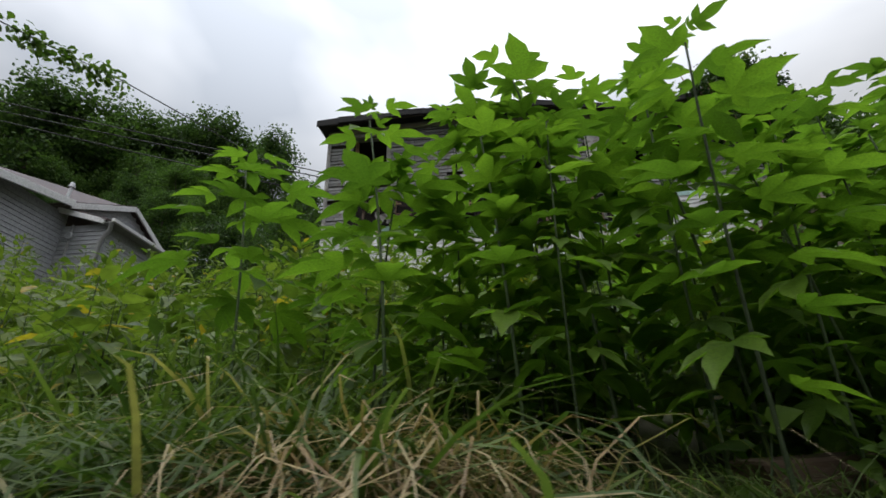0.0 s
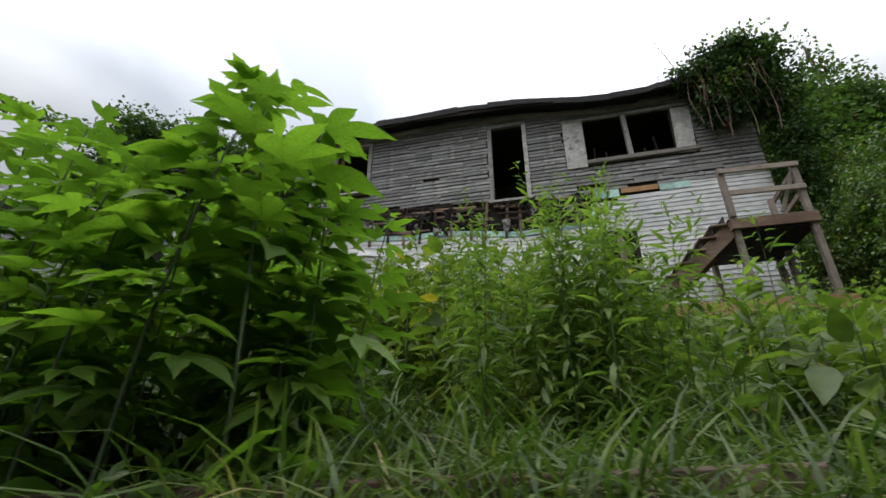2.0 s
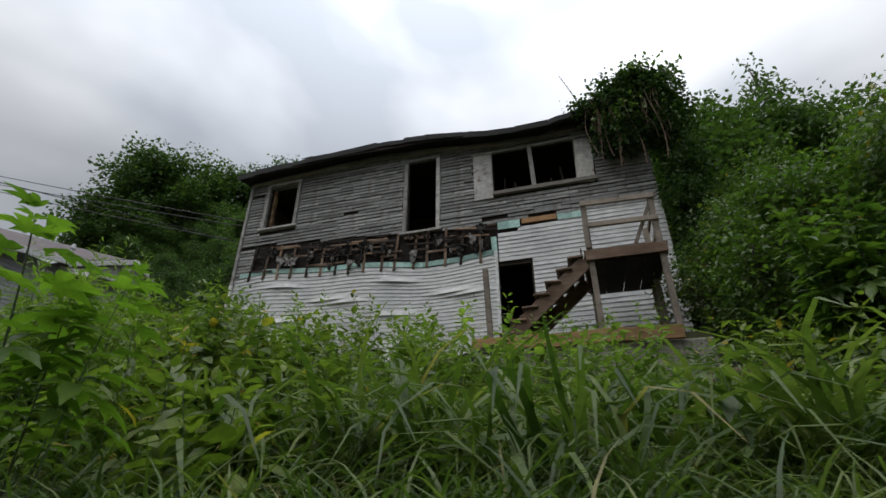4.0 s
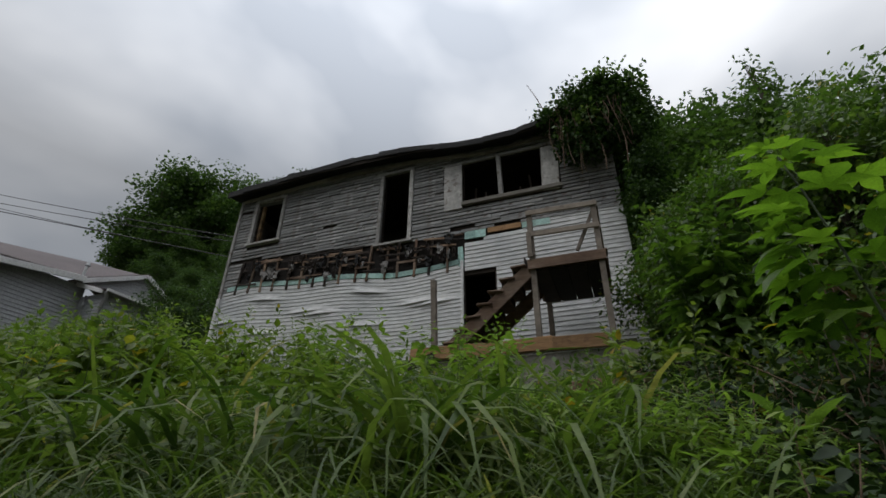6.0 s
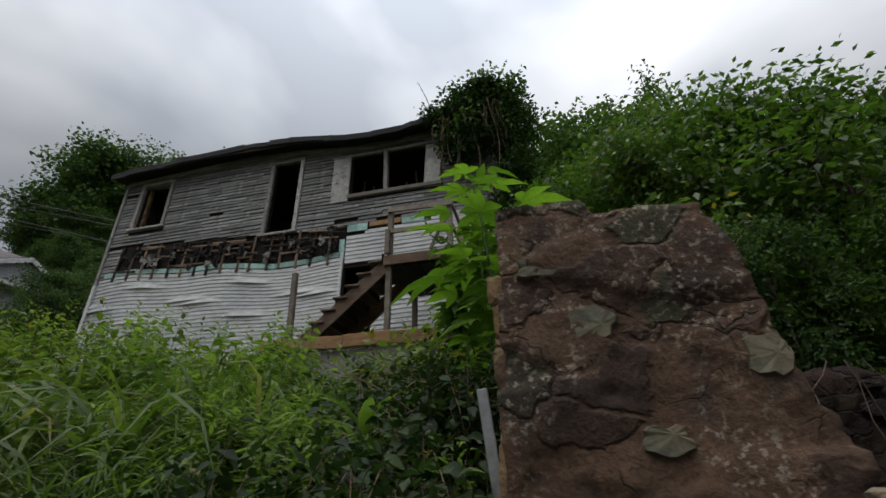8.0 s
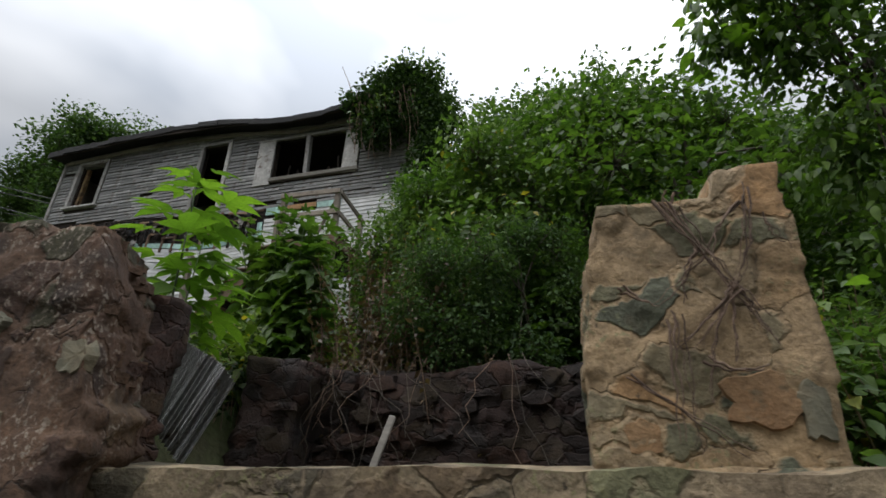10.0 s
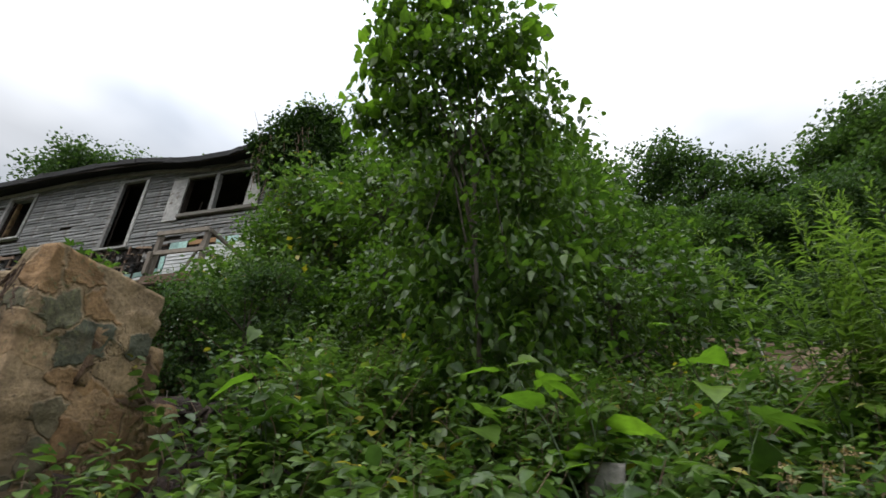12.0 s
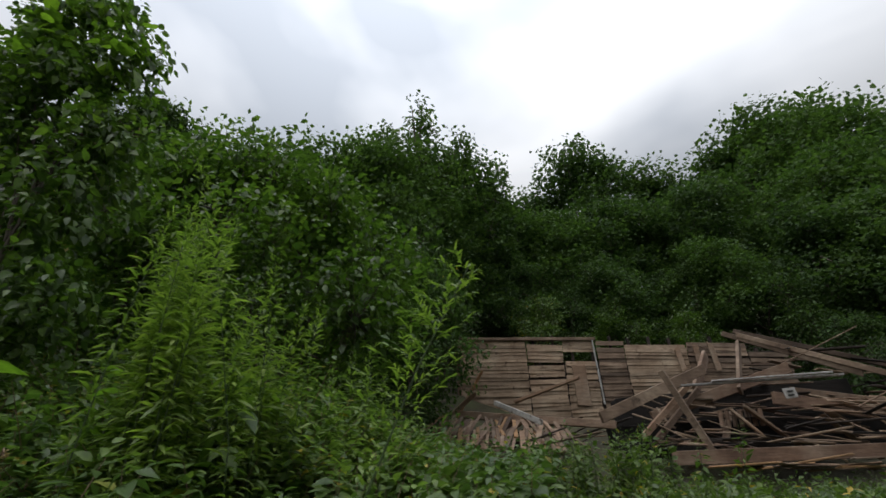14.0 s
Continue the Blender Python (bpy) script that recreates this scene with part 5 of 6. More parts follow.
for i in range(66):
    row = i // 33
    x = 13.9 + (i % 33) * 0.066 + rng.uniform(-0.03, 0.03)
    y = 10.5 + 0.45 * row
    z = 2.62 + 0.22 * row - 0.07 * (x - 14)
    loose((x, y, z + rng.uniform(-0.04, 0.05)), (x + rng.uniform(-0.25, 0.2) - 0.15 * (15 - x), y - 0.7 + rng.uniform(-0.12, 0.12), z - 0.36 + rng.uniform(-0.05, 0.05)), rng.uniform(0.05, 0.09), 0.025, rng.choice((LATH_WOOD, LATH_WOOD, BROWN_WOOD, ORANGE_WOOD, BROWN_WOOD)), "broken_lath", "split red-brown lath in a fallen bundle")
# scattered boards; dark and black picks put the heap's shaded gaps into colour
for i in range(115):
    x, y = rng.uniform(17.4, 24), rng.uniform(9.7, 13.6)
    z = 2.05 + 1.75 * math.exp(-((x - 20.8) / 2.2) ** 2) * math.exp(-((y - 12.4) / 1.7) ** 2) + 0.1 * (y - 9.6)
    ang = rng.choice((rng.gauss(0.0, 0.35), rng.gauss(-0.7, 0.3), rng.gauss(0.9, 0.3)))
    L = rng.uniform(0.4, 1.5)
    t = rng.gauss(-0.05, 0.16)
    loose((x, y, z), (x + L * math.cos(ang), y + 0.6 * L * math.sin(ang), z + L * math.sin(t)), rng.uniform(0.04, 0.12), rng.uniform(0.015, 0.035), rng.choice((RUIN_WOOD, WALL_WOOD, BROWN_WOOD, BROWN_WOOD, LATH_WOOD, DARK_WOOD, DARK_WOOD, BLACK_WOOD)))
for i in range(40):
    x, y = rng.uniform(13.2, 16.6), rng.uniform(9.8, 12.6)
    z = 2.15 + 0.17 * (y - 9.6)
    ang = rng.gauss(0.0, 0.6)
    L = rng.uniform(0.4, 1.3)
    loose((x, y, z), (x + L * math.cos(ang), y + L * math.sin(ang), z + rng.uniform(-0.1, 0.3)), rng.uniform(0.04, 0.1), 0.022, rng.choice((RUIN_WOOD, BROWN_WOOD, LATH_WOOD, DARK_WOOD)))
for i in range(90):
    x, y = rng.uniform(17.2, 22.5), rng.uniform(9.9, 11.6)
    z = 2.05 + 0.62 * (y - 9.8) + rng.uniform(-0.1, 0.12)
    ang, L = rng.gauss(0.1, 0.55), rng.uniform(0.35, 1.1)
    loose((x, y, z), (x + L * math.cos(ang), y - 0.25 * L, z - L * abs(math.sin(ang)) * 0.7), rng.uniform(0.05, 0.13), rng.uniform(0.015, 0.03), rng.choice((BROWN_WOOD, RUIN_WOOD, LATH_WOOD, WALL_WOOD, DARK_WOOD)))
for i in range(22):
    x = 17.6 + 0.2 * i
    loose((x, 9.3 + rng.uniform(-0.3, 0.3), 1.72 + rng.uniform(0, 0.16)), (x + rng.uniform(0.6, 1.8), 9.2 + rng.uniform(-0.3, 0.3), 1.74 + rng.uniform(0, 0.18)), rng.uniform(0.07, 0.14), 0.022, rng.choice((LATH_WOOD, ORANGE_WOOD, RUIN_WOOD, BROWN_WOOD)))
plate = thing("meter_plate", "small white square plate among the fallen boards", "plate")
plank("plate", (19.6, 10.6, 2.92), (19.8, 10.62, 2.94), 0.02, 0.16, TRIM, plate)
for k in range(2):
    plank("dark_mark", (19.65, 10.585, 2.89 + 0.06 * k), (19.75, 10.605, 2.9 + 0.06 * k), 0.01, 0.025, TAR, plate, bev=0)
for i in range(7):
    a, t = tube_arrays([(18.55 + 0.1 * i, 10.62, 2.45), (18.57 + 0.1 * i, 10.62, 2.7)], [0.035, 0.035], 8)
    tagged(obj("can", tri_mesh("jar", a, t, True), BROWN_WOOD), "small rusty can among the fallen boards", "can", "cans in the heap")

# ---- plants ----
NR = np.random.default_rng(7)


def leafy(shapes, base, height, per_m, size, start=0.12, lean=0.12, droop=-0.15, top_lift=0.5, jitter=0.35, whorl=2.4, petiole=0.25, small_top=0.5, thick=0.006):
    """Stems with leaves round them: returns the arrays of the leaves and of the stems."""
    base, height = np.asarray(base, float), np.asarray(height, float)
    K = len(base)
    la, lm = NR.uniform(0, 2 * np.pi, K), NR.normal(0, lean, K)
    tip = np.stack([np.cos(la) * lm, np.sin(la) * lm, np.ones(K)], -1) * height[:, None]
    n = np.maximum(3, (height * per_m).astype(int))
    idx = np.repeat(np.arange(K), n)
    order = np.concatenate([np.arange(m) for m in n])
    s = start + (1 - start) * (order + NR.uniform(0.2, 0.8, len(order))) / n[idx]
    curve = tip[idx] * s[:, None]
    curve[:, :2] *= s[:, None]
    yaw = la[idx] + order * whorl + NR.normal(0, 0.35, len(order))
    sz = size * (0.55 + 0.75 * np.sin(np.pi * np.clip(s * 0.85 + 0.1, 0, 1))) * NR.uniform(0.7, 1.25, len(order))
    sz *= np.where(s > 0.88, small_top + (1 - small_top) * 0.5, 1.0)
    out = np.stack([-np.sin(yaw), np.cos(yaw), np.full_like(yaw, 0.25)], -1)
    pos = base[idx] + curve + out * (sz * petiole)[:, None]
    pitch = droop + (top_lift - droop) * smooth(0.6, 1.0, s) + NR.normal(0, jitter, len(order))
    roll = NR.normal(0, jitter, len(order))
    which = NR.integers(0, len(shapes), len(order))
    leaves = joined([scatter(sh, pos[which == k], yaw[which == k], pitch[which == k], roll[which == k], sz[which == k]) for k, sh in enumerate(shapes) if (which == k).any()])
    rods = []
    for k in range(K):
        q = np.array([0.0, 0.35, 0.7, 1.0])
        P = tip[k] * q[:, None]
        P[:, :2] *= q[:, None]
        rods.append(tube_arrays(base[k] - np.array([0, 0, 0.05]) + P, thick * np.array([1.0, 0.85, 0.6, 0.2]) * (0.6 + height[k] * 0.4), 4))
    return leaves, joined(rods)


def stuff(name, label, category, leaves, mat, stems=None, stem_mat=STEM):
    ob = tagged(obj(name, tri_mesh(name, *leaves), mat), label, category, kind="stuff")
    if stems is not None:
        obj("stems", tri_mesh("stems", *stems, True), stem_mat, ob)
    return ob


def spots(n, x0, x1, y0, y1, keep=None):
    """Random points on the land, y counted from the bank's foot."""
    x, y = NR.uniform(x0, x1, n), NR.uniform(y0, y1, n)
    y = y + edge_y(x)
    if keep is not None:
        k = keep(x, y)
        x, y = x[k], y[k]
    return grounded(x, y)


def cloud(shape, blobs, clumps, per, size, spread=0.25, shell=0.3, droop=-0.35, wild=0.55, flat=0.6, twigs=False):
    """Leaves in clumps over a crown made of rounded masses (x, y, z, rx, ry, rz)."""
    B = np.asarray(blobs, float)
    w = (B[:, 3] * B[:, 4] * B[:, 5]) ** 0.6
    pick = NR.choice(len(B), clumps, p=w / w.sum())
    d = NR.normal(0, 1, (clumps, 3))
    d /= np.linalg.norm(d, axis=1)[:, None]
    r = NR.uniform(0, 1, clumps) ** shell
    c = B[pick, :3] + d * r[:, None] * B[pick, 3:] * NR.uniform(0.85, 1.15, (clumps, 1))
    idx = np.repeat(np.arange(clumps), per)
    off = np.clip(NR.normal(0, 1, (len(idx), 3)), -1.7, 1.7) * spread * np.array([1, 1, flat])
    pos = c[idx] + off
    yaw = np.arctan2(-d[idx, 0], d[idx, 1]) + NR.normal(0, 0.9, len(idx))
    leaves = scatter(shape, pos, yaw, NR.normal(droop, wild, len(idx)), NR.normal(0, wild, len(idx)), size * NR.uniform(0.6, 1.3, len(idx)))
    return (leaves, c, B[pick, :3]) if twigs else leaves


def rods(P, Q, r):
    """Thin three-sided twigs from the points P to the points Q."""
    ring = np.array([(1, 0, 0), (-0.5, 0.87, 0), (-0.5, -0.87, 0)]) * r
    V = np.concatenate([P[:, None] + ring, Q[:, None] + ring * 0.4], 1)
    T = np.array([(0, 1, 4), (0, 4, 3), (1, 2, 5), (1, 5, 4), (2, 0, 3), (2, 3, 5)])
    return V.reshape(-1, 3), (T[None] + (np.arange(len(P)) * 6)[:, None, None]).reshape(-1, 3)


# tall lobed-leaf weeds on the bank; the leaves of the nearest are pieces of their own
LEAF_MESH = []
for sh in (LOBED, LOBED5, LOBED):
    LEAF_MESH.append(tri_mesh("leaf", sh[0], sh[1]))
    LEAF_MESH[-1].materials.append(RAGWEED)
RAG_GROUP = "tall lobed-leaf weeds"


def ragweed(height, seed, size=0.125, start=0.16):
    r = random.Random(seed)
    plant = thing("tall_weed", "tall bright green weed with large lobed leaves growing on the bank", "weed", RAG_GROUP)
    la, lm = r.uniform(0, 6.3), r.uniform(0.02, 0.12)

    def at(s):
        return Vector((math.cos(la) * lm * s * s * height, math.sin(la) * lm * s * s * height, s * height))
    V, T = tube_arrays([at(k / 6) - Vector((0, 0, 0.06)) for k in range(7)], np.linspace(0.0065, 0.003, 7), 6)
    obj("stem", tri_mesh("stem", V, T, True), STEM, plant)
    n = int(height * 13 * (1 - start * 0.5))
    turn = r.uniform(0, 6.3)
    for i in range(n):
        s = start + (1 - start) * (i + 0.5) / n
        turn += 1.57 + r.uniform(-0.25, 0.25)
        top = s > 0.84
        for side in (0, math.pi):
            sz = size * (0.62 + 0.55 * math.sin(math.pi * min(1, s * 0.9))) * r.uniform(0.75, 1.2) * (0.95 if top else 1)
            yaw = turn + side + r.uniform(-0.3, 0.3)
            pitch = (0.12 if top else -0.28 + 0.3 * s) + r.uniform(-0.35, 0.3)
            leaf = obj("leaf", r.choice(LEAF_MESH), None, plant)
            out = Vector((-math.sin(yaw), math.cos(yaw), 0.3)) * sz * (r.uniform(0.3, 0.6) if top else r.uniform(0.45, 1.0))
            leaf.matrix_basis = Matrix.LocRotScale(at(s) + out, Euler((pitch, r.uniform(-0.35, 0.35), yaw)), (sz, sz, sz))
    for i in range(4):
        yaw, sz = turn + i * 1.7, size * r.uniform(0.35, 0.6)
        leaf = obj("leaf", r.choice(LEAF_MESH), None, plant)
        leaf.matrix_basis = Matrix.LocRotScale(at(r.uniform(0.9, 1.0)) + Vector((-math.sin(yaw), math.cos(yaw), 0.2)) * 0.02, Euler((r.uniform(-0.1, 0.8), r.uniform(-0.4, 0.4), yaw)), (sz, sz, sz))
    return plant


HEIGHTS = [1.35, 1.5, 1.25, 1.6, 1.3, 1.4]
MODELS = [ragweed(h, i + 1, (0.13, 0.135, 0.125, 0.135, 0.15, 0.14)[i], (0.22, 0.24, 0.22, 0.26, 0.4, 0.35)[i]) for i, h in enumerate(HEIGHTS)]
rng = random.Random(77)
# x, y, height of the top, model
PLACES = [(-0.78, 1.47, 2.68, 4), (-0.6, 1.75, 2.5, 5), (-0.22, 1.14, 2.6, 0), (-0.05, 1.4, 2.62, 1), (0.1, 1.2, 2.66, 2), (0.32, 1.2, 2.8, 1), (0.42, 1.42, 2.76, 3), (0.54, 0.98, 2.44, 0), (0.66, 1.25, 2.68, 2), (0.5, 1.12, 2.56, 3),
          (0.84, 1.12, 2.5, 1), (1.0, 1.16, 2.5, 3), (1.12, 1.12, 2.38, 0), (1.22, 1.36, 2.5, 2), (1.38, 1.19, 2.62, 1), (1.6, 1.3, 2.7, 4), (1.5, 1.42, 2.54, 5), (1.56, 1.5, 2.5, 0), (0.25, 1.6, 2.84, 0), (1.3, 1.62, 2.56, 3), (1.7, 1.42, 2.3, 2), (-0.3, 1.32, 2.44, 2),
          (0.05, 1.7, 2.66, 2), (0.5, 1.75, 2.8, 0), (0.75, 1.55, 2.66, 3), (0.95, 1.8, 2.62, 1), (1.15, 1.55, 2.5, 0), (1.5, 1.8, 2.5, 2), (0.2, 1.32, 2.6, 3), (0.88, 1.34, 2.42, 2), (1.34, 1.3, 2.4, 3), (-0.12, 1.6, 2.5, 3), (1.7, 1.66, 2.36, 0), (0.74, 1.08, 2.3, 2), (0.2, 1.08, 2.4, 3), (1.26, 1.12, 2.25, 2),
          (3.43, 1.52, 2.34, 4), (3.5, 1.62, 2.25, 5), (3.36, 1.66, 2.15, 5), (7.6, 3.6, 3.55, 4), (7.5, 3.78, 3.2, 5), (7.4, 4.2, 3.0, 5)]
USED = set()
for x, y, top, n in PLACES:
    z = float(land(x, y))
    place = pose(x, y, z, 0, 0, rng.uniform(0, 360)) @ Matrix.Scale((top - z) / HEIGHTS[n], 4)
    plant = MODELS[n] if n not in USED else copy_thing(MODELS[n], place)
    USED.add(n)
    plant.matrix_basis = place

# the rest of those weeds, farther in, and the low growth under them
base = np.concatenate([grounded(NR.uniform(0.1, 1.5, 10), NR.uniform(1.9, 2.3, 10)), grounded(NR.uniform(-0.1, 1.85, 28), NR.uniform(1.3, 1.8, 28))])
L, S = leafy([LOBED, LOBED5], base, np.concatenate([NR.uniform(0.7, 1.0, 10), NR.uniform(0.3, 0.65, 28)]), 26, 0.12, droop=-0.4)
stuff("weed_thicket", "dense stand of tall green lobed-leaf weeds", "weeds", L, RAGWEED, S)
base = np.concatenate([grounded(NR.uniform(6.95, 7.8, 22), NR.uniform(4.9, 5.7, 22)), grounded(NR.uniform(8.7, 10.3, 40), NR.uniform(5.3, 6.8, 40))])
L, S = leafy([LOBED, LOBED5], base, np.concatenate([NR.uniform(1.3, 2.0, 22), NR.uniform(1.0, 2.1, 40)]), 20, 0.15, droop=-0.4)
stuff("weed_thicket", "dense stand of green lobed-leaf weeds above the stone pit", "weeds", L, SHRUB, S)

base = grounded(NR.uniform(0.5, 1.6, 26), NR.uniform(0.98, 1.3, 26))
L, S = leafy([LOBED, HEART], base, NR.uniform(0.1, 0.3, 26), 30, 0.075, droop=-0.3, jitter=0.5)
stuff("broadleaf_weeds", "broad dull green leaves low on the shaded bank", "weeds", L, SHRUB, S)

# leafy weeds over the slope
base = spots(2100, -9, 7.0, 0.55, 7.6, lambda x, y: ~((x > 6.3) & (y < 5.0)) & ~((x > 3.4) & (y > 7.1)) & ~((x > 1.6) & (x < 7) & (y < 4.2) & (NR.uniform(0, 1, len(x)) < 0.7)))
L, S = leafy([OVAL, LANCE], base, NR.uniform(0.22, 0.62, len(base)), 48, 0.075, jitter=0.5, lean=0.25)
stuff("slope_weeds", "knee-high leafy green weeds covering the slope", "weeds", L, WEED, S)
base = np.concatenate([grounded(NR.uniform(-2.6, 3.2, 40), NR.uniform(4.8, 6.6, 40)), grounded(NR.uniform(-8.0, -0.6, 190), NR.uniform(3.4, 7.0, 190)), grounded(NR.uniform(0.2, 2.2, 50), NR.uniform(3.6, 5.2, 50)), grounded(NR.uniform(1.9, 3.0, 18), NR.uniform(2.5, 3.6, 18)), grounded(NR.uniform(-3.5, -0.5, 40), NR.uniform(1.6, 2.6, 40)), grounded(NR.uniform(6.3, 7.6, 40), NR.uniform(4.4, 6.6, 40)), grounded(NR.uniform(1.4, 3.8, 60), NR.uniform(3.8, 6.2, 60)), grounded(NR.uniform(-1.4, 2.3, 150), NR.uniform(2.7, 4.4, 150)), grounded(NR.uniform(2.9, 3.9, 24), NR.uniform(1.9, 2.7, 24))])
h = np.concatenate([NR.uniform(0.9, 1.4, 40), NR.uniform(0.8, 1.4, 190), NR.uniform(0.8, 1.25, 50), NR.uniform(0.7, 1.05, 18), NR.uniform(0.4, 0.8, 40), NR.uniform(0.5, 0.9, 40), NR.uniform(0.5, 0.9, 60), NR.uniform(0.8, 1.2, 150), NR.uniform(0.3, 0.6, 24)])
L, S = leafy([LANCE, OVATE], base, h, 44, 0.11, top_lift=0.7, jitter=0.4)
stuff("stalk_weeds", "waist-high weeds with upright leafy stalks below the house", "weeds", L, STALK, S)

base = grounded(NR.uniform(-2.5, 5.6, 190), NR.uniform(4.4, 5.8, 190))
L, S = leafy([LANCE, OVATE], base, NR.uniform(0.6, 1.25, 190) * (1.08 - 0.05 * base[:, 0]), 40, 0.1, top_lift=0.5, droop=-0.2, jitter=0.35, lean=0.16, thick=0.004)
stuff("stalk_weeds", "yellow-green stalked weeds in front of the white siding", "weeds", L, FEATHER, S)
base = grounded(NR.normal(2.35, 0.2, 46), NR.normal(2.3, 0.16, 46))
L, S = leafy([LANCE], base, NR.uniform(0.8, 1.32, 46), 80, 0.075, lean=0.1, top_lift=0.6, droop=0.0, jitter=0.4, thick=0.003)
stuff("fine_weeds", "tall clump of fine-leaved pale green weeds", "weeds", L, FEATHER, S)

# grass: arching tufts along the bank and up the slope
def tufts(pts, length, shapes, per=12, spread=0.07, wide=1.0):
    idx = np.repeat(np.arange(len(pts)), per)
    pos = pts[idx] + NR.normal(0, spread, (len(idx), 3)) * np.array([1, 1, 0])
    which = NR.integers(0, len(shapes), len(idx))
    yaw, ln = NR.uniform(0, 2 * np.pi, len(idx)), length * NR.uniform(0.5, 1.25, len(idx))
    a, b = NR.normal(0, 0.25, len(idx)), NR.normal(0, 0.3, len(idx))
    return joined([scatter((sh[0] * np.array([wide, 1, 1]), sh[1]), pos[which == k], yaw[which == k], a[which == k], b[which == k], ln[which == k]) for k, sh in enumerate(shapes)])


BLADES = [blade(1.5), blade(2.2), blade(2.8), blade(3.2)]
G = joined([tufts(spots(620, -3.5, -0.1, 0.0, 0.8), 0.46, BLADES, 15, wide=0.8), tufts(spots(130, -2.6, 0.05, -0.08, 0.3), 0.46, BLADES[1:], 24, 0.07, 1.05), tufts(spots(420, 0.3, 3.2, -0.28, 0.06), 0.28, BLADES[1:], 20, 0.06, 0.5), tufts(spots(150, 1.5, 4.2, 0.0, 0.25), 0.42, BLADES, 22, 0.07, 0.9),
            tufts(spots(950, 1.6, 6.6, -0.02, 0.9), 0.38, BLADES, 15, wide=1.2),
            tufts(spots(1000, 1.2, 6.6, 0.8, 4.0, lambda x, y: ~((x > 5.9) & (y > 2.9))), 0.42, BLADES, 14, 0.08, 1.3), tufts(spots(34, 3.4, 6.3, 0.7, 2.0), 0.85, BLADES[1:], 34, 0.06, 1.25),
            tufts(spots(700, -5, 1.2, 1.2, 4.6, lambda x, y: ~((x > -0.5) & (x < 1.9) & (y < 2.8))), 0.42, BLADES, 12, 0.09),
            tufts(spots(500, -0.6, 0.7, -0.25, 0.3), 0.24, BLADES, 18, 0.06, 0.5)])
stuff("grass", "long arching green grass on the bank", "grass", G, GRASS)
base = grounded(NR.normal(6.35, 0.35, 90), NR.normal(3.1, 0.25, 90))
L, S = leafy([LANCE], base, NR.uniform(0.25, 0.5, 90), 120, 0.07, lean=0.3, droop=0.1, top_lift=0.6, thick=0.003)
stuff("tufted_weeds", "soft yellow-green tufted weeds on the bank", "weeds", L, FEATHER, S)
# brambles by the pit, their shade put into the leaf colour
base = np.concatenate([grounded(NR.uniform(6.4, 7.6, 170), NR.uniform(3.0, 5.6, 170)), grounded(NR.uniform(6.7, 7.6, 90), NR.uniform(2.0, 3.2, 90)), grounded(NR.uniform(7.2, 7.62, 50), NR.uniform(3.2, 3.62, 50))])
L, S = leafy([OVAL, OVATE], base, np.concatenate([NR.uniform(0.25, 0.6, 170), NR.uniform(0.15, 0.4, 90), NR.uniform(0.45, 0.8, 50)]), 54, 0.058, lean=0.4, jitter=0.5)
stuff("bramble_patch", "green brambles at the edge of the stone pit, darkened for shrub shade", "brambles", L, BRAMBLE, S, TWIG)
D = joined([tufts(spots(46, -1.45, -0.95, 0.08, 0.3), 0.44, BLADES[2:], 30, 0.07, 0.5), tufts(spots(50, -0.42, 0.0, 0.08, 0.3), 0.44, BLADES[2:], 30, 0.07, 0.5), tufts(spots(60, 1.7, 3.4, 0.15, 0.5), 0.3, BLADES[1:], 12, 0.08, 0.5)])
stuff("dry_grass", "bent clumps of dry straw-coloured grass on the bank", "grass", D, STRAW)

# rosette with broad leaves by the pit
ros = thing("broadleaf_rosette", "pale green broad-leaved rosette plant in the shade of the ruin", "plant")
LONG = fan([(0, 0), (0.09, 0.25), (0.13, 0.55), (0.08, 0.85), (0, 1), (-0.08, 0.85), (-0.13, 0.55), (-0.09, 0.25)], 0.3, 0.5, 0.5)
LM = tri_mesh("leaf", LONG[0], LONG[1])
LM.materials.append(FEATHER)
rng = random.Random(9)
for i in range(16):
    leaf = obj("leaf", LM, None, ros)
    s = rng.uniform(0.22, 0.3)
    leaf.matrix_basis = Matrix.LocRotScale((0, 0, 0.012 * i), Euler((0.25 + 0.06 * i, 0, i * 2.4)), (s, s, s))
ros.location = (6.96, 3.2, 1.62)

# thicket right of the ruin
base = spots(2100, 10.85, 15.6, -0.2, 3.8, lambda x, y: NR.uniform(0, 1, len(x)) > 0.5 * smooth(13.5, 15.5, x) + 0.4 * (1 - smooth(11.6, 12.4, x)))
d = base[:, 1] - edge_y(base[:, 0])
h = (0.3 + 0.65 * smooth(0.1, 1.6, d)) * (1 - 0.5 * smooth(13.4, 15.2, base[:, 0])) + NR.uniform(0, 0.2, len(base))
L, S = leafy([OVAL, OVATE, OVATE], base, h, 46, 0.076, start=0.36, jitter=0.35, lean=0.35, top_lift=0.05, droop=-0.15)
stuff("bramble_thicket", "tangled low thicket of dark green brambles beside the ruin", "thicket", L, THICKET, S, TWIG)
base = spots(110, 11.0, 14.1, 0.3, 2.8)
L, S = leafy([HEART, LOBED, LOBED5], base, NR.uniform(0.45, 0.9, len(base)), 14, 0.13, jitter=0.35, lean=0.35, top_lift=0.0)
stuff("climbing_vine", "broad-leaved vines trailing over the thicket", "vine", L, SHRUB, S)
base = spots(2200, 13.5, 25, 1.0, 6.8, lambda x, y: (y < 9.2) & ((y > 5.5) | (NR.uniform(0, 1, len(x)) < 0.4)))
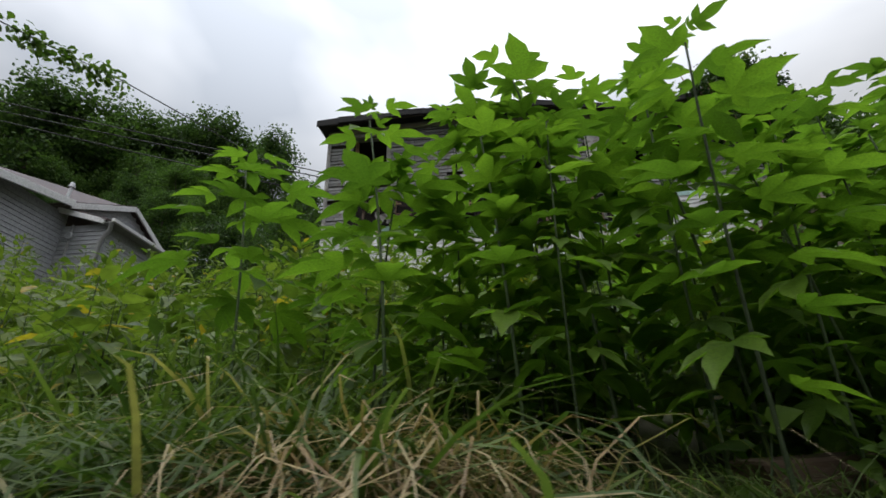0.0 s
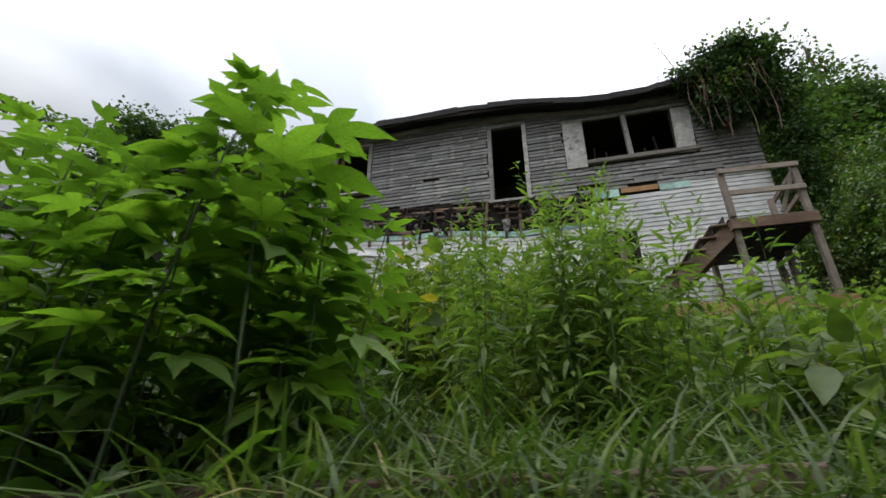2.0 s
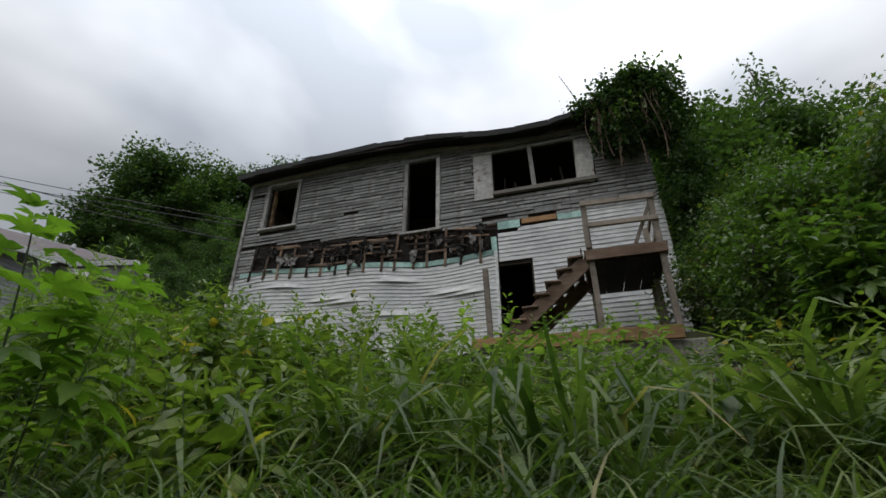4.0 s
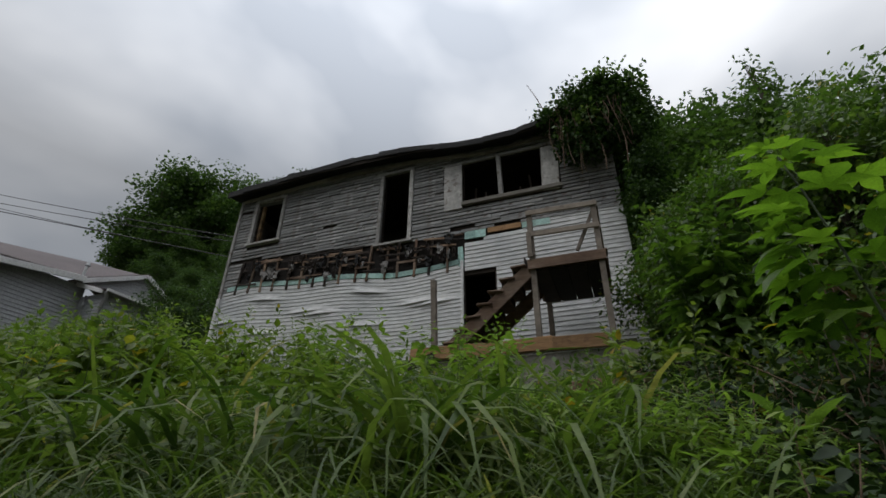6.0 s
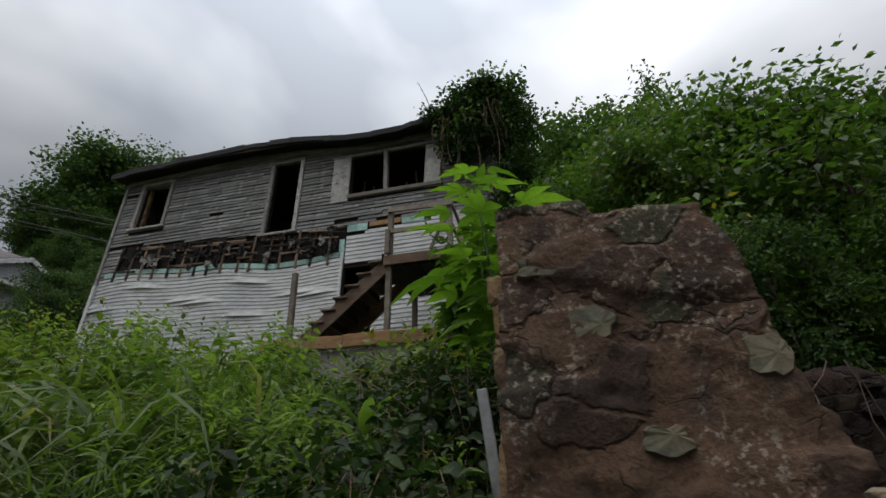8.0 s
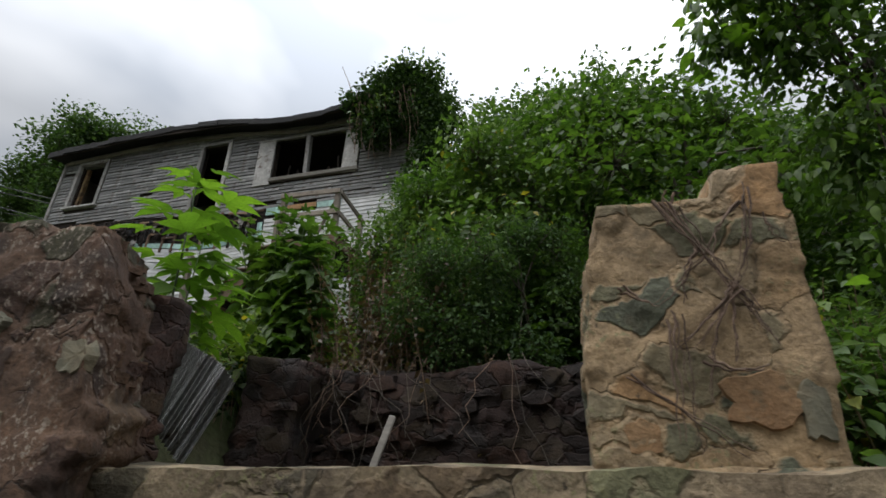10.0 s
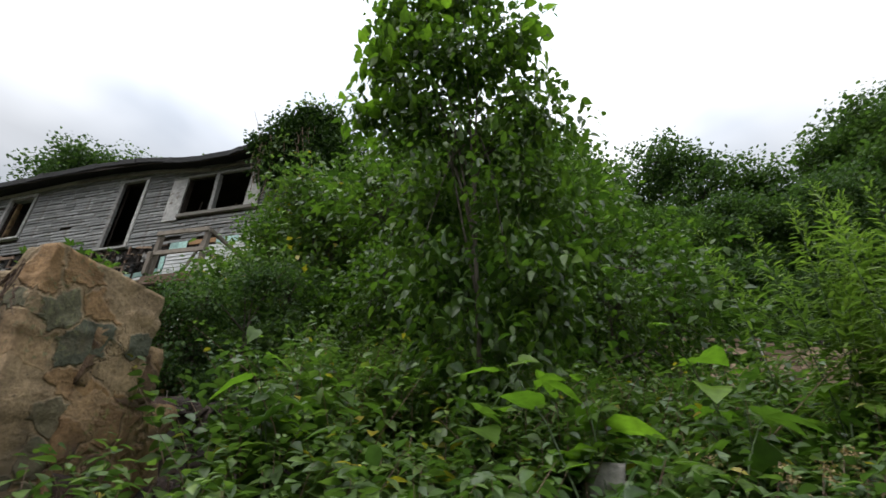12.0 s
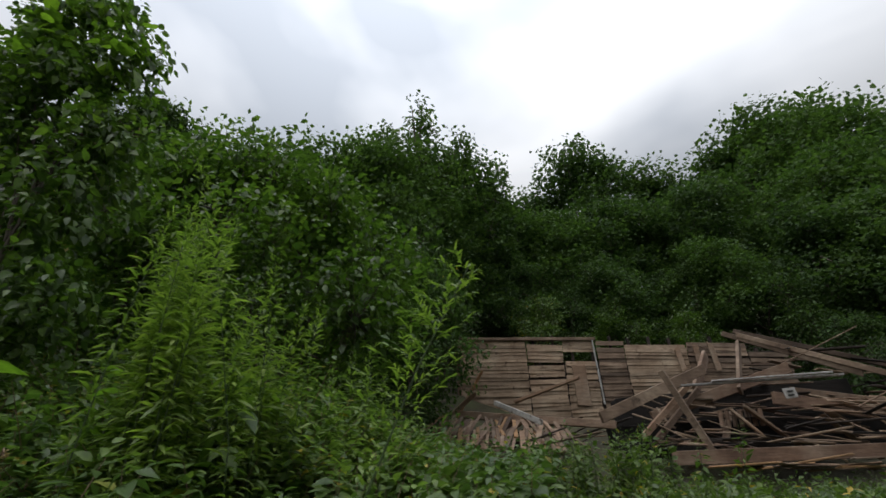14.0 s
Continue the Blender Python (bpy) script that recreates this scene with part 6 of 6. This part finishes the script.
L, S = leafy([OVAL, LANCE], base, NR.uniform(0.12, 0.36, len(base)), 60, 0.075, jitter=0.5)
stuff("ruin_weeds", "low green weeds in front of the collapsed house", "weeds", L, WEED, S)
base = np.concatenate([grounded(NR.normal(16.3, 0.45, 60), NR.normal(7.6, 0.3, 60)), grounded(NR.normal(15.6, 0.4, 22), NR.normal(11.4, 0.25, 22)), grounded(NR.normal(14.6, 0.5, 40), NR.normal(7.2, 0.5, 40))])
L, S = leafy([OVAL, LANCE], base, np.concatenate([NR.uniform(0.5, 0.85, 60), NR.uniform(0.3, 0.55, 22), NR.uniform(0.4, 0.7, 40)]), 70, 0.075, jitter=0.5)
stuff("ruin_weeds", "bushy green weeds in front of the fallen boards", "weeds", L, WEED, S)
base = spots(18, 11.3, 14.3, 0.4, 2.3)
L, S = leafy([HEART, LOBED5], base, NR.uniform(0.75, 1.05, len(base)), 5, 0.16, start=0.5, jitter=0.3, lean=0.3, top_lift=0.1)
stuff("climbing_vine", "pale green broad leaves standing above the thicket", "vine", L, RAGWEED, S)
for x, y, z in ((13.05, 3.55, 1.62), (13.4, 3.5, 1.56), (13.5, 3.55, 1.62), (13.2, 3.3, 1.55)):
    head = thing("dock_seed_head", "drooping tan seed head on a dock stalk", "weed", "dock stalks")
    obj("seeds", tri_mesh("seeds", *cloud(OVAL, [(x + 0.012 * k, y, z - 0.035 * k, 0.022, 0.022, 0.03) for k in range(-3, 4)], 90, 3, 0.014, 0.008, 0.6)), STRAW, head)
    obj("stem", tri_mesh("stem", *tube_arrays([(x - 0.12, y + 0.05, float(land(x, y))), (x - 0.1, y + 0.03, z - 0.1), (x - 0.04, y, z + 0.12), (x + 0.03, y, z - 0.1)], [0.004, 0.0035, 0.003, 0.0015], 5), True), TWIG, head)
st = thing("stone_block", "grey broken stone block half hidden in brambles", "stone")
part("block", rough_block(bmesh.new(), 12.55, 12.76, 3.5, 3.7, 1.1, 1.68, 0.02, 0.03, 33.0, 0.4), CONCRETE, st, smooth=True)

# feathery weeds
base = np.concatenate([grounded(NR.normal(13.86, 0.19, 36), NR.normal(3.85, 0.15, 36)), grounded(NR.normal(14.2, 0.1, 12), NR.normal(4.1, 0.12, 12)), grounded(NR.normal(14.5, 0.1, 8), NR.normal(4.7, 0.15, 8))])
L, S = leafy([LANCE], base, np.concatenate([NR.uniform(1.1, 1.75, 36), NR.uniform(0.9, 1.4, 12), NR.uniform(0.7, 1.2, 8)]), 150, 0.062, thick=0.003, lean=0.12, top_lift=0.8, droop=0.1, jitter=0.3, small_top=0.5)
stuff("feathery_weeds", "tall feathery pale green weeds", "weeds", L, FEATHER, S)
gp = np.array([[14.82, 3.65, 1.1], [14.9, 3.65, 1.55], [15.08, 3.65, 1.98], [15.29, 3.65, 2.38]])
S = tube_arrays(gp, [0.006, 0.005, 0.004, 0.002], 5)
rows = []
for k in np.linspace(0.35, 1, 46):
    q = np.array([np.interp(k, [0, 0.35, 0.68, 1], gp[:, c]) for c in range(3)])
    yw = NR.uniform(0, 6.28)
    reach = 0.26 * (1.15 - k) + 0.05
    for m in np.linspace(0.1, 1, 13):
        rows.append((*(q + np.array([-math.sin(yw), math.cos(yw), 0.55]) * reach * m), yw + NR.normal(0, 0.5)))
rows = np.array(rows)
L = scatter(LANCE, rows[:, :3], rows[:, 3], NR.normal(0.5, 0.3, len(rows)), NR.normal(0, 0.3, len(rows)), NR.uniform(0.03, 0.06, len(rows)))
gold = tagged(obj("goldenrod", tri_mesh("goldenrod", *L), FEATHER), "single goldenrod stalk with yellow-green plumes", "weed")
obj("stem", tri_mesh("stem", *S, True), STEM, gold)


# ---- trees and shrubs ----
def tree(name, label, category, height, crown, mat, shape=LEAFLET, clumps=260, per=14, size=0.34, spread=0.35, trunk_r=0.16, limbs=6, seed=1, group="", shell=0.35, bare=0.3, droop=-0.35):
    r = random.Random(seed)
    t = thing(name, label, category, group)
    wob = [(0.04 * height * math.sin(2 * k + seed) * k, 0.04 * height * math.cos(1.7 * k + seed) * k, height * 0.9 * k) for k in np.linspace(0, 1, 7)]
    wob[0] = (0, 0, -0.3)
    obj("trunk", tri_mesh("trunk", *tube_arrays(wob, np.linspace(trunk_r, trunk_r * 0.15, 7), 7), True), BARK, t)
    B = np.asarray(crown, float)
    for i in range(limbs):
        b = B[r.randrange(len(B))]
        k = r.uniform(bare, 0.75)
        s = np.array([np.interp(k, np.linspace(0, 1, 7), [w[j] for w in wob]) for j in range(3)])
        e = b[:3] + np.array([r.uniform(-0.5, 0.5) * b[3], r.uniform(-0.5, 0.5) * b[4], r.uniform(0, 0.6) * b[5]])
        mid = (s + e) / 2 + np.array([0, 0, 0.06 * height])
        obj("limb", tri_mesh("limb", *tube_arrays([s, mid, e], [trunk_r * 0.45, trunk_r * 0.3, trunk_r * 0.08], 5), True), BARK, t)
    leaves, ends, starts = cloud(shape, B, clumps, per, size, spread, shell, droop, twigs=True)
    obj("crown", tri_mesh("crown", *leaves), mat, t)
    tagged(obj("branchwork", tri_mesh("branchwork", *rods(starts, ends, trunk_r * 0.09)), BARK, t), kind="stuff")
    return t


def round_crown(height, wide, seed, n=11, low=0.35):
    r = random.Random(seed)
    out = []
    for i in range(n):
        k = low + (1 - low) * (i + 0.5) / n
        reach = wide * math.sin(math.pi * min(1.0, 0.15 + 0.8 * (k - low) / (1 - low))) * r.uniform(0.4, 0.85)
        a = i * 2.4 + r.uniform(-0.5, 0.5)
        s = wide * r.uniform(0.32, 0.5)
        out.append((reach * math.cos(a), reach * math.sin(a), height * k, s, s, s * r.uniform(0.8, 1.25)))
    out.append((0, 0, height * 0.93, wide * 0.3, wide * 0.3, wide * 0.3))
    return out


FAR = [tree("forest_tree", "dark green broadleaf tree on the wooded hillside", "tree", 12, round_crown(12, 3.6, s), m, seed=s, group="hillside trees", clumps=400, per=42, size=0.23, spread=0.46)
       for s, m in ((1, FOREST), (2, FOREST_LIGHT), (3, FOREST_LIGHT), (4, FOREST))]
rng = random.Random(17)
STAND = []
for x, y, h in ((-46.5, 38, 21), (-42, 43.5, 19.5), (-50.5, 37.5, 14), (-34, 50, 20), (-53, 42, 18), (-50, 45, 19), (-45.5, 49, 16), (-38.5, 51, 20), (-29, 57, 20), (-40, 36, 10), (-36, 42, 12), (-35, 30, 7), (-30, 34, 8), (-30, 40, 11), (-25, 34, 9), (-26, 27, 5), (-20, 26, 6), (-15, 24, 6), (-22, 18, 2.6), (-17, 19, 3.4), (-9, 22, 6), (-5, 24, 7),
                (9.5, 18.5, 8.6), (13.2, 18.5, 8.6), (14.5, 19, 7.3), (7, 20, 8.0), (17.5, 20, 6.8), (20, 20.5, 7.3), (23, 20, 7.9), (26, 19.5, 7.6), (29, 20, 9.0), (33, 21, 10.6), (37, 22, 12.4), (24, 27, 10.2), (30, 28, 13.6), (20, 29, 12.4),
                (42, 26, 14.7), (36, 30, 15.8), (47, 30, 16.9), (14, 26, 7.9), (3, 22, 6.0), (-1, 22, 6.0), (27, 16, 6.6), (30, 15, 7.6), (25, 17, 6.2), (34, 16, 10.2), (22, 17.5, 5.1), (18.5, 17.6, 4.5), (15.5, 17.6, 4.5), (13, 16.5, 5.6), (15.6, 20.5, 6.2), (17, 22, 6.5), (43, 47, 19.2), (11.5, 14, 7.6), (9.5, 14.5, 7.4)):
    STAND.append((x, y, h))
for i, (x, y, h) in enumerate(STAND):
    k = h / 12
    m = pose(x, y, float(land(x, y)) - 0.2, 0, 0, rng.uniform(0, 360)) @ Matrix.Diagonal((k * rng.uniform(0.9, 1.2), k * rng.uniform(0.9, 1.2), k, 1))
    t = FAR[i] if i < 4 else copy_thing(FAR[i % 4], m)
    t.matrix_basis = m

# a tall young tree with several leaders above the shrubs
leaders = [(0.0, 0.0, 10.6), (-1.7, 0.6, 9.9), (1.5, 0.4, 8.9), (-0.8, -0.5, 8.6), (2.8, 0.9, 7.7), (-2.9, 0.7, 8.2), (0.9, -0.3, 7.9)]
crown = [b for x, y, z in leaders for b in ((x, y, z - 0.5, 0.3, 0.3, 0.6), (x * 0.93, y, z - 1.6, 0.55, 0.5, 0.8), (x * 0.85, y, z - 2.9, 0.85, 0.8, 0.9))] + [(0, 0, 5.5, 2.4, 1.6, 1.6), (0, 0, 3.6, 2.2, 1.6, 1.4)]
young = tree("young_tree", "tall young tree with airy upright leafy shoots", "tree", 11, crown, FOREST_LIGHT, OVAL, 620, 16, 0.2, 0.22, 0.12, 14, 71, shell=0.5)
young.location = (12.4, 15.9, float(land(12.4, 15.9)))
young.scale = (1, 1, (16.4 - float(land(12.4, 15.9))) / 10.9)

SHR = [tree("shrub", "green leafy shrub crowding the slope beside the house", "shrub", 3.2, round_crown(3.2, 1.35, s, 9, 0.12), m, shape=sh, seed=s, group="slope shrubs", clumps=820, per=13, size=0.09, spread=0.14, trunk_r=0.05, shell=0.4)
       for s, m, sh in ((21, SHRUB, OVAL), (22, THICKET, OVAL), (23, SHRUB, OVAL), (24, FOREST, OVAL))]
PLACED = set()
for i, (x, y, h) in enumerate(((8.0, 7.6, 3.0), (9.2, 7.1, 3.3), (10.4, 7.0, 4.1), (8.6, 9.2, 3.7), (10.6, 8.6, 4.3), (11.6, 7.0, 4.4), (12.8, 7.4, 3.9), (7.6, 8.6, 2.6), (13.4, 10.2, 3.6), (11.2, 10.4, 4.2), (9.4, 11.4, 4.2), (13.0, 6.2, 2.4), (12.6, 12.8, 4.4), (8.0, 12.0, 4.0),
                          (-6.5, 10.8, 3.0), (-5.2, 11.6, 3.4), (-7.2, 13.0, 3.6), (-4.9, 9.8, 2.2), (11.0, 5.6, 2.0), (16, 16.3, 2.8), (18.2, 16.2, 2.6), (20.2, 16.2, 2.6), (23.6, 14.6, 2.6), (25, 13.4, 3), (27, 12.6, 3.6), (24.6, 10.6, 1.6), (9.7, 5.3, 1.7), (8.9, 5.15, 1.4), (14, 17, 3.6), (15.6, 18, 4), (17.2, 17.4, 3.4), (19, 18, 4), (21, 18, 4), (22.8, 16.6, 3.6), (12.4, 15.6, 4))):
    k = h / 3.2
    m = pose(x, y, float(land(x, y)) - 0.1, 0, 0, rng.uniform(0, 360)) @ Matrix.Diagonal((k * rng.uniform(0.85, 1.15), k * rng.uniform(0.85, 1.15), k, 1))
    n = 3 if 8.5 < x < 10 and y < 5.5 or y > 16.35 or x < -4 or (x > 12 and 10 < y < 15) else i % 3
    t = copy_thing(SHR[n], m) if n in PLACED else SHR[n]
    PLACED.add(n)
    t.matrix_basis = m

# the sapling wrapped in vines
crown = [(-0.1, 0, 4.3, 0.4, 0.3, 0.4), (-0.65, 0, 4.25, 0.4, 0.3, 0.45), (-1.0, 0, 4.2, 0.3, 0.3, 0.4), (-0.95, 0, 3.6, 0.35, 0.3, 0.4), (-1.15, 0, 3.1, 0.3, 0.3, 0.35), (-0.5, 0, 3.7, 0.4, 0.3, 0.45), (0.35, 0.1, 3.7, 0.35, 0.35, 0.45), (-0.1, 0, 3.4, 0.5, 0.4, 0.5), (-0.6, 0, 3.0, 0.45, 0.45, 0.5), (0.55, 0.1, 2.8, 0.5, 0.4, 0.5), (-0.45, 0.1, 2.2, 0.5, 0.5, 0.5), (0.45, 0, 2.1, 0.55, 0.5, 0.5),
         (0, 0.2, 2.6, 0.6, 0.5, 0.6), (-0.3, 0, 1.5, 0.6, 0.5, 0.5), (0.5, 0.1, 1.4, 0.6, 0.5, 0.5), (0, 0, 0.9, 0.8, 0.5, 0.4)]
sap = tree("sapling", "slim leafy sapling draped with climbing vines", "tree", 4.4, crown, SHRUB, OVATE, 700, 14, 0.085, 0.1, 0.03, 16, 61, shell=0.7)
obj("climbing_vine", tri_mesh("climbing_vine", *cloud(HEART, crown[:7], 52, 6, 0.14, 0.12, 0.45)), RAGWEED, sap, "bright broad-leaved climbing vine")
sap.location = (12.12, 4.15, float(land(12.12, 4.15)))
sap.scale = (0.74, 0.9, 1.0)

# vines over the house corner
vine = thing("vine_mass", "dark green vine mass smothering the corner of the roof", "vine")
obj("foliage", tri_mesh("foliage", *cloud(OVATE, [(6.9, 9.6, 9.75, 0.85, 0.5, 0.7), (7.1, 9.7, 10.0, 0.65, 0.5, 0.4), (6.2, 9.45, 9.6, 0.85, 0.4, 0.45), (6.5, 9.5, 10.0, 0.6, 0.4, 0.4), (7.4, 9.6, 9.1, 0.55, 0.5, 0.9), (6.6, 9.45, 8.9, 0.7, 0.3, 0.7), (7.45, 9.6, 7.9, 0.4, 0.4, 0.8), (7.3, 9.5, 6.8, 0.35, 0.4, 0.8), (7.3, 9.5, 5.6, 0.35, 0.4, 0.9), (6.9, 9.6, 10.3, 0.3, 0.3, 0.22), (5.95, 9.4, 9.35, 0.45, 0.25, 0.4), (6.3, 9.4, 8.6, 0.5, 0.25, 0.5), (7.3, 10.8, 9.8, 0.8, 1.0, 0.8)], 2100, 10, 0.095, 0.11, 0.42)), VINE, vine)
tagged(obj("trailing_foliage", tri_mesh("trailing_foliage", *cloud(OVATE, [(6.9, 9.3, 10.4, 0.5, 0.3, 0.25), (7.6, 9.4, 10.1, 0.3, 0.3, 0.4), (6.2, 9.2, 9.1, 0.8, 0.15, 0.5)], 60, 7, 0.12, 0.12, 0.8)), THICKET, vine), kind="stuff")
rng = random.Random(99)
for i in range(26):
    x = rng.uniform(5.6, 7.2)
    z0 = eave(x) + rng.uniform(-0.2, 0.1)
    L = rng.uniform(0.5, 1.9)
    pts = [(x + 0.06 * math.sin(k * 5 + i) + 0.1 * k, 9.3 - 0.03 * i % 0.2 + 0.1 * k, z0 - L * k) for k in np.linspace(0, 1, 7)]
    obj("tendril", tri_mesh("tendril", *tube_arrays(pts, [0.01] * 7, 4), True), TWIG, vine)
obj("bare_shoot", tri_mesh("bare_shoot", *tube_arrays([(5.6, 9.4, 9.7), (5.45, 9.4, 10.2), (5.25, 9.35, 10.7)], [0.012, 0.01, 0.006], 4), True), TWIG, vine)

# dead brush over the pit's back edge
base = grounded(np.concatenate([NR.uniform(7.9, 9.0, 90), NR.uniform(7.6, 10.6, 40)]), NR.uniform(4.75, 5.3, 130))
L, S = leafy([OVAL], base, np.concatenate([NR.uniform(0.6, 1.5, 90), NR.uniform(0.3, 0.7, 40)]), 24, 0.06, jitter=0.6, lean=0.3)
stuff("dead_brush", "brown withered brush along the top of the pit wall", "brush", L, DEAD, S, TWIG)

# a leafy vine climbing along a cable
pts = [(-9.5, -2.6, 6.6), (-6.6, 1.2, 6.2), (-5.2, 3.0, 6.1), (-4.82, 3.63, 6.12), (-4.5, 4.4, 6.28), (-3.5, 9.7, 7.6)]
tagged(obj("overhead_cable", tri_mesh("overhead_cable", *tube_arrays(pts, [0.009] * 6, 5), True), CABLE), "thin black cable strung low to the house", "cable", "overhead cables")
way = np.array(pts[1:5])
run = [(*[float(np.interp(k, np.linspace(0, 1, 4), way[:, c])) - 0.03 * (c == 2) for c in range(3)], 0.12, 0.14, 0.1) for k in np.linspace(0.2, 1, 12)]
tagged(obj("cable_vine", tri_mesh("cable_vine", *cloud(OVATE, run, 80, 6, 0.09, 0.08, 0.8)), SHRUB), "green vine leaves hanging along the cable", "vine", kind="stuff")
